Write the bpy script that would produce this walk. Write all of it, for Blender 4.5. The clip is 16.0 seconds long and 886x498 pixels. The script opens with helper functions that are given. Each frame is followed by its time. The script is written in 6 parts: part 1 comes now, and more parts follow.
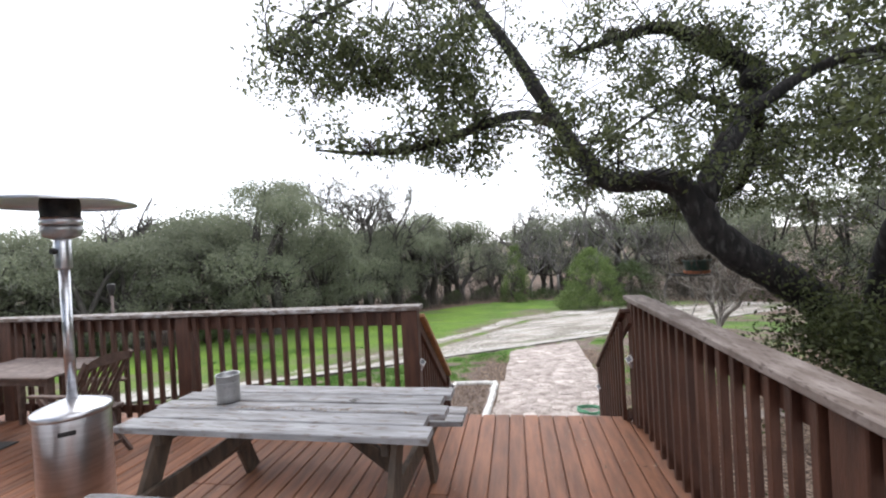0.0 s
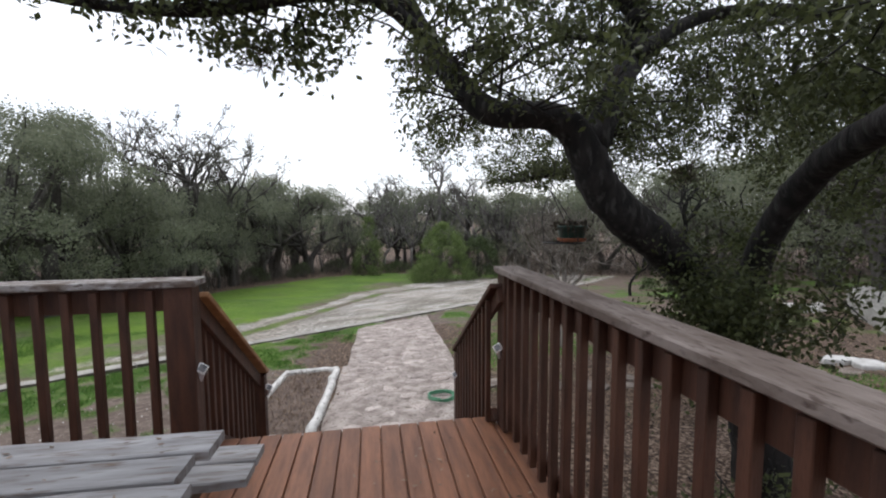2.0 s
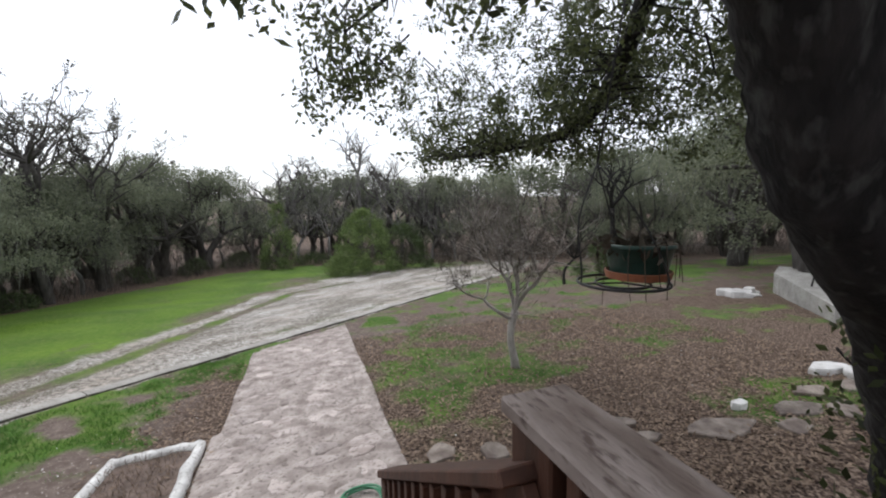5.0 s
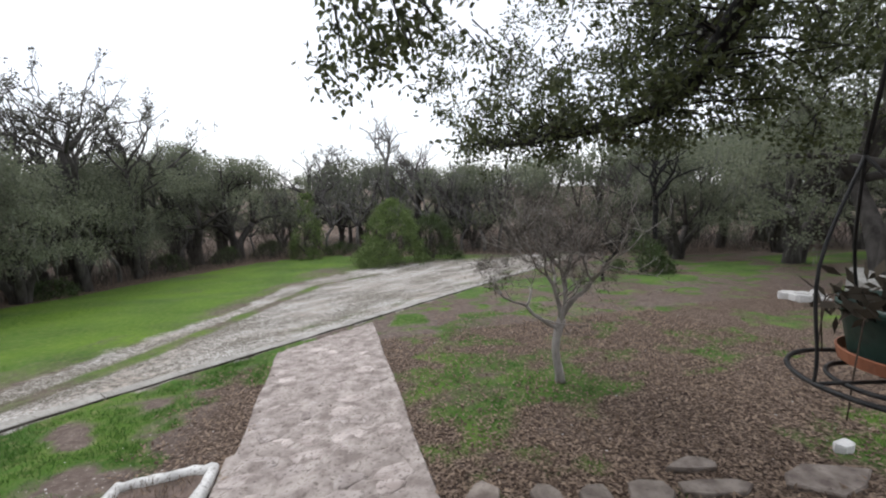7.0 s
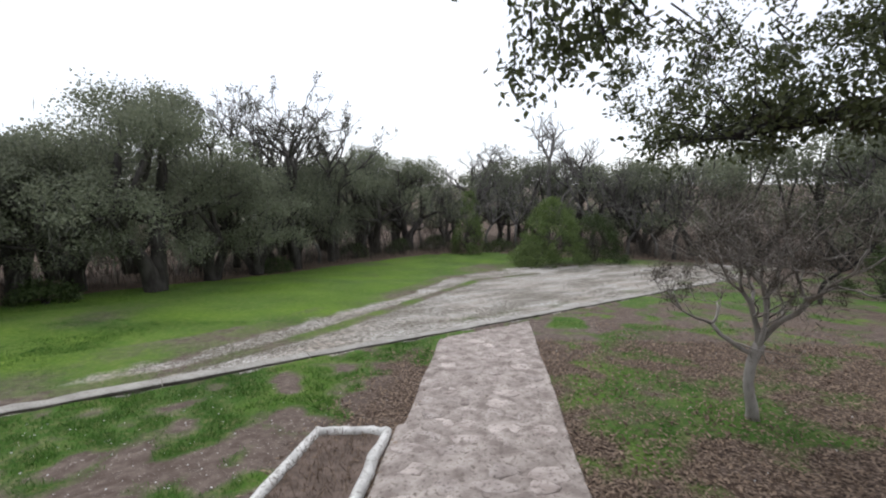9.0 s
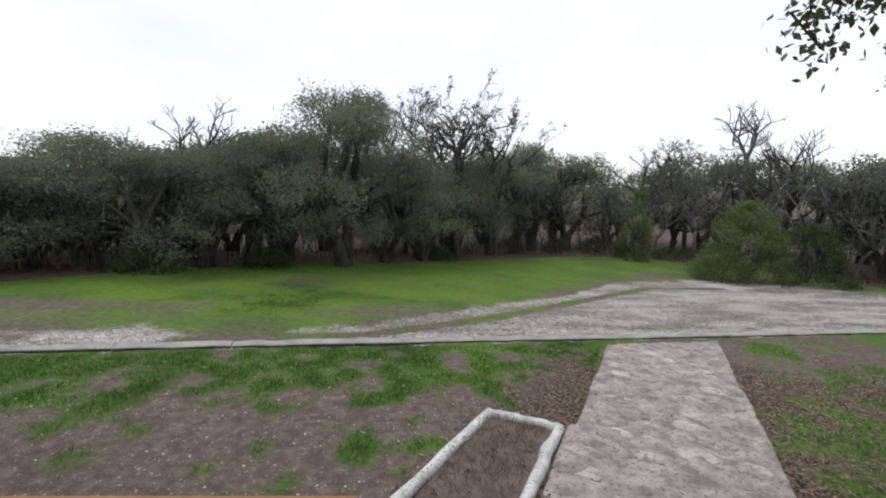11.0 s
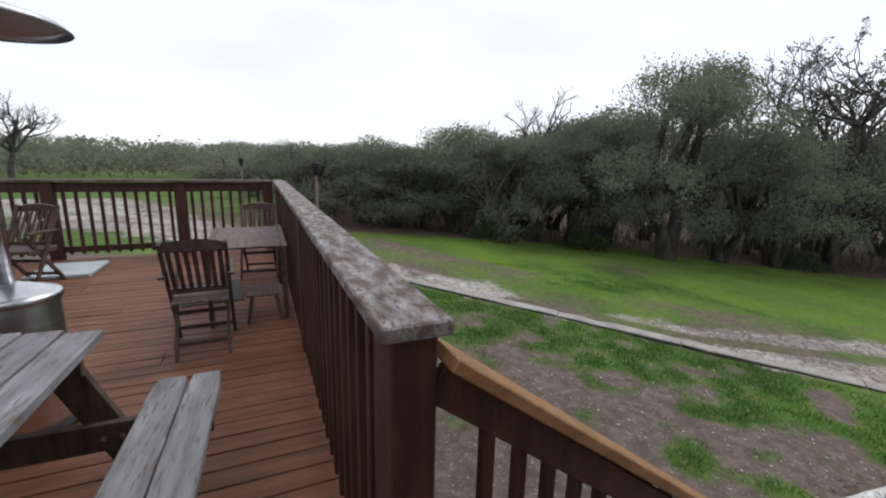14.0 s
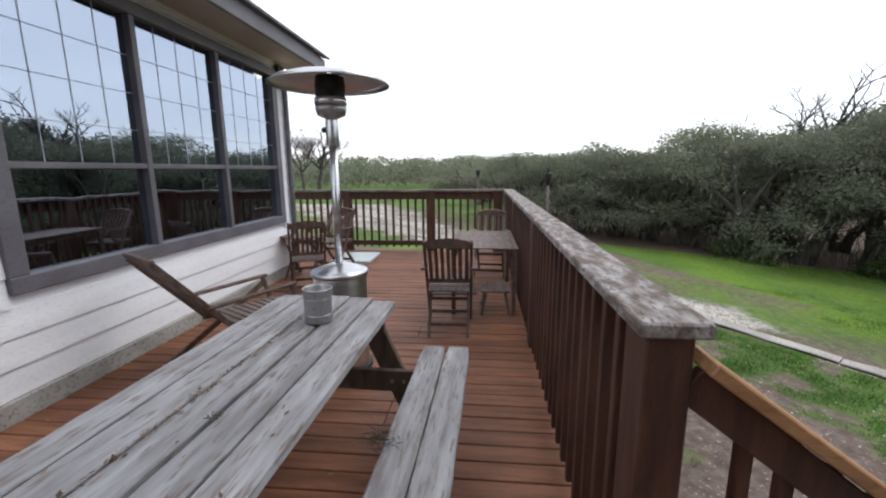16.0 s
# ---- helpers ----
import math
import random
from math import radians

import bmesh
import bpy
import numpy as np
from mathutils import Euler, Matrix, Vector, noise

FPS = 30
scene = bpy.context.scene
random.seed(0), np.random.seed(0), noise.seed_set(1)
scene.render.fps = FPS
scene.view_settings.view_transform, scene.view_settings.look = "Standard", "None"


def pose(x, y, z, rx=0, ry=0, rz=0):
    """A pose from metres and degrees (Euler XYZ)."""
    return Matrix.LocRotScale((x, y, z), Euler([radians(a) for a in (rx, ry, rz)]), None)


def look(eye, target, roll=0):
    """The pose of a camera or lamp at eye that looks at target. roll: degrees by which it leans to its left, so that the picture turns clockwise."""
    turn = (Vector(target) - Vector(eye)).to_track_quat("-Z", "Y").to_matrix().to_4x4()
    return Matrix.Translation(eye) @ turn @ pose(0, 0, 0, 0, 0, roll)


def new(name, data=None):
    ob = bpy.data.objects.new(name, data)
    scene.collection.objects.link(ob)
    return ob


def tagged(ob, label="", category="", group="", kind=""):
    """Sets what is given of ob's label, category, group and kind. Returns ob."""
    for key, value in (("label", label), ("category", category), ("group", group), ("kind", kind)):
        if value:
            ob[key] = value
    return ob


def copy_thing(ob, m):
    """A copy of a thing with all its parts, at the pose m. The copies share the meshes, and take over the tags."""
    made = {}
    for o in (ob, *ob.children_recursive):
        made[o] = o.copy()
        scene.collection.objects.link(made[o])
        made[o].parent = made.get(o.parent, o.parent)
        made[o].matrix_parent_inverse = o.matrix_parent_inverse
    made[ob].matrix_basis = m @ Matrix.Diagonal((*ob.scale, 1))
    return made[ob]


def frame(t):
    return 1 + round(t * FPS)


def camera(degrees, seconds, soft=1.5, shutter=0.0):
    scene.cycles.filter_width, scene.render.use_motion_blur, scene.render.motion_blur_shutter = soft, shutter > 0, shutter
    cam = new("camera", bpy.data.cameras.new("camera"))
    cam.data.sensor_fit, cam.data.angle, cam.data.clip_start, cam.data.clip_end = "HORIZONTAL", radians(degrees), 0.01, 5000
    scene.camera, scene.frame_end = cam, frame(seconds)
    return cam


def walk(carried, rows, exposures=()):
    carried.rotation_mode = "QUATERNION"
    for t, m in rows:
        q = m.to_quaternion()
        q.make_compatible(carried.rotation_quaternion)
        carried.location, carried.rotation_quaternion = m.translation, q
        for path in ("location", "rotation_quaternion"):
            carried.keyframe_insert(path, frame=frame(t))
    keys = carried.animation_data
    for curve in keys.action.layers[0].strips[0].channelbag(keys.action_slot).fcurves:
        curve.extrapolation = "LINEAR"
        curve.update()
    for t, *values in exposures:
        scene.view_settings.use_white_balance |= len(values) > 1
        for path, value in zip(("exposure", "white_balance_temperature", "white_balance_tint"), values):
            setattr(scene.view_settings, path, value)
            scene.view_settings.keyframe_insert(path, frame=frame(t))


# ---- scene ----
cam = camera(93.3, 16.0, soft=2.1)
PATH = [
    (0, (0.111, -0.77, 1.747), (-0.229, 1.201, 1.732), -3.2),
    (0.5, (0.027, -0.46, 1.685), (-0.104, 1.536, 1.66), -3.1),
    (1, (0.052, -0.192, 1.646), (0.149, 1.804, 1.554), -4.8),
    (1.5, (0.141, 0.123, 1.604), (0.413, 2.102, 1.513), -1.7),
    (2, (0.205, 0.457, 1.564), (0.542, 2.421, 1.401), -0.3),
    (2.5, (0.322, 0.817, 1.552), (0.602, 2.792, 1.405), -2.2),
    (3, (0.395, 1.17, 1.544), (0.549, 3.157, 1.374), -1.3),
    (3.5, (0.422, 1.536, 1.555), (0.733, 3.501, 1.352), -2.6),
    (4, (0.565, 1.97, 1.555), (1.064, 3.898, 1.37), -2.4),
    (4.2, (0.578, 2.089, 1.571), (1.119, 4.003, 1.363), -1.6),
    (6.3, (0.737, 3.162, 1.714), (1.547, 4.971, 1.447), -2.8),
    (6.5, (0.736, 3.211, 1.716), (1.487, 5.047, 1.455), -1.9),
    (7, (0.731, 3.271, 1.716), (1.296, 5.167, 1.423), -0.7),
    (7.5, (0.709, 3.285, 1.726), (1.099, 5.226, 1.442), -0.8),
    (8, (0.69, 3.274, 1.722), (0.897, 5.242, 1.431), -0.6),
    (8.5, (0.655, 3.255, 1.725), (0.658, 5.23, 1.433), -0.5),
    (9, (0.616, 3.234, 1.728), (0.452, 5.205, 1.435), -0.5),
    (9.2, (0.6, 3.229, 1.726), (0.36, 5.193, 1.439), -0.4),
    (11.5, (0.124, 3.163, 1.564), (-0.891, 4.859, 1.255), 1.5),
    (12, (0.074, 3.095, 1.571), (-1.117, 4.671, 1.262), 1.7),
    (12.5, (0.041, 3.034, 1.568), (-1.306, 4.477, 1.251), 1.5),
    (13, (0.008, 2.974, 1.567), (-1.48, 4.272, 1.244), 1.7),
    (13.5, (0.016, 2.913, 1.565), (-1.65, 3.965, 1.217), 1.0),
    (14, (0.012, 2.868, 1.546), (-1.782, 3.656, 1.142), 1.3),
    (14.5, (0.038, 2.835, 1.546), (-1.841, 3.358, 1.101), 1.2),
    (15, (0.051, 2.787, 1.528), (-1.88, 3.069, 1.089), 1.1),
    (15.3, (0.097, 2.741, 1.543), (-1.85, 2.894, 1.11), 0.8),
    (15.5, (0.098, 2.751, 1.547), (-1.856, 2.794, 1.121), -0.4),
    (16, (0.193, 2.701, 1.562), (-1.763, 2.514, 1.189), -0.4),
]
walk(cam, [(t, look(eye, target, roll)) for t, eye, target, roll in PATH],
     [(0, 0.98), (0.5, 0.8), (1, 0.53), (1.5, 0.36), (2, 0.22), (2.5, 0.23), (4, 0.25), (6.5, 0.24), (7.5, 0.2), (9, 0.08), (11.5, -0.1), (12.5, -0.09), (14, -0.1), (15, 0.12), (16, 0.36)])

# ---- light: an overcast afternoon ----
world = bpy.data.worlds.new("overcast_sky")
scene.world = world
world.use_nodes = True
wn, wl = world.node_tree.nodes, world.node_tree.links
wn.clear()
sky = wn.new("ShaderNodeTexSky")
sky.sky_type, sky.sun_disc = "NISHITA", False
sky.sun_elevation, sky.sun_rotation = radians(57), radians(-27)
sky_bg = wn.new("ShaderNodeBackground")
sky_bg.inputs["Strength"].default_value = 0.03
cloud_bg = wn.new("ShaderNodeBackground")
cloud_bg.inputs["Strength"].default_value = 1.0
cloud_noise = wn.new("ShaderNodeTexNoise")
cloud_noise.inputs["Scale"].default_value = 2.2
cloud_noise.inputs["Detail"].default_value = 5
cloud_map = wn.new("ShaderNodeMapping")
cloud_map.inputs["Scale"].default_value = (1, 1, 3.5)
cloud_co = wn.new("ShaderNodeTexCoord")
cloud_ramp = wn.new("ShaderNodeValToRGB")
cloud_ramp.color_ramp.elements[0].position, cloud_ramp.color_ramp.elements[1].position = 0.3, 0.62
cloud_ramp.color_ramp.elements[0].color = (0.85, 0.875, 0.955, 1)
cloud_ramp.color_ramp.elements[1].color = (0.99, 1.0, 1.055, 1)
sky_sum = wn.new("ShaderNodeAddShader")
sky_out = wn.new("ShaderNodeOutputWorld")
wl.new(cloud_co.outputs["Generated"], cloud_map.inputs["Vector"])
wl.new(cloud_map.outputs["Vector"], cloud_noise.inputs["Vector"])
wl.new(cloud_noise.outputs["Fac"], cloud_ramp.inputs["Fac"])
wl.new(cloud_ramp.outputs["Color"], cloud_bg.inputs["Color"])
wl.new(sky.outputs["Color"], sky_bg.inputs["Color"])
wl.new(sky_bg.outputs[0], sky_sum.inputs[0])
wl.new(cloud_bg.outputs[0], sky_sum.inputs[1])
wl.new(sky_sum.outputs[0], sky_out.inputs["Surface"])
sun_data = bpy.data.lights.new("sun", "SUN")
sun_data.energy, sun_data.angle, sun_data.color = 1.0, radians(30), (1.0, 0.99, 0.975)
sun = new("sun", sun_data)
sun.matrix_world = look((-5, 10, 17), (0, 0, 0))


# ---- materials ----
def mat(name, c1, c2, scale=8.0, rough=0.7, bump=0.3, metal=0.0, stretch=(1, 1, 1), fine=60.0, c3=None, spec=0.4, vary=0.0, lo=0.35, hi=0.65):
    """Two colours mixed by coarse noise, darker specks by fine noise, relief from both."""
    m = bpy.data.materials.new(name)
    m.use_nodes = True
    n, l = m.node_tree.nodes, m.node_tree.links
    p = n["Principled BSDF"]
    p.inputs["Roughness"].default_value, p.inputs["Metallic"].default_value = rough, metal
    p.inputs["Specular IOR Level"].default_value = spec
    co, mp = n.new("ShaderNodeTexCoord"), n.new("ShaderNodeMapping")
    mp.inputs["Scale"].default_value = stretch
    l.new(co.outputs["Object"], mp.inputs["Vector"])
    info = n.new("ShaderNodeObjectInfo")
    off = n.new("ShaderNodeVectorMath")
    off.operation = "MULTIPLY_ADD"
    off.inputs[1].default_value = (1, 1, 1)
    sc = n.new("ShaderNodeVectorMath")
    sc.operation = "SCALE"
    sc.inputs[0].default_value = (7.3, 11.1, 5.7)
    l.new(info.outputs["Random"], sc.inputs["Scale"])
    l.new(mp.outputs["Vector"], off.inputs[0])
    l.new(sc.outputs["Vector"], off.inputs[2])
    a, b = n.new("ShaderNodeTexNoise"), n.new("ShaderNodeTexNoise")
    a.inputs["Scale"].default_value, b.inputs["Scale"].default_value = scale, fine
    a.inputs["Detail"].default_value, b.inputs["Detail"].default_value = 6, 3
    for t in (a, b):
        l.new(off.outputs["Vector"], t.inputs["Vector"])
    r = n.new("ShaderNodeValToRGB")
    r.color_ramp.elements[0].position, r.color_ramp.elements[1].position = lo, hi
    r.color_ramp.elements[0].color, r.color_ramp.elements[1].color = (*c1, 1), (*c2, 1)
    l.new(a.outputs["Fac"], r.inputs["Fac"])
    colour = r.outputs["Color"]
    r2 = n.new("ShaderNodeValToRGB")
    r2.color_ramp.elements[0].position, r2.color_ramp.elements[1].position = 0.3, 0.46
    r2.color_ramp.elements[0].color = (*(c3 or [v * 0.6 for v in c1]), 1)
    r2.color_ramp.elements[1].color = (1, 1, 1, 1)
    mx = n.new("ShaderNodeMix")
    mx.data_type, mx.blend_type = "RGBA", "MULTIPLY" if c3 is None else "MIX"
    if c3 is None:
        r2.color_ramp.elements[0].color = (0.62, 0.62, 0.62, 1)
        mx.inputs["Factor"].default_value = 0.6
        l.new(colour, mx.inputs["A"])
        l.new(r2.outputs["Color"], mx.inputs["B"])
    else:
        r2.color_ramp.elements[0].color, r2.color_ramp.elements[1].color = (1, 1, 1, 1), (0, 0, 0, 1)
        l.new(b.outputs["Fac"], r2.inputs["Fac"])
        l.new(r2.outputs["Color"], mx.inputs["Factor"])
        l.new(colour, mx.inputs["A"])
        mx.inputs["B"].default_value = (*c3, 1)
    l.new(b.outputs["Fac"], r2.inputs["Fac"])
    colour = mx.outputs["Result"]
    if vary:
        hs, mr = n.new("ShaderNodeHueSaturation"), n.new("ShaderNodeMapRange")
        mr.inputs["To Min"].default_value, mr.inputs["To Max"].default_value = 1 - vary, 1 + vary
        l.new(info.outputs["Random"], mr.inputs["Value"])
        l.new(mr.outputs["Result"], hs.inputs["Value"])
        l.new(colour, hs.inputs["Color"])
        colour = hs.outputs["Color"]
    l.new(colour, p.inputs["Base Color"])
    if bump:
        bu, ad = n.new("ShaderNodeBump"), n.new("ShaderNodeMath")
        bu.inputs["Strength"].default_value, bu.inputs["Distance"].default_value = bump, 0.02
        ad.operation = "MULTIPLY_ADD"
        ad.inputs[1].default_value = 0.5
        l.new(b.outputs["Fac"], ad.inputs[0])
        l.new(a.outputs["Fac"], ad.inputs[2])
        l.new(ad.outputs[0], bu.inputs["Height"])
        l.new(bu.outputs["Normal"], p.inputs["Normal"])
    return m


def leaf_mat(name, c1, c2, rough=0.5, trans=0.25, vary=0.12):
    """Foliage: colour by leaf, with some light let through."""
    m = bpy.data.materials.new(name)
    m.use_nodes = True
    n, l = m.node_tree.nodes, m.node_tree.links
    p = n["Principled BSDF"]
    p.inputs["Roughness"].default_value = rough
    p.inputs["Specular IOR Level"].default_value = 0.3
    geo, r = n.new("ShaderNodeNewGeometry"), n.new("ShaderNodeValToRGB")
    r.color_ramp.elements[0].color, r.color_ramp.elements[1].color = (*c1, 1), (*c2, 1)
    l.new(geo.outputs["Random Per Island"], r.inputs["Fac"])
    info, hs, mr = n.new("ShaderNodeObjectInfo"), n.new("ShaderNodeHueSaturation"), n.new("ShaderNodeMapRange")
    mr.inputs["To Min"].default_value, mr.inputs["To Max"].default_value = 1 - vary, 1 + vary
    l.new(info.outputs["Random"], mr.inputs["Value"])
    l.new(mr.outputs["Result"], hs.inputs["Value"])
    l.new(r.outputs["Color"], hs.inputs["Color"])
    l.new(hs.outputs["Color"], p.inputs["Base Color"])
    t, mx, out = n.new("ShaderNodeBsdfTranslucent"), n.new("ShaderNodeMixShader"), n["Material Output"]
    l.new(hs.outputs["Color"], t.inputs["Color"])
    mx.inputs["Fac"].default_value = trans
    l.new(p.outputs[0], mx.inputs[1])
    l.new(t.outputs[0], mx.inputs[2])
    l.new(mx.outputs[0], out.inputs["Surface"])
    return m


DECK = mat("stained_deck", (0.132, 0.054, 0.029), (0.235, 0.098, 0.05), 3.0, 0.55, 0.25, stretch=(6, 0.7, 6), fine=25, vary=0.18, spec=0.35)
STAIN = mat("brown_stain", (0.047, 0.0205, 0.0135), (0.09, 0.038, 0.023), 4.0, 0.6, 0.2, stretch=(5, 5, 0.8), fine=40, vary=0.12)
CAPWOOD = mat("weathered_cap", (0.125, 0.092, 0.074), (0.39, 0.375, 0.37), 11.0, 0.75, 0.6, stretch=(0.8, 1.8, 1.5), fine=45, c3=(0.085, 0.062, 0.052), lo=0.4, hi=0.68)
CAPDARK = mat("brown_grey_cap", (0.12, 0.09, 0.075), (0.25, 0.21, 0.19), 5.0, 0.75, 0.5, stretch=(3.0, 0.8, 1.5), fine=24, c3=(0.075, 0.052, 0.043), lo=0.38, hi=0.7)
CEDAR = mat("new_cedar", (0.28, 0.14, 0.06), (0.40, 0.215, 0.098), 4.0, 0.6, 0.2, stretch=(5, 0.8, 5), fine=30)
GREYWOOD = mat("silvered_wood", (0.185, 0.178, 0.182), (0.36, 0.36, 0.368), 4.0, 0.85, 0.5, stretch=(0.8, 5, 3), fine=12, c3=(0.17, 0.14, 0.125), vary=0.1, lo=0.3, hi=0.7)
LEGWOOD = mat("old_leg_wood", (0.06, 0.045, 0.035), (0.12, 0.085, 0.06), 5.0, 0.8, 0.4, stretch=(4, 4, 1))
TEAK = mat("dark_teak", (0.075, 0.045, 0.035), (0.14, 0.09, 0.07), 6.0, 0.6, 0.25, stretch=(3, 3, 3), vary=0.15)
TEAKGREY = mat("greyed_teak", (0.11, 0.08, 0.07), (0.205, 0.162, 0.147), 6.0, 0.7, 0.3, stretch=(1, 6, 3), vary=0.15)
STEEL = mat("brushed_steel", (0.55, 0.55, 0.57), (0.68, 0.68, 0.70), 4.0, 0.28, 0.04, metal=1.0, stretch=(1, 1, 12), fine=80)
DULLSTEEL = mat("dull_steel", (0.36, 0.36, 0.36), (0.5, 0.5, 0.5), 5.0, 0.42, 0.08, metal=1.0, fine=60)
BURNT = mat("burner_mesh", (0.02, 0.02, 0.02), (0.05, 0.045, 0.04), 12.0, 0.6, 0.3, metal=0.6)
BLACK = mat("black_iron", (0.012, 0.012, 0.013), (0.03, 0.028, 0.027), 20.0, 0.55, 0.2)
WHITEPAINT = mat("white_siding_paint", (0.78, 0.79, 0.81), (0.85, 0.86, 0.87), 2.0, 0.6, 0.08, stretch=(0.6, 1, 5), fine=50)
TRIM = mat("grey_trim_paint", (0.105, 0.10, 0.112), (0.145, 0.14, 0.152), 3.0, 0.5, 0.1, fine=50)
SOFFIT = mat("beige_soffit", (0.42, 0.38, 0.32), (0.5, 0.46, 0.4), 2.0, 0.7, 0.05)
ROOF = mat("roof_shingle", (0.08, 0.08, 0.085), (0.14, 0.13, 0.13), 10.0, 0.9, 0.4)
CONCRETE = mat("stained_concrete", (0.26, 0.25, 0.23), (0.42, 0.41, 0.38), 3.0, 0.9, 0.4, fine=35, c3=(0.15, 0.14, 0.12), lo=0.3, hi=0.7)
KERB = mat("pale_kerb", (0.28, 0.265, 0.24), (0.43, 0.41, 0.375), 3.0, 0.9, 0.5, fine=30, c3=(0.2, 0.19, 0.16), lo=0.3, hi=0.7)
# darker copy of the kerb concrete: shade on its upright faces, put into colour
KERBSHADE = mat("shaded_kerb_face", (0.06, 0.05, 0.042), (0.13, 0.115, 0.10), 4.0, 0.95, 0.5, fine=30)
WHITESTONE = mat("whitewashed_stone", (0.50, 0.49, 0.47), (0.74, 0.73, 0.70), 5.0, 0.85, 0.5, fine=28, c3=(0.28, 0.26, 0.23), lo=0.3, hi=0.6)
FLAG = mat("flagstone", (0.30, 0.25, 0.227), (0.53, 0.465, 0.43), 4.5, 0.9, 0.7, fine=26, c3=(0.17, 0.14, 0.128), vary=0.2, lo=0.33, hi=0.66)
MORTAR = mat("path_mortar", (0.24, 0.2, 0.18), (0.45, 0.395, 0.36), 5.0, 0.95, 0.7, fine=24, c3=(0.17, 0.14, 0.12))
STONE = mat("garden_stone", (0.12, 0.093, 0.079), (0.26, 0.222, 0.19), 5.0, 0.9, 0.6, fine=24, vary=0.2)
PALESTONE = mat("pale_limestone", (0.5, 0.49, 0.47), (0.66, 0.65, 0.63), 5.0, 0.9, 0.5, fine=24)
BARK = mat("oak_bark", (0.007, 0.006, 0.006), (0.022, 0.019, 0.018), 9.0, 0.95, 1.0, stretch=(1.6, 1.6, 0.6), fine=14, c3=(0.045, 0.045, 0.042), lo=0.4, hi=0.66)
FARBARK = mat("grey_bark", (0.032, 0.028, 0.025), (0.085, 0.077, 0.07), 5.0, 0.95, 0.5, stretch=(1, 1, 0.4))
GREYBARK = mat("pale_grey_bark", (0.10, 0.094, 0.088), (0.2, 0.19, 0.18), 5.0, 0.95, 0.4, stretch=(1, 1, 0.4))
BAREBARK = mat("dark_grey_bark", (0.04, 0.036, 0.033), (0.1, 0.092, 0.085), 5.0, 0.95, 0.5, stretch=(1, 1, 0.4))
PALEBARK = mat("smooth_pale_bark", (0.2, 0.18, 0.16), (0.38, 0.35, 0.325), 7.0, 0.8, 0.4, stretch=(1, 1, 0.35), fine=30)
SOIL = mat("bed_soil", (0.10, 0.075, 0.06), (0.2, 0.15, 0.125), 8.0, 1.0, 0.9, fine=40)
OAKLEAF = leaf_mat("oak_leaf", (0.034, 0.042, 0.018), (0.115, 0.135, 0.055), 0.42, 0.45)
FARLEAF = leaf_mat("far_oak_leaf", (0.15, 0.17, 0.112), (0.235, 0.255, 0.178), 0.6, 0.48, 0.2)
GREENLEAF = leaf_mat("juniper_leaf", (0.085, 0.13, 0.045), (0.19, 0.25, 0.085), 0.6, 0.38)
TWIG = leaf_mat("grey_twig", (0.05, 0.043, 0.036), (0.115, 0.10, 0.086), 0.9, 0.05, 0.15)
SHRUBLEAF = leaf_mat("dark_shrub_leaf", (0.04, 0.065, 0.022), (0.09, 0.125, 0.045), 0.55, 0.2)
HANGMOSS = leaf_mat("hanging_grey_moss", (0.10, 0.10, 0.085), (0.2, 0.2, 0.17), 0.9, 0.15, 0.2)
MOSS = leaf_mat("ball_moss", (0.035, 0.028, 0.021), (0.10, 0.082, 0.06), 0.9, 0.1)
GRASS = leaf_mat("grass_blade", (0.034, 0.092, 0.014), (0.092, 0.2, 0.032), 0.6, 0.3)
LITTER = leaf_mat("dead_leaf", (0.06, 0.036, 0.024), (0.32, 0.235, 0.17), 0.8, 0.1)
DRYBLOOM = leaf_mat("dry_seed_head", (0.10, 0.085, 0.07), (0.23, 0.205, 0.175), 0.9, 0.15)
GREENPOT = mat("green_plastic", (0.02, 0.05, 0.04), (0.045, 0.085, 0.07), 5.0, 0.4, 0.1)
TERRA = mat("terracotta_plastic", (0.26, 0.09, 0.045), (0.34, 0.13, 0.07), 5.0, 0.6, 0.1)
HOSE = mat("green_hose", (0.06, 0.22, 0.12), (0.1, 0.3, 0.17), 8.0, 0.5, 0.1)
WHITEPLASTIC = mat("white_plastic", (0.7, 0.7, 0.7), (0.8, 0.8, 0.8), 5.0, 0.4, 0.05)
PALEPLASTIC = mat("grey_plastic", (0.42, 0.40, 0.42), (0.52, 0.5, 0.52), 5.0, 0.5, 0.05)
SOLAR = mat("solar_cell", (0.1, 0.1, 0.11), (0.22, 0.22, 0.23), 30.0, 0.3, 0.05)
PANEL = mat("pale_panel", (0.42, 0.48, 0.49), (0.55, 0.61, 0.62), 3.0, 0.4, 0.08)
REDCAN = mat("red_can", (0.45, 0.02, 0.03), (0.6, 0.05, 0.06), 9.0, 0.35, 0.1, metal=0.4)
ALU = mat("aluminium", (0.6, 0.6, 0.6), (0.72, 0.72, 0.72), 5.0, 0.4, 0.05, metal=0.9)
YELLOW = mat("yellow_label", (0.6, 0.5, 0.05), (0.7, 0.6, 0.1), 6.0, 0.5, 0.05)
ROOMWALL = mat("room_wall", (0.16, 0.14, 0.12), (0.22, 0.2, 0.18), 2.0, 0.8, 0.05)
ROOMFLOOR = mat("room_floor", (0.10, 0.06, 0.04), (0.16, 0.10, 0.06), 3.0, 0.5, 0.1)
TOWER = mat("tower_paint", (0.66, 0.68, 0.7), (0.74, 0.75, 0.76), 0.3, 0.6, 0.0)


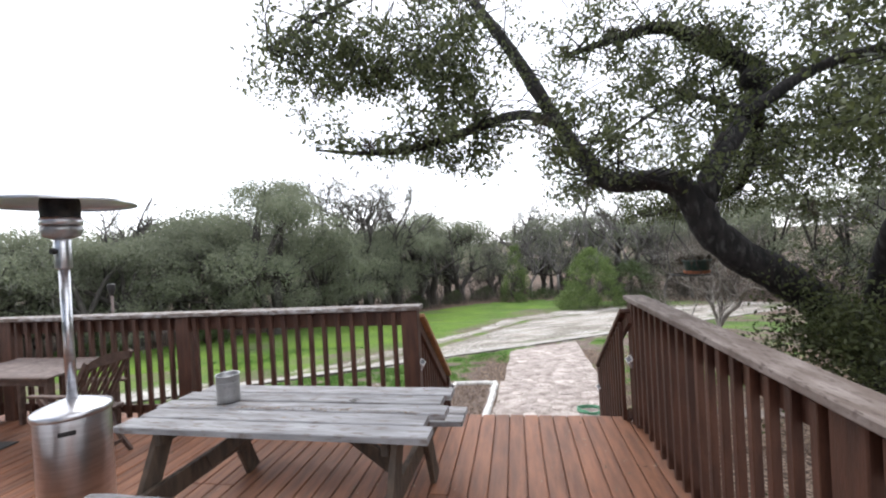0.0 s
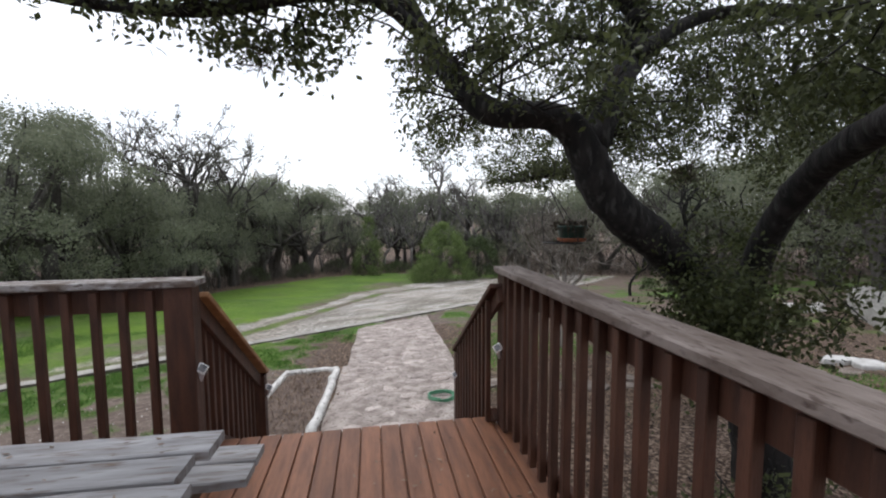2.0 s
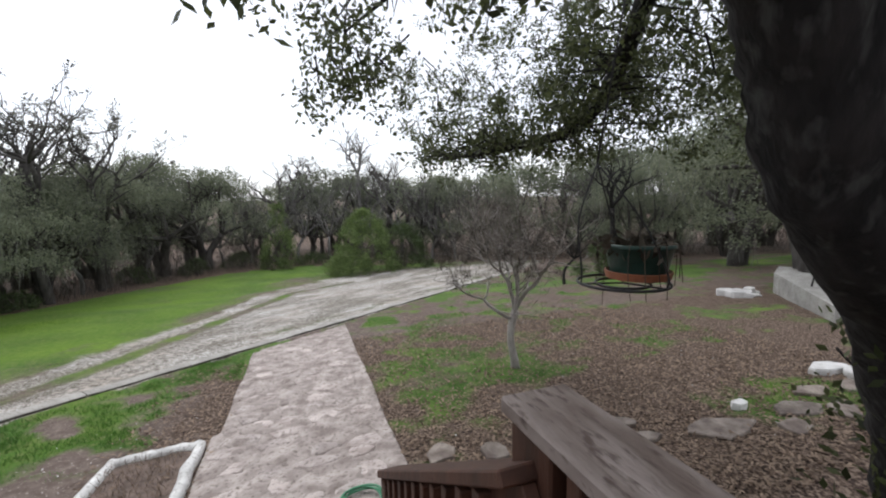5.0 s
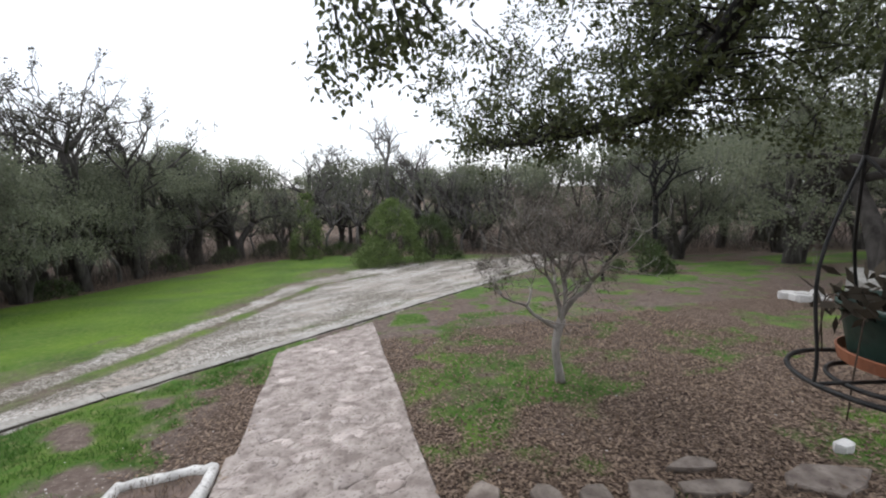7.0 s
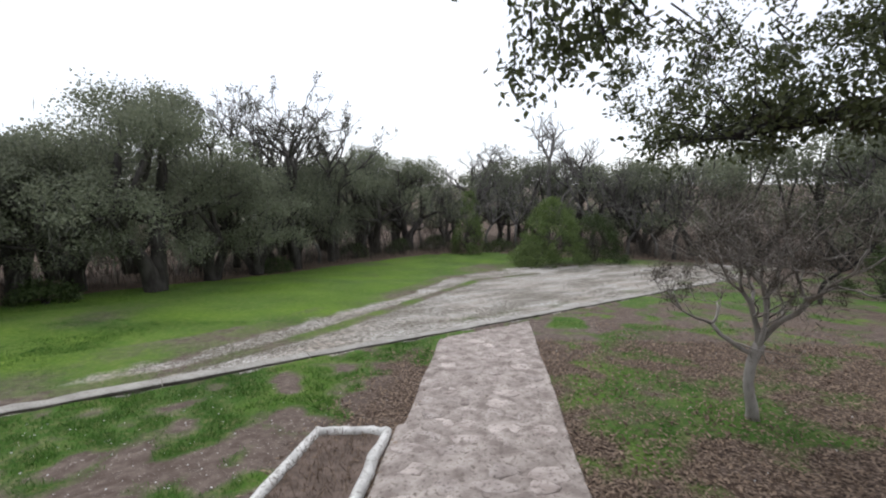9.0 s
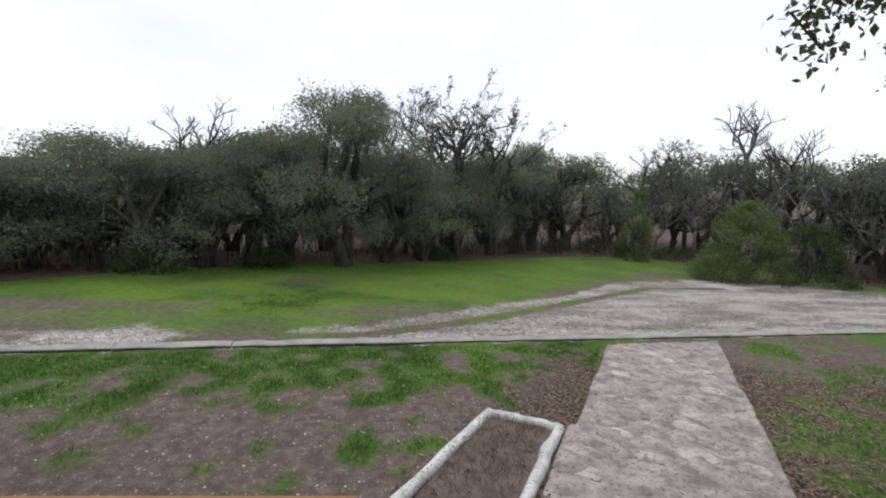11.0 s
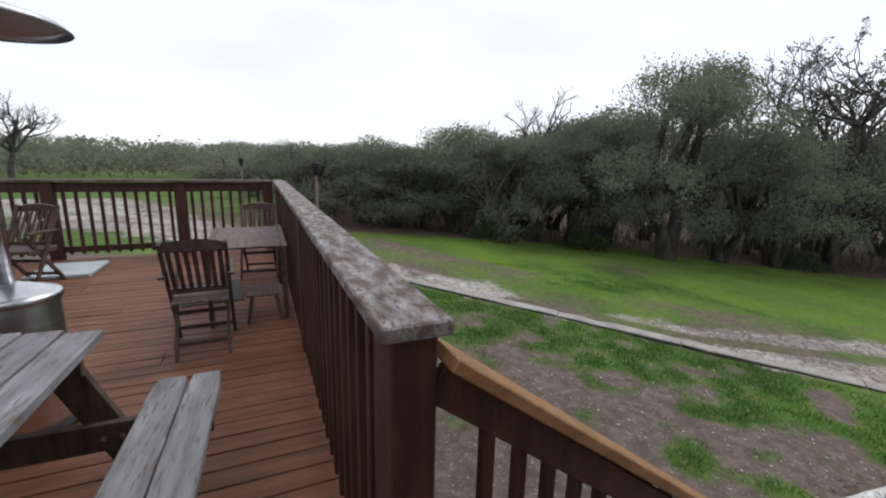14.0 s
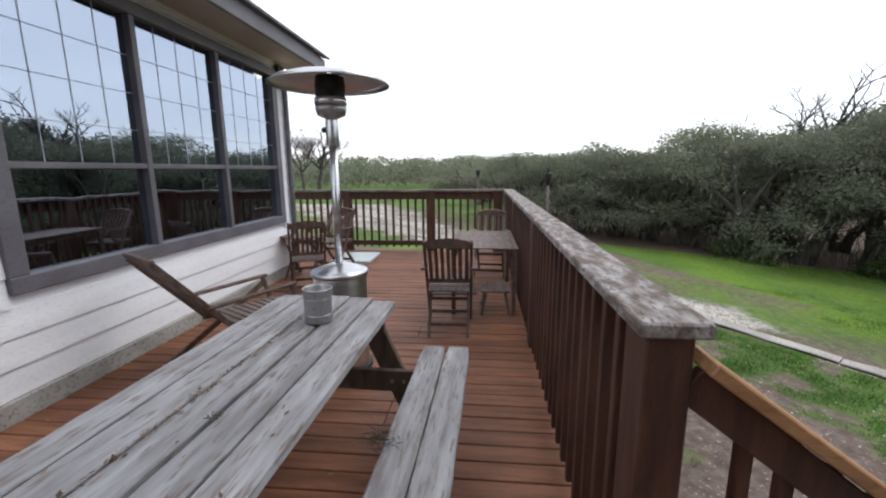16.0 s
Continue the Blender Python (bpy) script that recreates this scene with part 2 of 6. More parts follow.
def glass_mat():
    m = bpy.data.materials.new("coated_window_glass")
    m.use_nodes = True
    n, l = m.node_tree.nodes, m.node_tree.links
    n.remove(n["Principled BSDF"])
    g, t, mx, fr, mr = (n.new(k) for k in ("ShaderNodeBsdfGlossy", "ShaderNodeBsdfTransparent", "ShaderNodeMixShader", "ShaderNodeFresnel", "ShaderNodeMapRange"))
    g.inputs["Roughness"].default_value, g.inputs["Color"].default_value = 0.012, (0.58, 0.66, 0.78, 1)
    t.inputs["Color"].default_value = (0.42, 0.44, 0.46, 1)
    fr.inputs["IOR"].default_value = 1.5
    mr.inputs["From Max"].default_value, mr.inputs["To Min"].default_value, mr.inputs["To Max"].default_value = 0.5, 0.6, 0.95
    noise_t, bu = n.new("ShaderNodeTexNoise"), n.new("ShaderNodeBump")
    noise_t.inputs["Scale"].default_value = 1.6
    bu.inputs["Strength"].default_value, bu.inputs["Distance"].default_value = 0.08, 0.02
    l.new(noise_t.outputs["Fac"], bu.inputs["Height"])
    l.new(bu.outputs["Normal"], g.inputs["Normal"])
    l.new(fr.outputs[0], mr.inputs["Value"])
    l.new(mr.outputs[0], mx.inputs["Fac"])
    l.new(t.outputs[0], mx.inputs[1])
    l.new(g.outputs[0], mx.inputs[2])
    l.new(mx.outputs[0], n["Material Output"].inputs["Surface"])
    return m


GRILLE = mat("grille_grey", (0.46, 0.49, 0.54), (0.54, 0.57, 0.62), 5.0, 0.5, 0.05)
GLASS = glass_mat()


# ---- building helpers ----
def thing(name, label, category, group="", kind="", at=(0, 0, 0)):
    ob = tagged(new(name), label, category, group, kind)
    ob.empty_display_size = 0.1
    ob.location = at
    return ob


def as_mesh(name, bm, material, smooth=False):
    me = bpy.data.meshes.new(name)
    bmesh.ops.recalc_face_normals(bm, faces=bm.faces)
    bm.to_mesh(me)
    bm.free()
    me.materials.append(material)
    if smooth:
        me.polygons.foreach_set("use_smooth", [True] * len(me.polygons))
    return me


def part(name, bm, material, parent=None, label="", smooth=False):
    ob = new(name, as_mesh(name, bm, material, smooth))
    if parent is not None:
        ob.parent = parent
    return tagged(ob, label)


def box(bm, x0, x1, y0, y1, z0, z1, bevel=0.0):
    m = Matrix.LocRotScale(((x0 + x1) / 2, (y0 + y1) / 2, (z0 + z1) / 2), None, (abs(x1 - x0), abs(y1 - y0), abs(z1 - z0)))
    vs = bmesh.ops.create_cube(bm, size=1, matrix=m)["verts"]
    if bevel:
        es = {e for v in vs for e in v.link_edges}
        bmesh.ops.bevel(bm, geom=list(es), offset=bevel, segments=1, affect="EDGES")
    return bm


def beam(bm, p, q, w, h, up=(0, 0, 1), bevel=0.0):
    """A board from p to q: w across, h along up."""
    p, q = Vector(p), Vector(q)
    d = (q - p)
    z = d.normalized()
    x = Vector(up).cross(z).normalized()
    y = z.cross(x)
    rot = Matrix((x, y, z)).transposed().to_4x4()
    m = Matrix.Translation((p + q) / 2) @ rot @ Matrix.Diagonal((w, h, d.length, 1))
    vs = bmesh.ops.create_cube(bm, size=1, matrix=m)["verts"]
    if bevel:
        es = {e for v in vs for e in v.link_edges}
        bmesh.ops.bevel(bm, geom=list(es), offset=bevel, segments=1, affect="EDGES")
    return bm


def lathe(bm, profile, n=32, centre=(0, 0, 0), closed=False):
    """Turns (radius, height) pairs about the upright axis through centre."""
    rings = []
    for r, z in profile:
        rings.append([bm.verts.new((centre[0] + r * math.cos(2 * math.pi * i / n), centre[1] + r * math.sin(2 * math.pi * i / n), centre[2] + z)) for i in range(n)])
    for a, b in zip(rings, rings[1:]):
        for i in range(n):
            bm.faces.new((a[i], a[(i + 1) % n], b[(i + 1) % n], b[i]))
    if not closed:
        bm.faces.new(rings[0][::-1])
        bm.faces.new(rings[-1])
    return bm


def tube_arrays(points, radii, n=8, wobble=0.0, rng=None):
    """Vertices and faces of a tapered tube along points."""
    pts = [Vector(p) for p in points]
    verts, faces = [], []
    x = None
    for i, p in enumerate(pts):
        d = (pts[min(i + 1, len(pts) - 1)] - pts[max(i - 1, 0)]).normalized()
        if x is None:
            x = d.orthogonal().normalized()
        x = (x - d * x.dot(d)).normalized()
        y = d.cross(x)
        for k in range(n):
            a = 2 * math.pi * k / n
            r = radii[i] * (1 + (wobble * (rng.random() - 0.5) if wobble else 0))
            verts.append(p + (x * math.cos(a) + y * math.sin(a)) * r)
    for i in range(len(pts) - 1):
        for k in range(n):
            a, b = i * n + k, i * n + (k + 1) % n
            faces.append((a, b, b + n, a + n))
    faces.append(tuple(range(n))[::-1])
    faces.append(tuple(len(verts) - n + k for k in range(n)))
    return verts, faces


def arrays_mesh(name, chunks, material, smooth=True):
    verts, faces = [], []
    for v, f in chunks:
        o = len(verts)
        verts.extend(v)
        faces.extend(tuple(i + o for i in q) for q in f)
    me = bpy.data.meshes.new(name)
    me.from_pydata([tuple(v) for v in verts], [], faces)
    me.materials.append(material)
    if smooth:
        me.polygons.foreach_set("use_smooth", [True] * len(me.polygons))
    return me


def tube(name, points, radii, material, parent=None, n=8, label="", wobble=0.0):
    if not isinstance(radii, (list, tuple)):
        radii = [radii] * len(points)
    ob = new(name, arrays_mesh(name, [tube_arrays(points, radii, n, wobble, random.Random(len(points)))], material))
    if parent is not None:
        ob.parent = parent
    return tagged(ob, label)


def smooth_line(points, steps=4):
    """A Catmull-Rom curve through rows of numbers."""
    p = [np.array(q, float) for q in points]
    p = [2 * p[0] - p[1]] + p + [2 * p[-1] - p[-2]]
    out = []
    for i in range(1, len(p) - 2):
        for s in range(steps):
            t = s / steps
            out.append(0.5 * (2 * p[i] + (p[i + 1] - p[i - 1]) * t + (2 * p[i - 1] - 5 * p[i] + 4 * p[i + 1] - p[i + 2]) * t ** 2
                              + (3 * p[i] - p[i - 1] - 3 * p[i + 1] + p[i + 2]) * t ** 3))
    out.append(p[-2])
    return out


def blades_mesh(name, base, along, across, material):
    """Many four-cornered leaves: base points, the way along each, half its width across."""
    n = len(base)
    v = np.empty((n, 4, 3), np.float32)
    v[:, 0] = base
    v[:, 1] = base + along * 0.45 + across
    v[:, 2] = base + along
    v[:, 3] = base + along * 0.45 - across
    me = bpy.data.meshes.new(name)
    me.vertices.add(n * 4)
    me.vertices.foreach_set("co", v.ravel())
    me.loops.add(n * 4)
    me.loops.foreach_set("vertex_index", np.arange(n * 4, dtype=np.int32))
    me.polygons.add(n)
    me.polygons.foreach_set("loop_start", np.arange(0, n * 4, 4, dtype=np.int32))
    me.polygons.foreach_set("loop_total", np.full(n, 4, np.int32))
    me.update(calc_edges=True)
    me.materials.append(material)
    return me


def leaf_cloud(rng, centres, per, spread, length, width, flat=0.7, droop=0.0):
    """Leaves scattered round centres."""
    c = np.repeat(np.asarray(centres, float), per, axis=0)
    n = len(c)
    off = rng.normal(0, 1, (n, 3)) * spread
    off[:, 2] *= flat
    d = rng.normal(0, 1, (n, 3))
    d[:, 2] -= droop
    d /= np.linalg.norm(d, axis=1)[:, None]
    s = rng.normal(0, 1, (n, 3))
    s -= d * (s * d).sum(1)[:, None]
    s /= np.linalg.norm(s, axis=1)[:, None]
    k = rng.uniform(0.6, 1.3, (n, 1))
    return c + off, d * length * k, s * width * k


def ground_z(x, y):
    """The lawn falls away from the house and rises again as far hills."""
    z = -0.86 - 0.095 * (min(max(y, 4.9), 24) - 4.9) - 0.04 * max(0.0, min(y, 60) - 24)
    r = math.hypot(x, y)
    if r > 60:
        z += 0.042 * min(r - 60, 150) * (0.85 + 0.15 * math.sin(math.atan2(y, x) * 5 + 1.0))
    return z


# ---- ground ----
FAR_EDGE = [(-30, -4), (-14, 3.0), (-10.4, 5.3), (-8.9, 6.5), (-7.1, 7.2), (-5.8, 8.2), (-4.9, 9.8), (-4.3, 11.7), (-3.4, 13.6), (-2.3, 16.2), (-1.4, 19.5), (-0.6, 23), (1.4, 25.7), (5, 27.3), (8, 28), (12.3, 27.6), (20, 33), (60, 60)]
RIDGE = [(-6.4, 7.3), (-4.4, 9.5), (-3.5, 10.9), (-2.6, 13.0), (-1.1, 17.0), (0.7, 21.8), (3.6, 24.4)]
WOOD_EDGE = [(-14.6, 12), (-13.4, 17.5), (-11, 21.4), (-8.3, 25.9), (-3, 32.4), (1.8, 33.9), (6, 31.4), (10, 30.4), (15, 27.9), (21, 25.4), (30, 21)]
KERB_A, KERB_B = Vector((-14.0, 0.25)), Vector((12.5, 23.0))


def kerb_side(x, y):
    """Metres past the kerb line, beyond it positive."""
    d = (KERB_B - KERB_A).normalized()
    return (y - KERB_A.y) * d.x - (x - KERB_A.x) * d.y


def far_y(x):
    for (x0, y0), (x1, y1) in zip(FAR_EDGE, FAR_EDGE[1:]):
        if x0 <= x <= x1:
            return y0 + (y1 - y0) * (x - x0) / (x1 - x0)
    return -1e3 if x < 0 else 1e3


def ridge_gap(x, y):
    """Metres from the grassy ridge between the wheel tracks."""
    p, best = Vector((x, y)), 9.0
    for a, b in zip(RIDGE, RIDGE[1:]):
        a, d = Vector(a), Vector(b) - Vector(a)
        u = min(1.0, max(0.0, (p - a).dot(d) / d.length_squared))
        best = min(best, (p - a - d * u).length)
    return best


def in_woods(x, y):
    if x < -14.6:
        return y > 4.5
    if x > 30:
        return y > 20
    for (x0, y0), (x1, y1) in zip(WOOD_EDGE, WOOD_EDGE[1:]):
        if x0 <= x <= x1:
            return y > y0 + (y1 - y0) * (x - x0) / (x1 - x0)
    return False


def ground_mix(x, y):
    """Shares of gravel, grass and leaf litter at a place."""
    if in_woods(x, y):
        return 0.0, 0.12, 0.9
    k = kerb_side(x, y)
    n1 = noise.noise(Vector((x * 0.35, y * 0.35, 3.1)))
    n2 = noise.noise(Vector((x * 1.1, y * 1.1, 7.7)))
    n3 = noise.noise(Vector((x * 2.6, y * 2.6, 1.7)))
    if k > 0:
        f = far_y(x) - y
        gravel = min(1.0, max(0.0, 0.5 + 0.6 * (f - 0.25 + 1.1 * n1 + 0.8 * n2 + 0.7 * n3)))
        tracks = max(0.0, 1.3 - ridge_gap(x, y) / (0.3 + 0.12 * n2)) if x < 4.5 else 0.0
        verge = max(0.0, 1.25 - abs(k - 0.85 - 0.25 * n1) / 0.5) * (0.8 + 0.4 * n2 + 0.3 * n3) if x > -0.4 else 0.0
        gravel *= 1 - 0.9 * min(1.0, max(0.0, max(tracks, 0.62 * verge)))
        grass = 0.78 + 0.3 * n1 + 0.15 * n2 if f < 0 else 0.46 + 0.25 * n2
        if 0 < far_y(x) - y + 3 < 3:
            grass -= 0.25
        if x > 9 and y < 30:
            gravel *= 0.8
        return gravel, min(1, max(0, grass)), 0.05
    left = x < 0.5
    d_path = -0.35 - x if left else x - 1.9
    if left:
        band = min(1.0, max(0.0, (k + 2.6) / 1.2))
        grass = 0.13 + 0.67 * band + 0.22 * n1 + 0.42 * n2 + 0.85 * n3
        grass += 0.15 * math.exp(-((x + 2.0) / 0.6) ** 2 - ((y - 6.3) / 0.6) ** 2)
        litter = max(0.0, 0.75 - d_path * 0.55) if y < 11 else 0.0
        if d_path < 0.8 and y < 10:
            grass -= 0.6 * (1 - d_path / 0.8)
        return 0.0, min(1, max(0, grass)), litter
    grass = 0.26 + 0.5 * n1 + 0.55 * n2 + 0.5 * n3
    grass += 0.35 * math.exp(-((x - 3.2) / 1.8) ** 2 - ((y - 10.5) / 2.2) ** 2)
    grass += 0.4 * math.exp(-((y - 17.5) / 3) ** 2)
    grass += 0.3 * math.exp(-((x - 7) / 1.5) ** 2 - ((y - 5.6) / 0.8) ** 2)
    grass += 0.5 * math.exp(-((x - 2.5) / 0.8) ** 2 - ((y - 8.4) / 1.5) ** 2)
    litter = 0.85 - 0.35 * n1 - (0.5 if y > 12 else 0) - (0.35 if x < 3.4 and y > 8.0 else 0)
    if y < 7.8:
        grass -= 0.3
    grass += 0.75 * math.exp(-((x - 6.2) / 1.5) ** 2 - ((y - 5.6) / 0.7) ** 2)
    return 0.0, min(1, max(0, grass)), max(0, litter)


def spaced(lo, hi, step, far):
    a = list(np.arange(lo, hi, step))
    s, v = step, lo
    left = []
    while v > -far:
        s *= 1.22
        v -= s
        left.append(v)
    s, v = step, a[-1]
    right = []
    while v < far:
        s *= 1.22
        v += s
        right.append(v)
    return left[::-1] + a + right


def ground():
    xs, ys = spaced(-16, 18, 0.17, 1500), spaced(3.2, 30, 0.17, 1500)
    verts, cols = [], []
    for y in ys:
        for x in xs:
            near = -18 < x < 20 and 3 < y < 32
            z = ground_z(x, y)
            mix = (0.0, 0.15, 0.8)
            if near or (abs(x) < 70 and abs(y) < 70):
                mix = ground_mix(x, y)
                z += 0.03 * noise.noise(Vector((x * 0.6, y * 0.6, 0))) + 0.012 * noise.noise(Vector((x * 3, y * 3, 5)))
                if -0.1 < kerb_side(x, y) < 9:
                    z += 0.035 + 0.015 * noise.noise(Vector((x * 5, y * 5, 9))) * mix[0]
            verts.append((x, y, z))
            lime = min(1.0, max(0.0, (kerb_side(x, y) - 0.8) / 1.6)) * max(0.0, min(1.0, (4 - x) / 6)) * (0.45 + 0.75 * noise.noise(Vector((x * 0.35, y * 0.6, 8)))) if x > -17 else 0.0
            cols.extend((*mix, min(1.0, max(0.0, lime))))
    w = len(xs)
    faces = [(j * w + i, j * w + i + 1, (j + 1) * w + i + 1, (j + 1) * w + i) for j in range(len(ys) - 1) for i in range(w - 1)]
    me = bpy.data.meshes.new("ground")
    me.from_pydata(verts, [], faces)
    at = me.attributes.new("cover", "FLOAT_COLOR", "POINT")
    at.data.foreach_set("color", np.array(cols, np.float32))
    me.polygons.foreach_set("use_smooth", [True] * len(faces))
    m = bpy.data.materials.new("lawn_gravel_and_litter")
    m.use_nodes = True
    n, l = m.node_tree.nodes, m.node_tree.links
    p = n["Principled BSDF"]
    p.inputs["Roughness"].default_value = 0.95
    p.inputs["Specular IOR Level"].default_value = 0.2
    att, sep, geo = n.new("ShaderNodeAttribute"), n.new("ShaderNodeSeparateColor"), n.new("ShaderNodeNewGeometry")
    att.attribute_name = "cover"
    l.new(att.outputs["Color"], sep.inputs["Color"])

    def tex(scale, detail=4):
        t = n.new("ShaderNodeTexNoise")
        t.inputs["Scale"].default_value, t.inputs["Detail"].default_value = scale, detail
        l.new(geo.outputs["Position"], t.inputs["Vector"])
        return t.outputs["Fac"]

    def ramp(f, stops):
        r = n.new("ShaderNodeValToRGB")
        while len(r.color_ramp.elements) < len(stops):
            r.color_ramp.elements.new(0.5)
        for e, (pos, c) in zip(r.color_ramp.elements, stops):
            e.position, e.color = pos, (*c, 1)
        l.new(f, r.inputs["Fac"])
        return r.outputs["Color"]

    def edge(channel, f, lo, hi):
        a, r = n.new("ShaderNodeMath"), n.new("ShaderNodeMapRange")
        a.operation = "MULTIPLY_ADD"
        a.inputs[1].default_value = 0.9
        l.new(f, a.inputs[0])
        l.new(channel, a.inputs[2])
        r.inputs["From Min"].default_value, r.inputs["From Max"].default_value = lo, hi
        l.new(a.outputs[0], r.inputs["Value"])
        return r.outputs["Result"]

    def over(f, a, b):
        x = n.new("ShaderNodeMix")
        x.data_type = "RGBA"
        l.new(f, x.inputs["Factor"])
        l.new(a, x.inputs["A"])
        l.new(b, x.inputs["B"])
        return x.outputs["Result"]

    fine, mid, wide, patch = tex(30, 8), tex(9, 8), tex(0.6, 4), tex(3.2, 10)
    blend = n.new("ShaderNodeMath")
    blend.operation = "MULTIPLY_ADD"
    blend.inputs[1].default_value = 0.55
    half = n.new("ShaderNodeMath")
    half.operation = "MULTIPLY"
    half.inputs[1].default_value = 0.45
    l.new(patch, half.inputs[0])
    l.new(mid, blend.inputs[0])
    l.new(half.outputs[0], blend.inputs[2])
    speck = n.new("ShaderNodeMath")
    speck.operation = "MULTIPLY_ADD"
    speck.inputs[1].default_value = 0.7
    l.new(blend.outputs[0], speck.inputs[0])
    third = n.new("ShaderNodeMath")
    third.operation = "MULTIPLY"
    third.inputs[1].default_value = 0.3
    l.new(tex(55, 5), third.inputs[0])
    l.new(third.outputs[0], speck.inputs[2])
    mixed = speck.outputs[0]
    dirt = ramp(mid, [(0.3, (0.095, 0.07, 0.058)), (0.5, (0.135, 0.103, 0.086)), (0.72, (0.19, 0.15, 0.128))])
    dirt = over(edge(tex(42, 3), fine, 1.12, 1.22), dirt, ramp(mid, [(0.3, (0.3, 0.26, 0.23)), (0.7, (0.45, 0.41, 0.38))]))
    litter = ramp(fine, [(0.38, (0.03, 0.02, 0.016)), (0.5, (0.1, 0.068, 0.05)), (0.63, (0.25, 0.19, 0.148))])
    green = ramp(wide, [(0.3, (0.036, 0.086, 0.015)), (0.5, (0.06, 0.135, 0.021)), (0.7, (0.115, 0.205, 0.03))])
    dry = ramp(mid, [(0.35, (0.085, 0.095, 0.03)), (0.65, (0.2, 0.19, 0.09))])
    green = over(edge(fine, mid, 0.85, 1.35), green, dry)
    green = over(att.outputs["Alpha"], green, ramp(mid, [(0.35, (0.088, 0.165, 0.016)), (0.65, (0.142, 0.228, 0.026))]))
    stones = ramp(fine, [(0.36, (0.17, 0.15, 0.13)), (0.5, (0.40, 0.375, 0.345)), (0.62, (0.70, 0.685, 0.655))])
    stones = over(edge(mid, wide, 0.9, 1.25), stones, ramp(mid, [(0.4, (0.30, 0.25, 0.205)), (0.7, (0.46, 0.40, 0.35))]))
    along = n.new("ShaderNodeMapping")
    along.vector_type = "TEXTURE"
    along.inputs["Rotation"].default_value = (0, 0, math.atan2(KERB_B.y - KERB_A.y, KERB_B.x - KERB_A.x))
    along.inputs["Scale"].default_value = (2.4, 0.75, 1)
    l.new(geo.outputs["Position"], along.inputs["Vector"])
    rut = n.new("ShaderNodeTexNoise")
    rut.inputs["Scale"].default_value, rut.inputs["Detail"].default_value = 1.0, 7
    l.new(along.outputs["Vector"], rut.inputs["Vector"])
    stones = over(edge(rut.outputs["Fac"], mid, 0.82, 1.08), ramp(fine, [(0.36, (0.07, 0.06, 0.045)), (0.5, (0.17, 0.155, 0.125)), (0.64, (0.36, 0.335, 0.3))]), stones)
    c = over(edge(sep.outputs["Blue"], patch, 0.7, 1.1), dirt, litter)
    c = over(edge(sep.outputs["Green"], mixed, 0.8, 1.1), c, green)
    c = over(edge(sep.outputs["Red"], mixed, 0.72, 1.14), c, stones)
    l.new(c, p.inputs["Base Color"])
    bu = n.new("ShaderNodeBump")
    bu.inputs["Strength"].default_value, bu.inputs["Distance"].default_value = 0.7, 0.025
    l.new(fine, bu.inputs["Height"])
    l.new(bu.outputs["Normal"], p.inputs["Normal"])
    me.materials.append(m)
    return tagged(new("ground", me), "sloping lawn with gravel drive, bare soil and leaf litter", "ground", kind="structure")


ground()


def kerb():
    """A low concrete edging along the drive, laid in lengths."""
    root = thing("kerb", "low pale concrete kerb along the gravel drive", "kerb", kind="structure")
    d = (KERB_B - KERB_A)
    length, d = d.length, d.normalized()
    s = Vector((-d.y, d.x))
    rng = random.Random(5)
    t = 0.0
    while t < length:
        e = min(length, t + rng.uniform(1.6, 2.4))
        bm = bmesh.new()
        a, b = KERB_A + d * t, KERB_A + d * (e - 0.015)
        k = 6
        rows = []
        for i in range(k + 1):
            q = a + (b - a) * i / k
            z = ground_z(q.x, q.y)
            lift = 0.085 + rng.uniform(-0.01, 0.012)
            w = 0.19 + rng.uniform(-0.03, 0.04)
            j = rng.uniform(-0.012, 0.012)
            rows.append([bm.verts.new((q.x + s.x * o, q.y + s.y * o, z + h)) for o, h in ((j, -0.1), (j, lift - 0.015), (0.02 + j, lift), (w, lift + 0.004), (w + 0.01, -0.1))])
        for u, v in zip(rows, rows[1:]):
            for i in range(4):
                bm.faces.new((u[i], u[i + 1], v[i + 1], v[i]))
        bm.faces.new(rows[0])
        bm.faces.new(rows[-1][::-1])
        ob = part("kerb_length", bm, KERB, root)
        # upright faces take the dark colour, painting in their shade
        ob.data.materials.append(KERBSHADE)
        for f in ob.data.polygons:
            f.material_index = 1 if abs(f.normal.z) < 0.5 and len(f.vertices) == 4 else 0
        t = e


kerb()


def path_edges(y):
    return -0.42 + 0.025 * (y - 5) + 0.015 * math.sin(y * 3.1) + (0.03 if y > 8 else -0.03), 1.6 + 0.052 * (y - 5) + 0.012 * math.sin(y * 2.3 + 1)


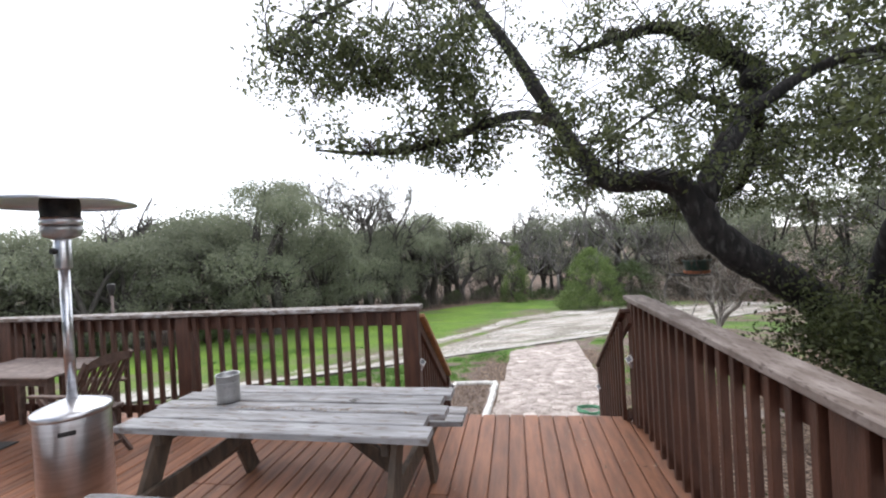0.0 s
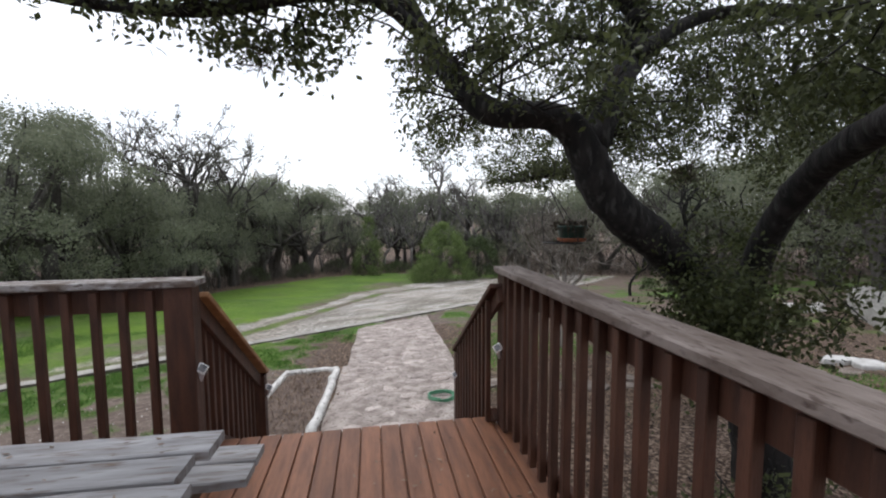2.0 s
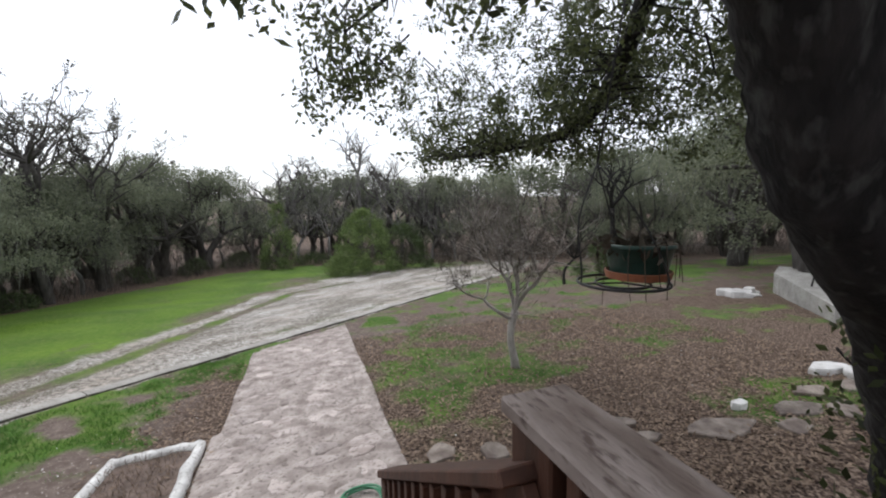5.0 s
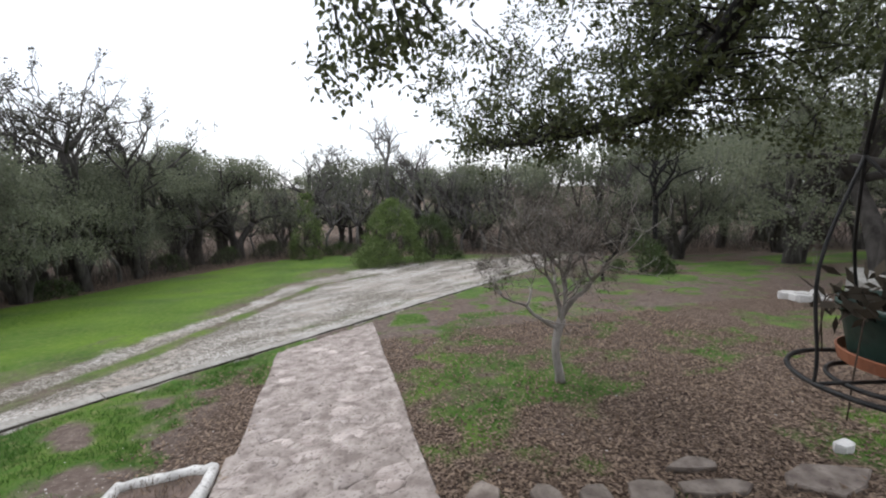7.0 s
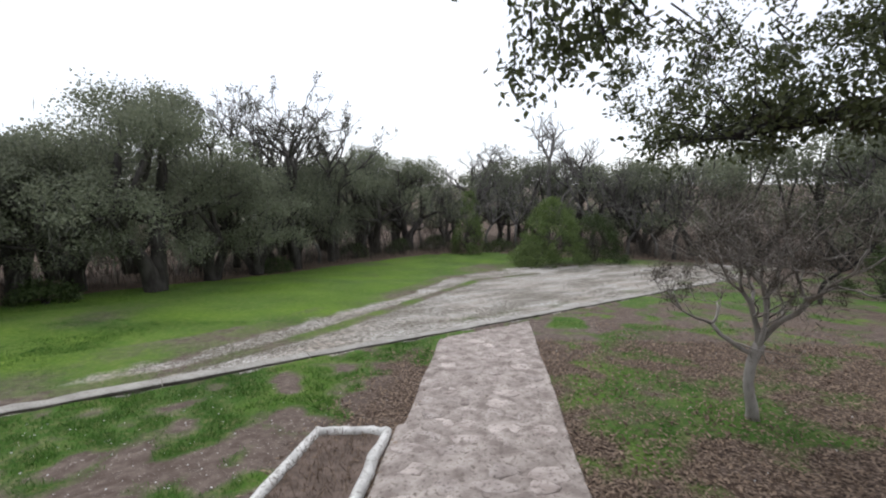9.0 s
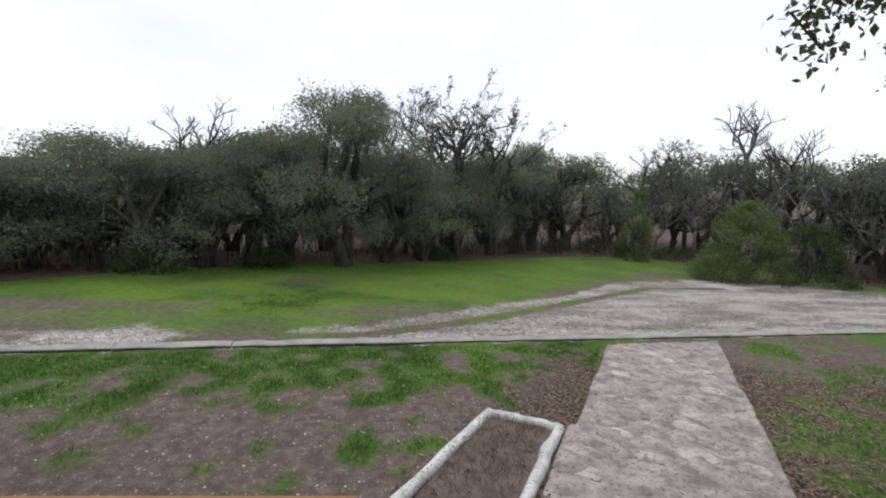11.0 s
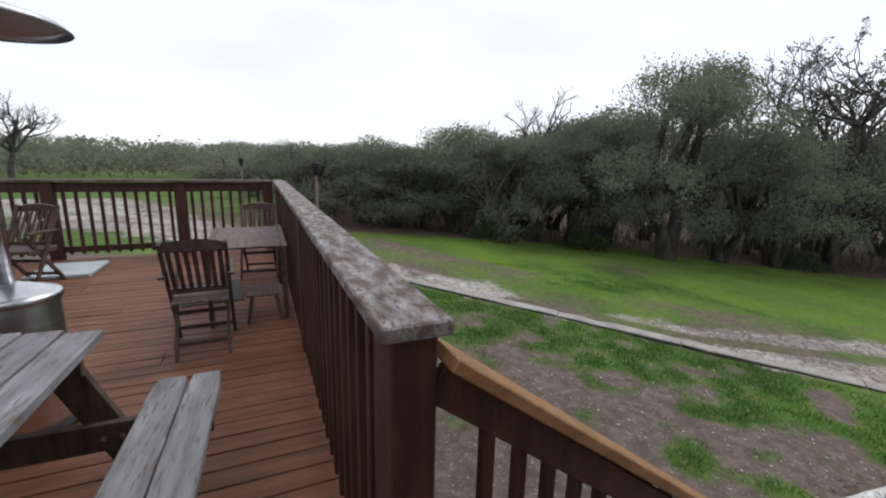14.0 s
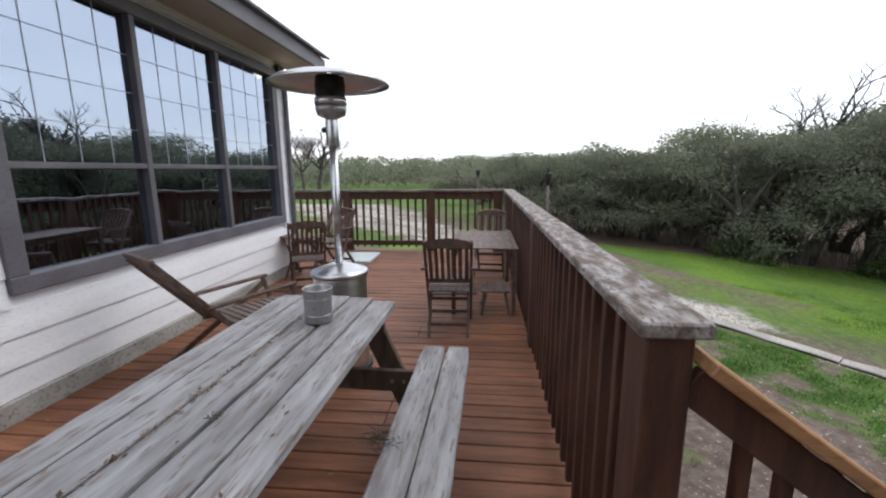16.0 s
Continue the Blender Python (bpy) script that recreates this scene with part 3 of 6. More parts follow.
def stone_path():
    """Flat worn stones bedded in mortar, from the foot of the stairs to the drive."""
    root = thing("path", "worn pinkish grey flagstone path bedded in mortar", "path", kind="structure")
    d = (KERB_B - KERB_A).normalized()
    verts, faces = [], []
    ny, nx = 150, 40
    for j in range(ny + 1):
        for i in range(nx + 1):
            u = i / nx
            y1 = 12.0
            y = 4.7 + (y1 - 4.7) * j / ny
            a, b = path_edges(y)
            x = a + (b - a) * u
            # the far end meets the slanting kerb
            y += (j / ny) * ((x + 0.24) * d.y / d.x - 0.28)
            z = ground_z(x, y) + 0.035
            z += 0.022 * noise.noise(Vector((x * 4.2, y * 4.2, 2))) + 0.012 * noise.noise(Vector((x * 11, y * 11, 4)))
            cells = noise.voronoi(Vector((x * 3.1, y * 2.6, 0.3)))[0]
            gap = cells[1] - cells[0]
            z += 0.02 * min(1.0, gap / 0.22) - 0.012
            if i in (0, nx):
                z -= 0.09
            verts.append((x, y, z))
    w = nx + 1
    for j in range(ny):
        for i in range(nx):
            faces.append((j * w + i, j * w + i + 1, (j + 1) * w + i + 1, (j + 1) * w + i))
    me = bpy.data.meshes.new("path_bed")
    me.from_pydata(verts, [], faces)
    me.materials.append(MORTAR)
    bed = new("path_bed", me)
    bed.parent = root
    rng = random.Random(14)
    y = 4.85
    row = 0
    while y < 11.7:
        step = rng.uniform(0.26, 0.36)
        lo, hi = path_edges(y)
        x = lo + 0.05 + (0.12 if row % 2 else 0.0)
        while x < hi - 0.14:
            w = rng.uniform(0.28, 0.55)
            cx, cy = x + w / 2, y + rng.uniform(-0.05, 0.05)
            x += w
            if x > hi - 0.02 or rng.random() < 0.22 or kerb_side(cx, cy) > -0.4:
                continue
            bm = bmesh.new()
            n = 9
            turns = [2 * math.pi * (k + rng.uniform(-0.25, 0.25)) / n for k in range(n)]
            far = [rng.uniform(0.74, 1.14) for k in range(n)]
            rings = []
            for f, up in ((1.0, -0.01), (0.98, 0.032), (0.9, 0.039), (0.45, 0.041)):
                ring = []
                for k in range(n):
                    px, py = 0.47 * w * far[k] * f * math.cos(turns[k]), 0.46 * step * far[k] * f * math.sin(turns[k])
                    ring.append(bm.verts.new((px, py, ground_z(cx + px, cy + py) - ground_z(cx, cy) + up + rng.uniform(-0.003, 0.003))))
                rings.append(ring)
            for p, q in zip(rings, rings[1:]):
                for k in range(n):
                    bm.faces.new((p[k], p[(k + 1) % n], q[(k + 1) % n], q[k]))
            bm.faces.new(rings[-1])
            ob = part("flagstone", bm, FLAG, root, smooth=True)
            ob.location = (cx, cy, ground_z(cx, cy))
        y += step
        row += 1
    return root


path = stone_path()

# ---- deck ----
DECK_X0, DECK_X1, DECK_Y1, HOUSE_Y, CORNER = -7.95, 1.3, 3.46, -0.25, -1.75


def deck():
    root = thing("floor", "reddish brown stained wooden deck boards", "deck", kind="structure")
    rng = random.Random(3)
    x = DECK_X0
    meshes = {}
    while x < DECK_X1 - 0.02:
        w = min(0.139, DECK_X1 - x)
        y0 = -3.2 if x > CORNER else HOUSE_Y + 0.02 if x > -6.1 else -1.6
        cuts = [y0]
        if x > CORNER:
            cuts.append(rng.choice((-1.2, -0.8, -0.4)))
        cuts.append(rng.choice((0.9, 1.5, 2.1)))
        cuts.append(DECK_Y1 + 0.04)
        for a, b in zip(cuts, cuts[1:]):
            key = (round(b - a, 2), round(w, 3))
            if key not in meshes:
                bm = bmesh.new()
                box(bm, 0.0, w - 0.009, 0.0, b - a - 0.004, -0.022, 0, 0.004)
                box(bm, -0.001, w - 0.001, 0.0, b - a, -0.034, -0.0225)
                meshes[key] = as_mesh("plank", bm, DECK)
            ob = new("plank", meshes[key])
            ob.location = (x, a, rng.uniform(-0.0015, 0.0015))
            ob.parent = root
        x += 0.139
    bm = bmesh.new()
    box(bm, DECK_X0, DECK_X1, DECK_Y1 - 0.06, DECK_Y1 - 0.02, -0.24, -0.036)
    part("rim_board", bm, STAIN, root)
    bm = bmesh.new()
    box(bm, DECK_X1 - 0.06, DECK_X1 - 0.02, -3.2, DECK_Y1 - 0.061, -0.24, -0.036)
    part("rim_board", bm, STAIN, root)
    bm = bmesh.new()
    box(bm, DECK_X0 + 0.02, DECK_X0 + 0.06, -1.6, DECK_Y1 - 0.061, -0.24, -0.036)
    part("rim_board", bm, STAIN, root)
    for px in np.arange(-7.6, 1.3, 2.2):
        bm = bmesh.new()
        box(bm, px - 0.06, px + 0.06, 3.2, 3.32, -1.1, -0.245)
        part("support_post", bm, STAIN, root)
    for j in np.arange(-1.0, 3.3, 0.55):
        bm = bmesh.new()
        box(bm, DECK_X0 + 0.08, DECK_X1 - 0.08, j, j + 0.04, -0.22, -0.034)
        part("joist", bm, STAIN, root)


deck()
CAP = 1.19


def level_rail(axis, fixed, a, b, posts, label, cap_wood):
    """A deck rail along x or y: posts, two rails, flat balusters, a wide cap."""
    root = thing("railing", label, "railing", group="deck railings")

    def put(bm, lo, hi, off, half, z0, z1, bevel=0.003):
        if axis == "x":
            box(bm, lo, hi, fixed + off - half, fixed + off + half, z0, z1, bevel)
        else:
            box(bm, fixed + off - half, fixed + off + half, lo, hi, z0, z1, bevel)

    bm = bmesh.new()
    put(bm, a, b, 0, 0.09, CAP - 0.042, CAP, 0.006)
    part("cap", bm, cap_wood, root, "grey weathered flat cap board with flaking finish")
    for p in posts:
        bm = bmesh.new()
        put(bm, p - 0.08, p + 0.08, 0, 0.06, 0.0, CAP - 0.043, 0.006)
        part("post", bm, STAIN, root)
    spans = list(zip(posts, posts[1:]))
    for p, q in spans:
        lo, hi = min(p, q) + 0.081, max(p, q) - 0.081
        for z0, z1 in ((1.0, 1.14), (0.10, 0.19)):
            bm = bmesh.new()
            put(bm, lo, hi, 0.0, 0.019, z0, z1)
            part("rail", bm, STAIN, root)
        n = max(1, round((hi - lo) / 0.142))
        for i in range(n):
            c = lo + (hi - lo) * (i + 0.5) / n
            bm = bmesh.new()
            put(bm, c - 0.021, c + 0.021, -0.04, 0.02, 0.06, 1.13)
            part("baluster", bm, STAIN, root)
    return root


level_rail("x", 3.18, -7.95, -0.82, (-0.93, -3.42, -5.75, -7.82), "dark brown deck railing with flaking pale grey cap", CAPWOOD)
level_rail("y", 1.17, -2.9, 3.38, (3.3, 0.74, -1.0, -2.8), "dark brown deck railing beside the leaning oak", CAPDARK)
level_rail("y", -7.86, -1.5, 3.085, (-1.35, 0.05, 1.7, 2.99), "dark brown railing across the far end of the deck", CAPDARK)


def stairs():
    root = thing("stairs", "stained wooden stairs from the deck to the path", "stairs", kind="structure")
    for i in range(4):
        y, z = DECK_Y1 + 0.02 + 0.28 * i, -0.175 * (i + 1)
        for k in range(2):
            bm = bmesh.new()
            box(bm, -0.78, 1.08, y + 0.14 * k, y + 0.14 * k + 0.135, z - 0.035, z, 0.004)
            part("tread", bm, DECK, root)
        bm = bmesh.new()
        box(bm, -0.78, 1.08, y + 0.005, y + 0.03, z, z + 0.135)
        part("riser", bm, STAIN, root)
    for x in (-0.83, 1.1):
        bm = bmesh.new()
        beam(bm, (x, DECK_Y1, -0.2), (x, 4.75, -0.93), 0.04, 0.24, bevel=0.004)
        part("stringer", bm, STAIN, root)


stairs()


def stair_rail(x, label, new_wood, z0, z1):
    root = thing("stair_railing", label, "railing", group="stair railings")
    y0, y1 = 3.27, 4.68
    slope = (z1 - z0) / (y1 - y0)
    bm = bmesh.new()
    beam(bm, (x, y0, z0), (x, y1, z1), 0.14, 0.038, bevel=0.005)
    part("handrail", bm, CEDAR if new_wood else STAIN, root)
    bm = bmesh.new()
    beam(bm, (x, y0 - 0.03, z0 - 0.065), (x, y1 - 0.05, z1 - 0.085), 0.036, 0.1, bevel=0.003)
    part("rail", bm, STAIN, root)
    bm = bmesh.new()
    beam(bm, (x, y0 + 0.08, z0 - 0.98), (x, y1 - 0.05, z1 - 0.81), 0.036, 0.09, bevel=0.003)
    part("rail", bm, STAIN, root)
    bm = bmesh.new()
    box(bm, x - 0.05, x + 0.05, y1 - 0.1, y1, -0.95, z1 - 0.01, 0.005)
    part("post", bm, STAIN, root)
    n = 10
    for i in range(n):
        y = y0 + 0.1 + (y1 - y0 - 0.25) * (i + 0.5) / n
        z = z0 + slope * (y - y0)
        bm = bmesh.new()
        box(bm, x - 0.055, x - 0.0185, y - 0.02, y + 0.02, z - 1.0, z - 0.035, 0.003)
        part("baluster", bm, STAIN, root)
    return root


stair_rail(-0.88, "brown stair railing with a newer orange cedar handrail", True, 1.075, 0.045)
stair_rail(1.09, "dark brown stained stair railing beside the oak", False, 1.065, 0.15)


def step_light(x, y, z, face):
    root = thing("solar_step_light", "small white diamond solar light on the railing post", "light", group="solar step lights", at=(x, y, z))
    root.rotation_euler.z = radians(-50 * face)
    tilt = Matrix.Rotation(radians(58 * face), 4, "Y") @ Matrix.Rotation(radians(45), 4, "Z")
    lift = Matrix.Translation((0.03 * face, 0, 0.012))
    bm = bmesh.new()
    box(bm, -0.03, 0.03, -0.03, 0.03, -0.008, 0.008, 0.004)
    bmesh.ops.transform(bm, matrix=lift @ tilt, verts=bm.verts)
    case = part("case", bm, WHITEPLASTIC, root)
    bm = bmesh.new()
    box(bm, -0.021, 0.021, -0.021, 0.021, 0.0085, 0.0115)
    bmesh.ops.transform(bm, matrix=lift @ tilt, verts=bm.verts)
    part("solar_cell", bm, SOLAR, case, "dark solar cell")
    bm = bmesh.new()
    rings = []
    for z, deep, wide in ((-0.075, 0.006, 0.012), (-0.03, 0.03, 0.026), (0.0, 0.036, 0.03), (0.035, 0.01, 0.02)):
        rings.append([bm.verts.new((x * face, y, z)) for x, y in ((-0.004, -wide), (deep, -wide * 0.6), (deep, wide * 0.6), (-0.004, wide))])
    for p, q in zip(rings, rings[1:]):
        for k in range(4):
            bm.faces.new((p[k], p[(k + 1) % 4], q[(k + 1) % 4], q[k]))
    bm.faces.new(rings[0][::-1])
    bm.faces.new(rings[-1])
    part("bracket", bm, PALEPLASTIC, root, "grey plastic wedge bracket")


step_light(-0.852, 3.19, 0.62, 1)
step_light(-0.817, 4.62, -0.1, 1)
step_light(1.103, 3.3, 0.6, -1)
step_light(1.057, 4.62, -0.1, -1)


# ---- house ----
def house():
    y = HOUSE_Y
    wx0, wx1, wz0, wz1 = -5.8, -2.06, 0.8, 2.96
    wall = thing("wall_south", "white lap siding house wall above a concrete footing", "wall", kind="structure")
    bm = bmesh.new()
    for a, b, c, d in ((-6.03, wx0, 0.14, 3.1), (wx1, CORNER, 0.14, 3.1), (wx0, wx1, 0.14, wz0), (wx0, wx1, wz1, 3.1)):
        box(bm, a, b, y - 0.16, y - 0.018, c, d)
    part("wall_core", bm, WHITEPAINT, wall)
    z = 0.15
    while z < 3.08:
        h = min(0.19, 3.08 - z)
        runs = [(-5.97, -1.76)] if z + h <= wz0 + 0.001 or z >= wz1 else [(-5.97, wx0), (wx1, -1.76)]
        for a, b in runs:
            zt = z + h
            bm = bmesh.new()
            vs = [bm.verts.new(v) for v in ((a, y - 0.017, z), (b, y - 0.017, z), (b, y + 0.006, z), (a, y + 0.006, z), (a, y - 0.017, zt), (b, y - 0.017, zt), (b, y - 0.007, zt), (a, y - 0.007, zt))]
            for f in ((0, 1, 2, 3), (4, 7, 6, 5), (0, 4, 5, 1), (1, 5, 6, 2), (2, 6, 7, 3), (3, 7, 4, 0)):
                bm.faces.new([vs[i] for i in f])
            part("plank", bm, WHITEPAINT, wall)
        z += 0.19
    bm = bmesh.new()
    box(bm, -6.04, CORNER, y - 0.2, y + 0.02, -1.0, 0.145, 0.01)
    part("footing", bm, CONCRETE, wall, "stained concrete footing")
    bm = bmesh.new()
    box(bm, -6.05, -5.975, y - 0.02, y + 0.012, 0.146, 3.08, 0.004)
    part("corner_board", bm, WHITEPAINT, wall)
    bm = bmesh.new()
    lathe(bm, [(0.035, 0.05), (0.035, 3.02)], 12, (-6.0, y + 0.05, 0))
    part("downpipe", bm, TRIM, wall, "grey downpipe at the house corner")
    for nm, x0, x1, y0, y1 in (("wall_west", -6.03, -5.9, -5.0, y - 0.161), ("wall_east", CORNER - 0.13, CORNER, -5.0, y - 0.161)):
        bm = bmesh.new()
        box(bm, x0, x1, y0, y1, -1.0, 3.1)
        tagged(part(nm, bm, WHITEPAINT), "white painted side wall of the house", "wall", kind="structure")
    bm = bmesh.new()
    box(bm, CORNER + 0.001, 1.3, -3.5, -3.3, -1.0, 3.1)
    tagged(part("wall_back", bm, WHITEPAINT), "white house wall behind the deck", "wall", kind="structure")
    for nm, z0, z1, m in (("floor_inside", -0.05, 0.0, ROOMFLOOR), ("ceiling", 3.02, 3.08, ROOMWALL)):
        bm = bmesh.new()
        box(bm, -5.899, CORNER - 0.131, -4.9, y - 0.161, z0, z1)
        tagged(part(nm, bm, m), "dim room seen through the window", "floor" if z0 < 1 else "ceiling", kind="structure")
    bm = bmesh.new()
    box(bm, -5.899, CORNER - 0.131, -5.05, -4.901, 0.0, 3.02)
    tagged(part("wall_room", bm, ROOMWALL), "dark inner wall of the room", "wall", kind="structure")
    # window: wide frame, two mullions, a transom, six panes
    win = thing("window_1", "wide dark framed window with six reflecting panes", "window", kind="structure")
    f = 0.13
    cols = (wx0 + f + 0.02, -4.47, -3.33, wx1 - f - 0.02)
    tz = 1.61
    for a, b, c, d in ((wx0, wx1, wz0, wz0 + f - 0.02), (wx0, wx1, wz1 - f + 0.02, wz1)):
        bm = bmesh.new()
        box(bm, a, b, y - 0.1, y + 0.03, c, d, 0.005)
        part("window_frame", bm, TRIM, win)
    for a, b in ((wx0, wx0 + f), (wx1 - f, wx1)):
        bm = bmesh.new()
        box(bm, a, b, y - 0.1, y + 0.028, wz0 + f - 0.019, wz1 - f + 0.019, 0.005)
        part("window_frame", bm, TRIM, win)
    for c in (-4.47, -3.33):
        bm = bmesh.new()
        box(bm, c - 0.03, c + 0.03, y - 0.09, y + 0.018, wz0 + f - 0.019, wz1 - f + 0.019, 0.004)
        part("mullion", bm, TRIM, win)
    for a, b in zip(cols, cols[1:]):
        a2, b2 = a + 0.031 if a > wx0 + f + 0.1 else wx0 + f + 0.001, b - 0.031 if b < wx1 - f - 0.1 else wx1 - f - 0.001
        bm = bmesh.new()
        box(bm, a2, b2, y - 0.08, y + 0.012, tz - 0.022, tz + 0.022, 0.004)
        part("transom", bm, TRIM, win)
        for c, d in ((wz0 + f - 0.018, tz - 0.023), (tz + 0.023, wz1 - f + 0.018)):
            bm = bmesh.new()
            box(bm, a2, b2, y - 0.05, y - 0.044, c, d)
            pane = part("pane", bm, GLASS, win, "reflective window pane")
            pane.visible_shadow = False
        # thin grille behind the upper pane
        for i in (1, 2, 3):
            bm = bmesh.new()
            xg = a2 + (b2 - a2) * i / 4
            box(bm, xg - 0.0015, xg + 0.0015, y - 0.0415, y - 0.038, tz + 0.024, wz1 - f + 0.016)
            part("grille_bar", bm, GRILLE, win)
        for i in (1, 2, 3):
            bm = bmesh.new()
            zg = tz + (wz1 - f - tz) * i / 4
            box(bm, a2 + 0.002, b2 - 0.002, y - 0.0375, y - 0.034, zg - 0.0015, zg + 0.0015)
            part("grille_bar", bm, GRILLE, win)
    # eave
    eave = thing("roof_eave", "beige soffit with a dark grey fascia and shingle edge", "roof", kind="structure")
    bm = bmesh.new()
    box(bm, -6.3, CORNER + 0.3, -5.2, 0.26, 3.081, 3.1)
    part("soffit", bm, SOFFIT, eave)
    bm = bmesh.new()
    box(bm, -6.32, CORNER + 0.32, 0.261, 0.3, 3.03, 3.2, 0.006)
    part("fascia", bm, TRIM, eave)
    bm = bmesh.new()
    box(bm, -6.36, -6.321, -5.2, 0.3, 3.03, 3.2, 0.006)
    part("fascia", bm, TRIM, eave)
    bm = bmesh.new()
    vs = [bm.verts.new(v) for v in ((-6.4, 0.36, 3.21), (CORNER + 0.36, 0.36, 3.21), (CORNER + 0.36, -5.2, 4.9), (-6.4, -5.2, 4.9), (-6.4, 0.36, 3.24), (CORNER + 0.36, 0.36, 3.24), (CORNER + 0.36, -5.2, 4.95), (-6.4, -5.2, 4.95))]
    for q in ((0, 1, 2, 3), (7, 6, 5, 4), (0, 4, 5, 1), (1, 5, 6, 2), (2, 6, 7, 3), (3, 7, 4, 0)):
        bm.faces.new([vs[i] for i in q])
    part("shingles", bm, ROOF, eave)


house()


# ---- deck furniture ----
def picnic_table():
    root = thing("picnic_table", "weathered silver-grey wooden picnic table with attached benches", "table", at=(-1.36, 1.76, 0))
    root.rotation_euler.z = radians(-1.6)
    rng = random.Random(2)
    L = 0.98

    def plank(y0, y1, z, l0, l1, name):
        bm = bmesh.new()
        n = 14
        rows = []
        for i in range(n + 1):
            x = l0 + (l1 - l0) * i / n
            a, b = y0 + rng.uniform(-0.002, 0.002), y1 + rng.uniform(-0.002, 0.002)
            if name == "bench_board" and i in (0, n):
                a, b = a + 0.012, b - 0.012
            dz = rng.uniform(-0.002, 0.002)
            rows.append([bm.verts.new(v) for v in ((x, a, z - 0.038), (x, b, z - 0.038), (x, b, z - 0.005), (x, b - 0.006, z + dz), (x, a + 0.006, z + dz), (x, a, z - 0.005))])
        for u, v in zip(rows, rows[1:]):
            for i in range(6):
                bm.faces.new((u[i], u[(i + 1) % 6], v[(i + 1) % 6], v[i]))
        bm.faces.new(rows[0])
        bm.faces.new(rows[-1][::-1])
        part(name, bm, GREYWOOD, root)

    w, y = 0.152, -0.40
    ends = [(-L - 0.02, L + 0.0), (-L + 0.01, L - 0.06), (-L - 0.03, L + 0.03), (-L, L - 0.03), (-L + 0.05, L + 0.01)]
    for i in range(5):
        g = 0.008 if i != 2 else 0.016
        plank(y, y + w - g, 0.755, ends[i][0], ends[i][1], "tabletop_board")
        y += w + 0.006
    for s, l in ((1, 1.0), (-1, 0.99)):
        for k in range(2):
            a = 0.54 + 0.155 * k
            plank(min(s * a, s * (a + 0.148)), max(s * a, s * (a + 0.148)), 0.44, -L - 0.01, l, "bench_board")
    for x in (-0.77, 0.77):
        for s in (1, -1):
            bm = bmesh.new()
            beam(bm, (x, s * 0.56, 0.0), (x, s * 0.24, 0.715), 0.13, 0.04, up=(1, 0, 0), bevel=0.004)
            part("leg", bm, LEGWOOD, root)
        xi = x + (0.045 if x < 0 else -0.045)
        bm = bmesh.new()
        beam(bm, (xi, -0.82, 0.335), (xi, 0.82, 0.335), 0.04, 0.13, bevel=0.004)
        part("bench_support", bm, LEGWOOD, root, "dark bolted cross beam")
        bm = bmesh.new()
        beam(bm, (xi, -0.36, 0.67), (xi, 0.36, 0.67), 0.04, 0.085, bevel=0.004)
        part("top_support", bm, LEGWOOD, root)
        for s in (1, -1):
            for k in (0, 1):
                bm = bmesh.new()
                lathe(bm, [(0.011, 0), (0.011, 0.008)], 8)
                bmesh.ops.rotate(bm, verts=bm.verts, matrix=Matrix.Rotation(radians(90 if x < 0 else -90), 3, "Y"))
                bmesh.ops.translate(bm, verts=bm.verts, vec=(xi + (0.02 if x < 0 else -0.02), s * (0.40 + 0.07 * k), 0.335))
                part("bolt", bm, DULLSTEEL, root)
        bm = bmesh.new()
        beam(bm, (xi * 0.93, 0, 0.36), (xi * 0.3, 0, 0.69), 0.09, 0.04, up=(0, 1, 0), bevel=0.003)
        part("brace", bm, LEGWOOD, root)


picnic_table()


def pail():
    root = thing("metal_pail", "dull galvanised metal can standing on the picnic table", "pail", at=(-1.9, 1.82, 0.757))
    bm = bmesh.new()
    lathe(bm, [(0.0, 0.004), (0.066, 0.004), (0.072, 0.0), (0.074, 0.01), (0.073, 0.09), (0.075, 0.178), (0.079, 0.182), (0.079, 0.188), (0.074, 0.188), (0.071, 0.18), (0.069, 0.015), (0.0, 0.012)], 36, closed=True)
    part("can", bm, DULLSTEEL, root, smooth=True)
    for z in (0.045, 0.135):
        bm = bmesh.new()
        lathe(bm, [(0.0735, z - 0.004), (0.0765, z), (0.0735, z + 0.004)], 36, closed=True)
        part("rib", bm, DULLSTEEL, root, smooth=True)


pail()


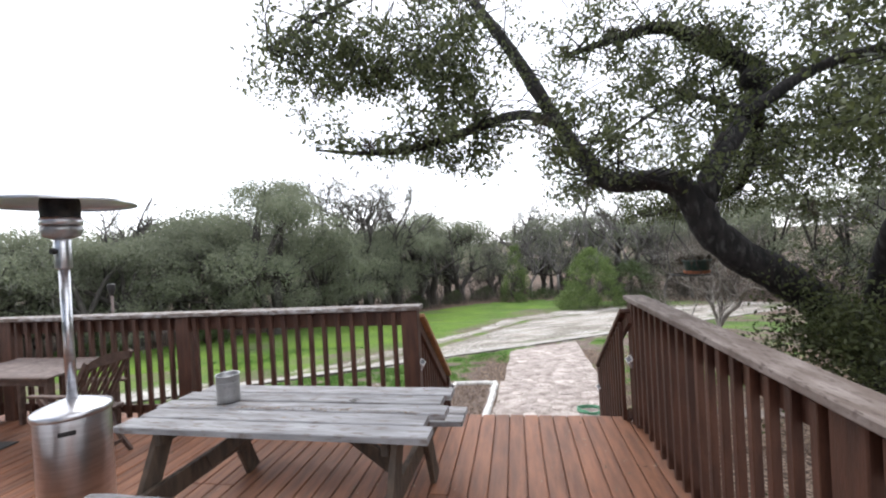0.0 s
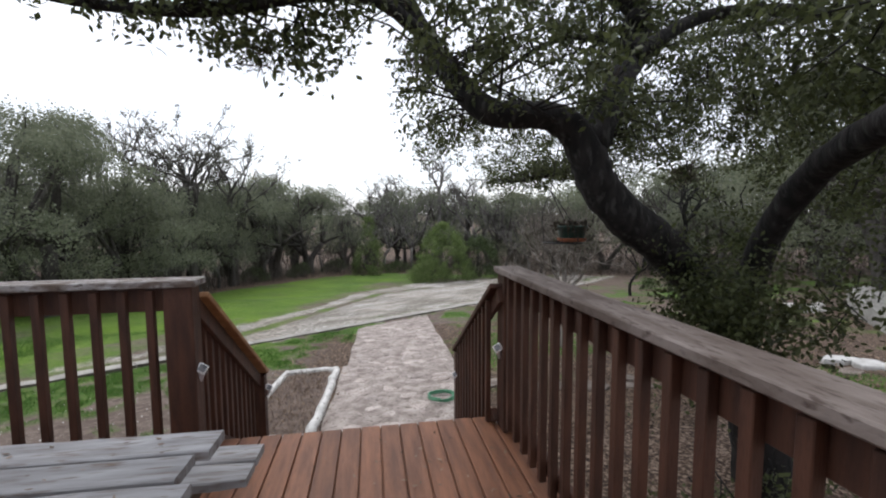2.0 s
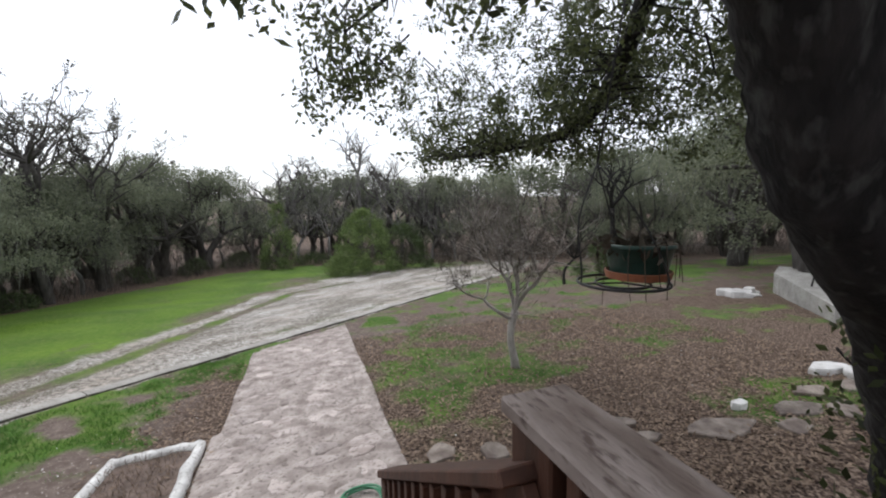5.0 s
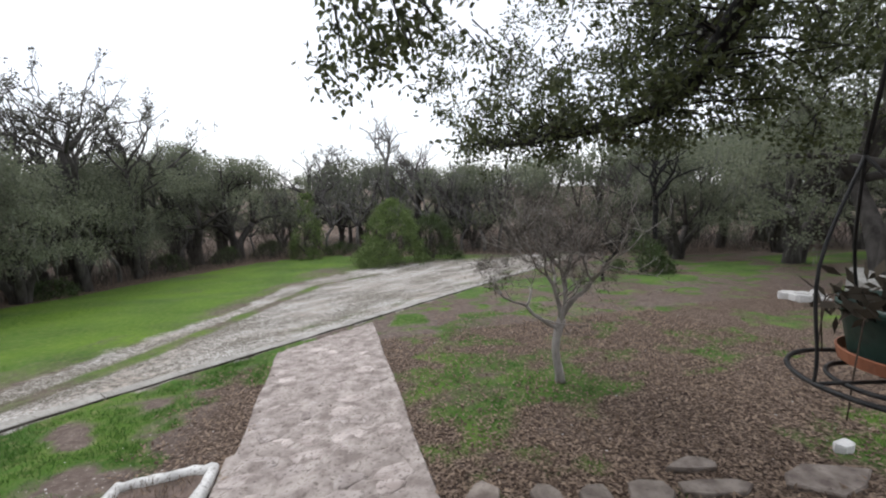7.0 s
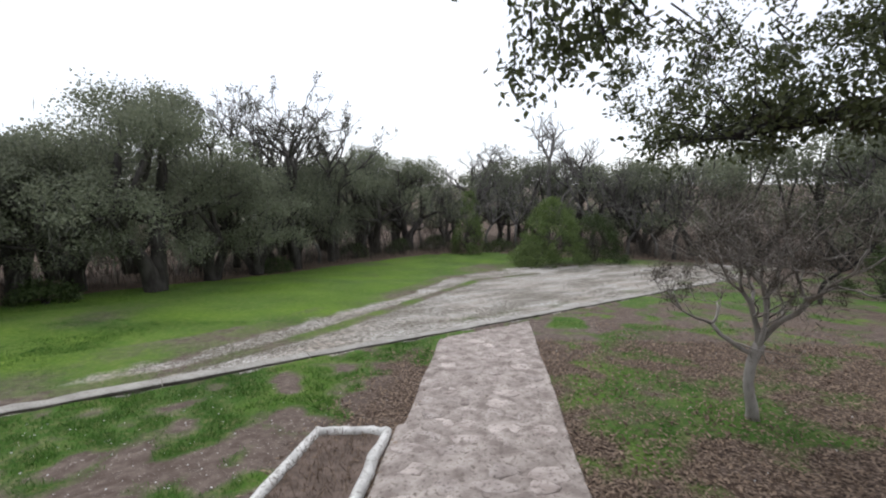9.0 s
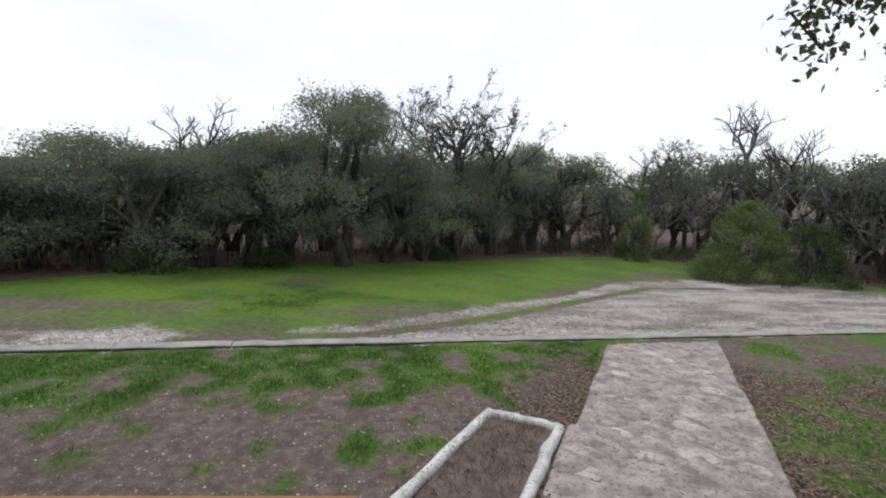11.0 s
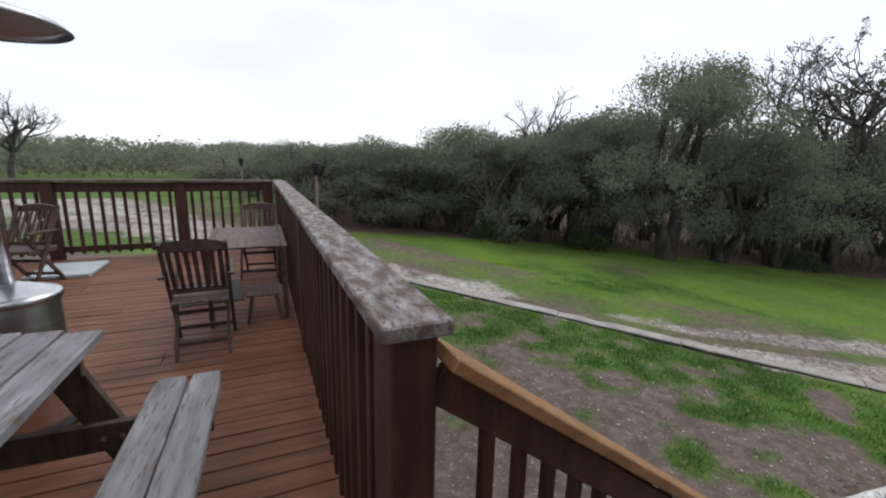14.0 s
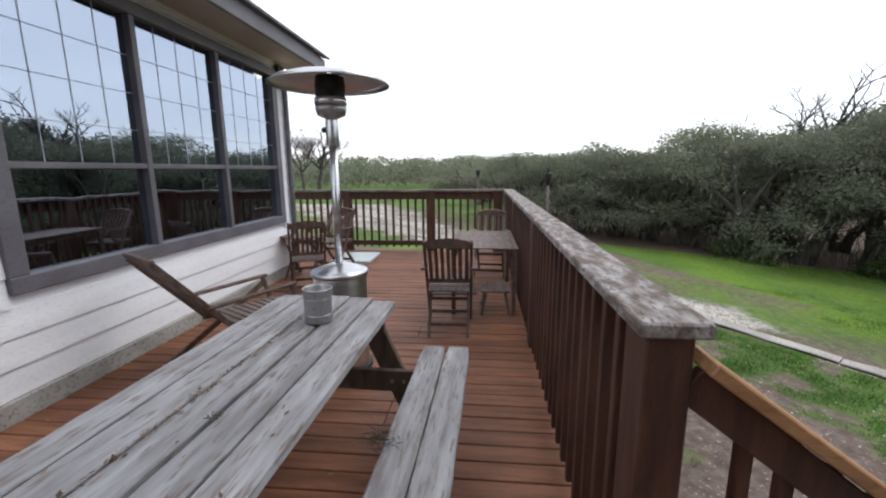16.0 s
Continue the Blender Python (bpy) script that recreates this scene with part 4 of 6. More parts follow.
def patio_heater():
    up = 0.075
    root = thing("patio_heater", "stainless steel mushroom patio heater standing on the deck", "heater", at=(-2.91, 1.59, 0))
    bm = bmesh.new()
    lathe(bm, [(0.2, 0.02), (0.205, 0.03), (0.205, 0.76), (0.2, 0.78)], 40)
    housing = part("tank_housing", bm, STEEL, root, smooth=True)
    bm = bmesh.new()
    lathe(bm, [(0.225, 0.0), (0.23, 0.01), (0.225, 0.03), (0.2, 0.035)], 40)
    part("base", bm, BLACK, root)
    bm = bmesh.new()
    lathe(bm, [(0.216, 0.76), (0.22, 0.768), (0.22, 0.79), (0.212, 0.80), (0.17, 0.815), (0.07, 0.85), (0.035, 0.855)], 40)
    part("lid", bm, STEEL, root, smooth=True)
    bm = bmesh.new()
    box(bm, -0.045, 0.045, -0.004, 0.004, -0.015, 0.015, 0.003)
    bmesh.ops.translate(bm, verts=bm.verts, vec=(0, -0.206, 0.68))
    bmesh.ops.rotate(bm, verts=bm.verts, matrix=Matrix.Rotation(radians(42), 3, "Z"))
    part("handle_slot", bm, BLACK, housing, "black slotted grip")
    bm = bmesh.new()
    lathe(bm, [(0.03, 0.85), (0.03, 1.7 + up)], 20)
    part("pole", bm, STEEL, root, smooth=True)
    bm = bmesh.new()
    lathe(bm, [(0.045, 1.66), (0.048, 1.67), (0.048, 1.84), (0.042, 1.87)], 20, centre=(0, 0, up))
    collar = part("control_collar", bm, STEEL, root, smooth=True)
    bm = bmesh.new()
    lathe(bm, [(0.02, 0), (0.022, 0.012), (0.018, 0.03)], 12)
    bmesh.ops.rotate(bm, verts=bm.verts, matrix=Matrix.Rotation(radians(90), 3, "X"))
    bmesh.ops.translate(bm, verts=bm.verts, vec=(0.0, -0.045, 1.78 + up))
    part("knob", bm, BLACK, collar, "black control knob")
    bm = bmesh.new()
    lathe(bm, [(0.05, 1.86), (0.10, 1.88), (0.112, 1.92), (0.112, 1.945), (0.10, 1.95)], 28, centre=(0, 0, up))
    part("burner_pan", bm, DULLSTEEL, root, smooth=True)
    bm = bmesh.new()
    lathe(bm, [(0.098, 1.951), (0.115, 1.955), (0.115, 2.0), (0.10, 2.005)], 28, centre=(0, 0, up))
    part("burner_ring", bm, STEEL, root, smooth=True)
    bm = bmesh.new()
    lathe(bm, [(0.105, 2.006), (0.108, 2.09), (0.10, 2.15)], 28, centre=(0, 0, up))
    part("burner_screen", bm, BURNT, root)
    bm = bmesh.new()
    lathe(bm, [(0.425, 2.088), (0.43, 2.09), (0.395, 2.122), (0.29, 2.155), (0.15, 2.175), (0.02, 2.18), (0.02, 2.174), (0.15, 2.168), (0.29, 2.148), (0.385, 2.117)], 48, closed=True, centre=(0, 0, up))
    part("reflector", bm, STEEL, root, "polished round reflector dome", smooth=True)


patio_heater()


def folding_chair(at, turn, label):
    """Armchair of slats that folds; it faces local +x."""
    root = thing("folding_chair", label, "chair", group="teak folding chairs", at=at)
    root.rotation_euler.z = radians(turn)
    w = 0.225
    for i in range(7):
        bm = bmesh.new()
        x = -0.19 + i * 0.066
        box(bm, x - 0.026, x + 0.026, -w + 0.03, w - 0.03, 0.43 + 0.008 * i / 7, 0.448 + 0.008 * i / 7, 0.003)
        part("seat_slat", bm, TEAKGREY, root)
    for s in (-1, 1):
        y = s * (w - 0.01)
        bm = bmesh.new()
        beam(bm, (0.26, y, 0.0), (-0.30, y, 0.93), 0.026, 0.042, up=(1, 0, 0), bevel=0.003)
        part("back_leg", bm, TEAK, root)
        bm = bmesh.new()
        beam(bm, (-0.27, y - s * 0.03, 0.0), (0.24, y - s * 0.03, 0.62), 0.026, 0.042, up=(1, 0, 0), bevel=0.003)
        part("front_leg", bm, TEAK, root)
        bm = bmesh.new()
        beam(bm, (-0.2, y + s * 0.02, 0.645), (0.26, y + s * 0.02, 0.655), 0.05, 0.022, bevel=0.004)
        part("armrest", bm, TEAK, root)
        bm = bmesh.new()
        beam(bm, (-0.20, y - s * 0.028, 0.415), (0.22, y - s * 0.028, 0.425), 0.022, 0.04, bevel=0.003)
        part("seat_rail", bm, TEAK, root)
    bm = bmesh.new()
    n = 8
    for i in range(n):
        a, b = -w + 2 * w * i / n, -w + 2 * w * (i + 1) / n
        h0, h1 = (0.045 * math.cos(a / w * 1.4) for a in (a, b))
        x = -0.297
        vs = [bm.verts.new(v) for v in ((x, a, 0.865), (x, b, 0.865), (x, b, 0.91 + h1), (x, a, 0.91 + h0), (x + 0.024, a, 0.855), (x + 0.024, b, 0.855), (x + 0.024, b, 0.90 + h1), (x + 0.024, a, 0.90 + h0))]
        for q in ((0, 1, 2, 3), (7, 6, 5, 4), (0, 4, 5, 1), (2, 6, 7, 3)) + (((3, 7, 4, 0),) if i == 0 else ()) + (((1, 5, 6, 2),) if i == n - 1 else ()):
            bm.faces.new([vs[k] for k in q])
    bmesh.ops.remove_doubles(bm, verts=bm.verts, dist=0.0005)
    part("top_rail", bm, TEAK, root)
    bm = bmesh.new()
    beam(bm, (-0.055, -w + 0.015, 0.5), (-0.055, w - 0.015, 0.5), 0.024, 0.045, bevel=0.003)
    part("lower_back_rail", bm, TEAK, root)
    for i in range(7):
        y = -w + 0.055 + (2 * w - 0.11) * i / 6
        bm = bmesh.new()
        beam(bm, (-0.06, y, 0.51), (-0.285, y, 0.88), 0.012, 0.032, up=(0, 1, 0), bevel=0.002)
        part("back_slat", bm, TEAK, root)
    for x, z in ((0.2, 0.10), (-0.19, 0.10), (0.0, 0.3)):
        bm = bmesh.new()
        beam(bm, (x, -w + 0.02, z), (x, w - 0.02, z), 0.022, 0.035, bevel=0.003)
        part("stretcher", bm, TEAK, root)
    return root


folding_chair((-3.8, 2.38, 0), 182, "dark teak slatted folding armchair drawn up to the rail table")
folding_chair((-6.05, 2.82, 0), -4, "dark teak slatted folding armchair behind the rail table")
folding_chair((-5.0, 0.42, 0), 205, "dark teak folding armchair beside the small round table")
folding_chair((-6.35, 0.3, 0), -15, "dark teak folding armchair near the house corner")


def slat_table():
    root = thing("slatted_table", "dark teak slatted table standing against the deck railing", "table", at=(-4.83, 2.72, 0))
    lx, ly = 0.68, 0.36
    n = 13
    for i in range(n):
        x = -lx + 0.035 + (2 * lx - 0.07) * (i + 0.5) / n
        bm = bmesh.new()
        box(bm, x - 0.046, x + 0.046, -ly + 0.05, ly - 0.05, 0.722, 0.742, 0.003)
        part("top_slat", bm, TEAKGREY, root)
    for s in (-1, 1):
        bm = bmesh.new()
        box(bm, -lx, lx, s * ly - 0.048 if s > 0 else -ly, s * ly if s > 0 else -ly + 0.048, 0.718, 0.744, 0.004)
        part("top_rail", bm, TEAK, root)
        bm = bmesh.new()
        box(bm, -lx + 0.05, lx - 0.05, s * (ly - 0.06) - 0.012, s * (ly - 0.06) + 0.012, 0.65, 0.717, 0.003)
        part("apron", bm, TEAK, root)
        for q in (-1, 1):
            bm = bmesh.new()
            box(bm, q * (lx - 0.05) - 0.025, q * (lx - 0.05) + 0.025, s * (ly - 0.035) - 0.022, s * (ly - 0.035) + 0.022, 0.0, 0.717, 0.004)
            part("leg", bm, TEAK, root)


slat_table()


def footstool():
    root = thing("footstool", "low greyed slatted footstool under the rail table", "stool", at=(-4.35, 2.85, 0))
    for i in range(4):
        bm = bmesh.new()
        y = -0.12 + 0.08 * i
        box(bm, -0.2, 0.2, y - 0.035, y + 0.035, 0.26, 0.28, 0.003)
        part("slat", bm, TEAKGREY, root)
    for sx in (-1, 1):
        for sy in (-1, 1):
            bm = bmesh.new()
            beam(bm, (sx * 0.17, sy * 0.15, 0), (sx * 0.15, sy * 0.10, 0.259), 0.03, 0.03, up=(1, 0, 0), bevel=0.002)
            part("leg", bm, TEAKGREY, root)


footstool()


def round_table():
    root = thing("round_folding_table", "small dark round slatted folding table by the house wall", "table", at=(-5.72, 0.06, 0))
    r = 0.3
    for i in range(7):
        y = -r + 2 * r * (i + 0.5) / 7
        h = math.sqrt(max(0.01, r * r - y * y))
        bm = bmesh.new()
        box(bm, -h, h, y - 0.039, y + 0.039, 0.6, 0.62, 0.003)
        part("top_slat", bm, TEAK, root)
    for s in (-1, 1):
        for q in (-1, 1):
            bm = bmesh.new()
            beam(bm, (q * 0.26, s * 0.2, 0), (-q * 0.22, s * 0.2 - s * 0.03 * (q + 1) / 2, 0.598), 0.022, 0.035, up=(0, 1, 0), bevel=0.002)
            part("leg", bm, TEAK, root)


round_table()


def lounge_chair():
    root = thing("lounge_chair", "dark wooden slatted reclining chair by the house wall", "chair", at=(-0.82, -0.94, 0))
    root.rotation_euler.z, root.scale.x = radians(-31), 0.8
    y0, y1 = -0.12, 0.36
    for y in (y0, y1):
        for p, q, n in (((-2.6, y, 0.92), (-3.25, y, 0.30), "back_stile"), ((-3.2, y, 0.31), (-4.05, y, 0.30), "seat_rail"), ((-2.85, y, 0.0), (-3.95, y, 0.5), "rear_leg")):
            bm = bmesh.new()
            beam(bm, p, q, 0.026, 0.05, bevel=0.004)
            part(n, bm, TEAK, root)
        bm = bmesh.new()
        beam(bm, (-3.0, y, 0.52), (-3.98, y, 0.56), 0.055, 0.024, bevel=0.006)
        part("armrest", bm, TEAK, root)
        bm = bmesh.new()
        beam(bm, (-3.92, y, 0.55), (-4.12, y, 0.0), 0.03, 0.045, up=(1, 0, 0), bevel=0.004)
        part("front_leg", bm, TEAK, root)
    for i in range(6):
        y = y0 + 0.06 + (y1 - y0 - 0.12) * i / 5
        bm = bmesh.new()
        beam(bm, (-2.6, y, 0.93), (-3.24, y, 0.325), 0.06, 0.012, bevel=0.003)
        part("back_slat", bm, TEAK, root)
    bm = bmesh.new()
    beam(bm, (-2.59, y0 - 0.015, 0.945), (-2.59, y1 + 0.015, 0.945), 0.05, 0.035, bevel=0.008)
    part("head_rail", bm, TEAK, root)
    for i in range(9):
        x = -3.3 - 0.085 * i
        bm = bmesh.new()
        box(bm, x - 0.033, x + 0.033, y0 + 0.015, y1 - 0.015, 0.328, 0.342, 0.002)
        part("seat_slat", bm, TEAKGREY, root)


lounge_chair()

bm = bmesh.new()
box(bm, -7.35, -6.55, 0.12, 0.8, 0.0, 0.05, 0.008)
hatch = tagged(part("pale_panel", bm, PANEL), "pale blue-grey flat panel lying on the deck", "panel")

bm = bmesh.new()
box(bm, -0.45, 0.45, -0.3, 0.3, 0.0, 0.012, 0.004)
mat_ob = tagged(part("door_mat", bm, BLACK), "black rubber mat under the slatted table", "mat")
mat_ob.matrix_basis = pose(-5.35, 2.3, 0.002, 0, 0, 6)


def drink_can():
    root = thing("drink_can", "crushed red drink can lying on the deck", "can", at=(-0.88, 2.28, 0.034))
    root.rotation_euler = (radians(90), 0, radians(35))
    bm = bmesh.new()
    lathe(bm, [(0.024, -0.055), (0.031, -0.048), (0.032, -0.02), (0.026, 0.004), (0.032, 0.025), (0.032, 0.046)], 20)
    body = part("body", bm, REDCAN, root, smooth=True)
    bm = bmesh.new()
    lathe(bm, [(0.031, 0.0465), (0.027, 0.056), (0.024, 0.057), (0.022, 0.054)], 20)
    part("lid", bm, ALU, body, "bare metal lid")


drink_can()


def torch(x, y, top):
    root = thing("garden_torch", "dark garden torch on a slim pole outside the railing", "torch", group="garden torches")
    g = ground_z(x, y)
    tube("pole", [(x, y, g - 0.1), (x, y, top - 0.14)], 0.014, TEAKGREY, root)
    bm = bmesh.new()
    lathe(bm, [(0.016, top - 0.139), (0.04, top - 0.07), (0.043, top - 0.01), (0.03, top)], 14, (x, y, 0))
    part("bowl", bm, BLACK, root)


torch(-4.6, 3.42, 1.52)
torch(-8.25, 2.6, 1.55)


def wall_lamp():
    root = thing("wall_lamp", "small dark outdoor lamp with a white bulb under the eave", "lamp", at=(-5.85, -0.12, 2.86))
    bm = bmesh.new()
    box(bm, -0.05, 0.05, -0.12, -0.05, -0.03, 0.17, 0.006)
    part("bracket", bm, BLACK, root)
    bm = bmesh.new()
    bmesh.ops.create_uvsphere(bm, u_segments=16, v_segments=10, radius=0.055, matrix=Matrix.Translation((0.01, 0.03, 0.05)))
    m = bpy.data.materials.new("lit_bulb")
    m.use_nodes = True
    p = m.node_tree.nodes["Principled BSDF"]
    p.inputs["Base Color"].default_value = (0.9, 0.85, 0.75, 1)
    p.inputs["Emission Color"].default_value = (1.0, 0.9, 0.75, 1)
    p.inputs["Emission Strength"].default_value = 2.0
    part("bulb", bm, m, root, "glowing white bulb", True)
    bm = bmesh.new()
    lathe(bm, [(0.03, 0.0), (0.03, 0.03)], 12, (0.01, -0.035, 0.035))
    part("socket", bm, BLACK, root)


wall_lamp()


def step_ladder():
    root = thing("step_ladder", "aluminium step ladder standing inside behind the window", "ladder", at=(-3.08, -0.72, 0))
    for s in (-1, 1):
        bm = bmesh.new()
        beam(bm, (0.3, s * 0.22, 0.0), (0, s * 0.16, 1.75), 0.02, 0.05, up=(1, 0, 0))
        part("front_rail", bm, ALU, root)
        bm = bmesh.new()
        beam(bm, (-0.45, s * 0.22, 0.0), (-0.04, s * 0.16, 1.72), 0.02, 0.04, up=(1, 0, 0))
        part("rear_rail", bm, ALU, root)
    for i in range(5):
        z = 0.3 + 0.3 * i
        bm = bmesh.new()
        x = 0.3 - 0.3 * z / 1.75
        box(bm, x - 0.04, x + 0.04, -0.19, 0.19, z - 0.012, z + 0.012, 0.002)
        part("step", bm, ALU, root)
    bm = bmesh.new()
    box(bm, -0.08, 0.08, -0.19, 0.19, 1.75, 1.79, 0.004)
    part("top_cap", bm, YELLOW, root, "yellow plastic top cap")


step_ladder()


# ---- yard things ----
def planter_bed():
    root = thing("planter_bed", "soil bed edged with whitewashed stones beside the path", "planter")
    rng = random.Random(6)
    far_l, far_r, near_r, near_l = (-1.25, 7.6), (-0.42, 7.66), (-0.5, 4.95), (-1.36, 4.95)
    for a, b in ((far_l, far_r), (far_r, near_r), (near_r, near_l), (near_l, far_l)):
        pts = []
        n = 10
        for i in range(n + 1):
            t = i / n
            x, y = a[0] + (b[0] - a[0]) * t, a[1] + (b[1] - a[1]) * t
            pts.append((x + rng.uniform(-0.018, 0.018), y + rng.uniform(-0.018, 0.018), ground_z(x, y) + 0.02 + rng.uniform(-0.012, 0.012)))
        v, f = tube_arrays(pts, [0.058 + rng.uniform(-0.006, 0.007) for p in pts], 10, 0.1, rng)
        v = [Vector((q.x, q.y, q.z + (0.02 if q.z > ground_z(q.x, q.y) + 0.02 else 0))) for q in v]
        ob = new("edging_stone", arrays_mesh("edging_stone", [(v, f)], WHITESTONE))
        ob.parent = root
    bm = bmesh.new()
    nx, ny = 12, 32
    grid = [[bm.verts.new((x, y, ground_z(x, y) + 0.035 + 0.02 * noise.noise(Vector((x * 6, y * 6, 0)))))
             for x in (far_l[0] + (far_r[0] - far_l[0]) * i / nx for i in range(nx + 1))] for y in (4.96 + 2.64 * j / ny for j in range(ny + 1))]
    for j in range(ny):
        for i in range(nx):
            bm.faces.new((grid[j][i], grid[j][i + 1], grid[j + 1][i + 1], grid[j + 1][i]))
    part("soil", bm, SOIL, root, "dry brown soil with dead stalks")
    nr = np.random.default_rng(3)
    base, along, across = [], [], []
    for k in range(1500):
        x, y = nr.uniform(-1.22, -0.53), nr.uniform(5.05, 7.55)
        h = nr.uniform(0.03, 0.13)
        base.append((x, y, ground_z(x, y) + 0.03))
        along.append((nr.normal(0, 0.5) * h, nr.normal(0, 0.5) * h, h))
        a = nr.uniform(0, 6.28)
        across.append((math.cos(a) * 0.003, math.sin(a) * 0.003, 0))
    ob = new("dead_growth", blades_mesh("dead_stalks", np.array(base), np.array(along), np.array(across), LITTER))
    ob.parent = root


planter_bed()


def rock(x, y, sx, sy, h, turn, material, seed, label, group):
    """A flat irregular stone sunk in the ground."""
    rng = random.Random(seed)
    bm = bmesh.new()
    n = 7
    turns = sorted(2 * math.pi * (k + rng.uniform(-0.32, 0.32)) / n for k in range(n))
    shape = [rng.uniform(0.72, 1.15) for k in range(n)]
    rings = []
    for f, z in ((1.0, -0.05), (1.02, h * 0.75), (0.96, h), (0.55, h + rng.uniform(-0.004, 0.004))):
        rings.append([bm.verts.new((sx * shape[k] * f * math.cos(turns[k]), sy * shape[k] * f * math.sin(turns[k]), z + rng.uniform(-0.006, 0.006))) for k in range(n)])
    for a, b in zip(rings, rings[1:]):
        for k in range(n):
            bm.faces.new((a[k], a[(k + 1) % n], b[(k + 1) % n], b[k]))
    bm.faces.new(rings[-1])
    bm.faces.new(rings[0][::-1])
    ob = tagged(part("garden_stone", bm, material), label, "stone", group)
    ob.matrix_basis = pose(x, y, ground_z(x, y), 0, 0, turn)


for i, (x, y, sx, sy, turn) in enumerate(((1.98, 6.35, 0.2, 0.16, 10), (2.5, 6.15, 0.16, 0.15, 50), (2.9, 6.0, 0.18, 0.2, 0), (3.35, 5.9, 0.24, 0.2, 30), (4.0, 5.75, 0.38, 0.12, -12), (4.05, 6.1, 0.3, 0.1, -10),
                                          (4.98, 5.55, 0.42, 0.24, -15), (6.2, 5.5, 0.35, 0.2, -10), (5.65, 5.2, 0.22, 0.14, 10), (6.6, 5.25, 0.26, 0.15, 30), (6.9, 5.75, 0.28, 0.15, -20), (7.5, 5.6, 0.24, 0.14, 5))):
    rock(x, y, sx, sy, 0.05, turn, STONE, 40 + i, "flat grey-brown stepping stone in the lawn", "flat garden stones")
for i, (x, y, sx, sy, turn) in enumerate(((7.9, 6.1, 0.36, 0.16, -8), (8.1, 5.8, 0.3, 0.2, 10), (5.64, 5.8, 0.12, 0.08, 20), (8.6, 5.6, 0.35, 0.18, 0))):
    rock(x, y, sx, sy, 0.1, turn, PALESTONE, 60 + i, "pale rough limestone block in the grass", "pale garden rocks")
for i in range(11):
    rng_i = random.Random(90 + i)
    rock(13.8 + rng_i.uniform(-0.9, 0.5), 11.2 + rng_i.uniform(-0.5, 0.4), rng_i.uniform(0.14, 0.28), rng_i.uniform(0.1, 0.2), rng_i.uniform(0.06, 0.2), rng_i.uniform(0, 180), PALESTONE, 100 + i, "pale rubble stone in a low heap", "rubble heap stones")


def garden_hose():
    pts = []
    for i in range(90):
        a = i * 2 * math.pi / 24
        r = 0.17 + 0.012 * math.sin(i * 0.7)
        x, y = 1.1 + r * math.cos(a), 5.85 + r * 1.05 * math.sin(a)
        pts.append((x, y, ground_z(x, y) + 0.065 + 0.012 * (i // 24)))
    ob = tube("garden_hose", pts, 0.0095, HOSE, None, 8)
    tagged(ob, "coiled green garden hose at the foot of the stairs", "hose")


garden_hose()


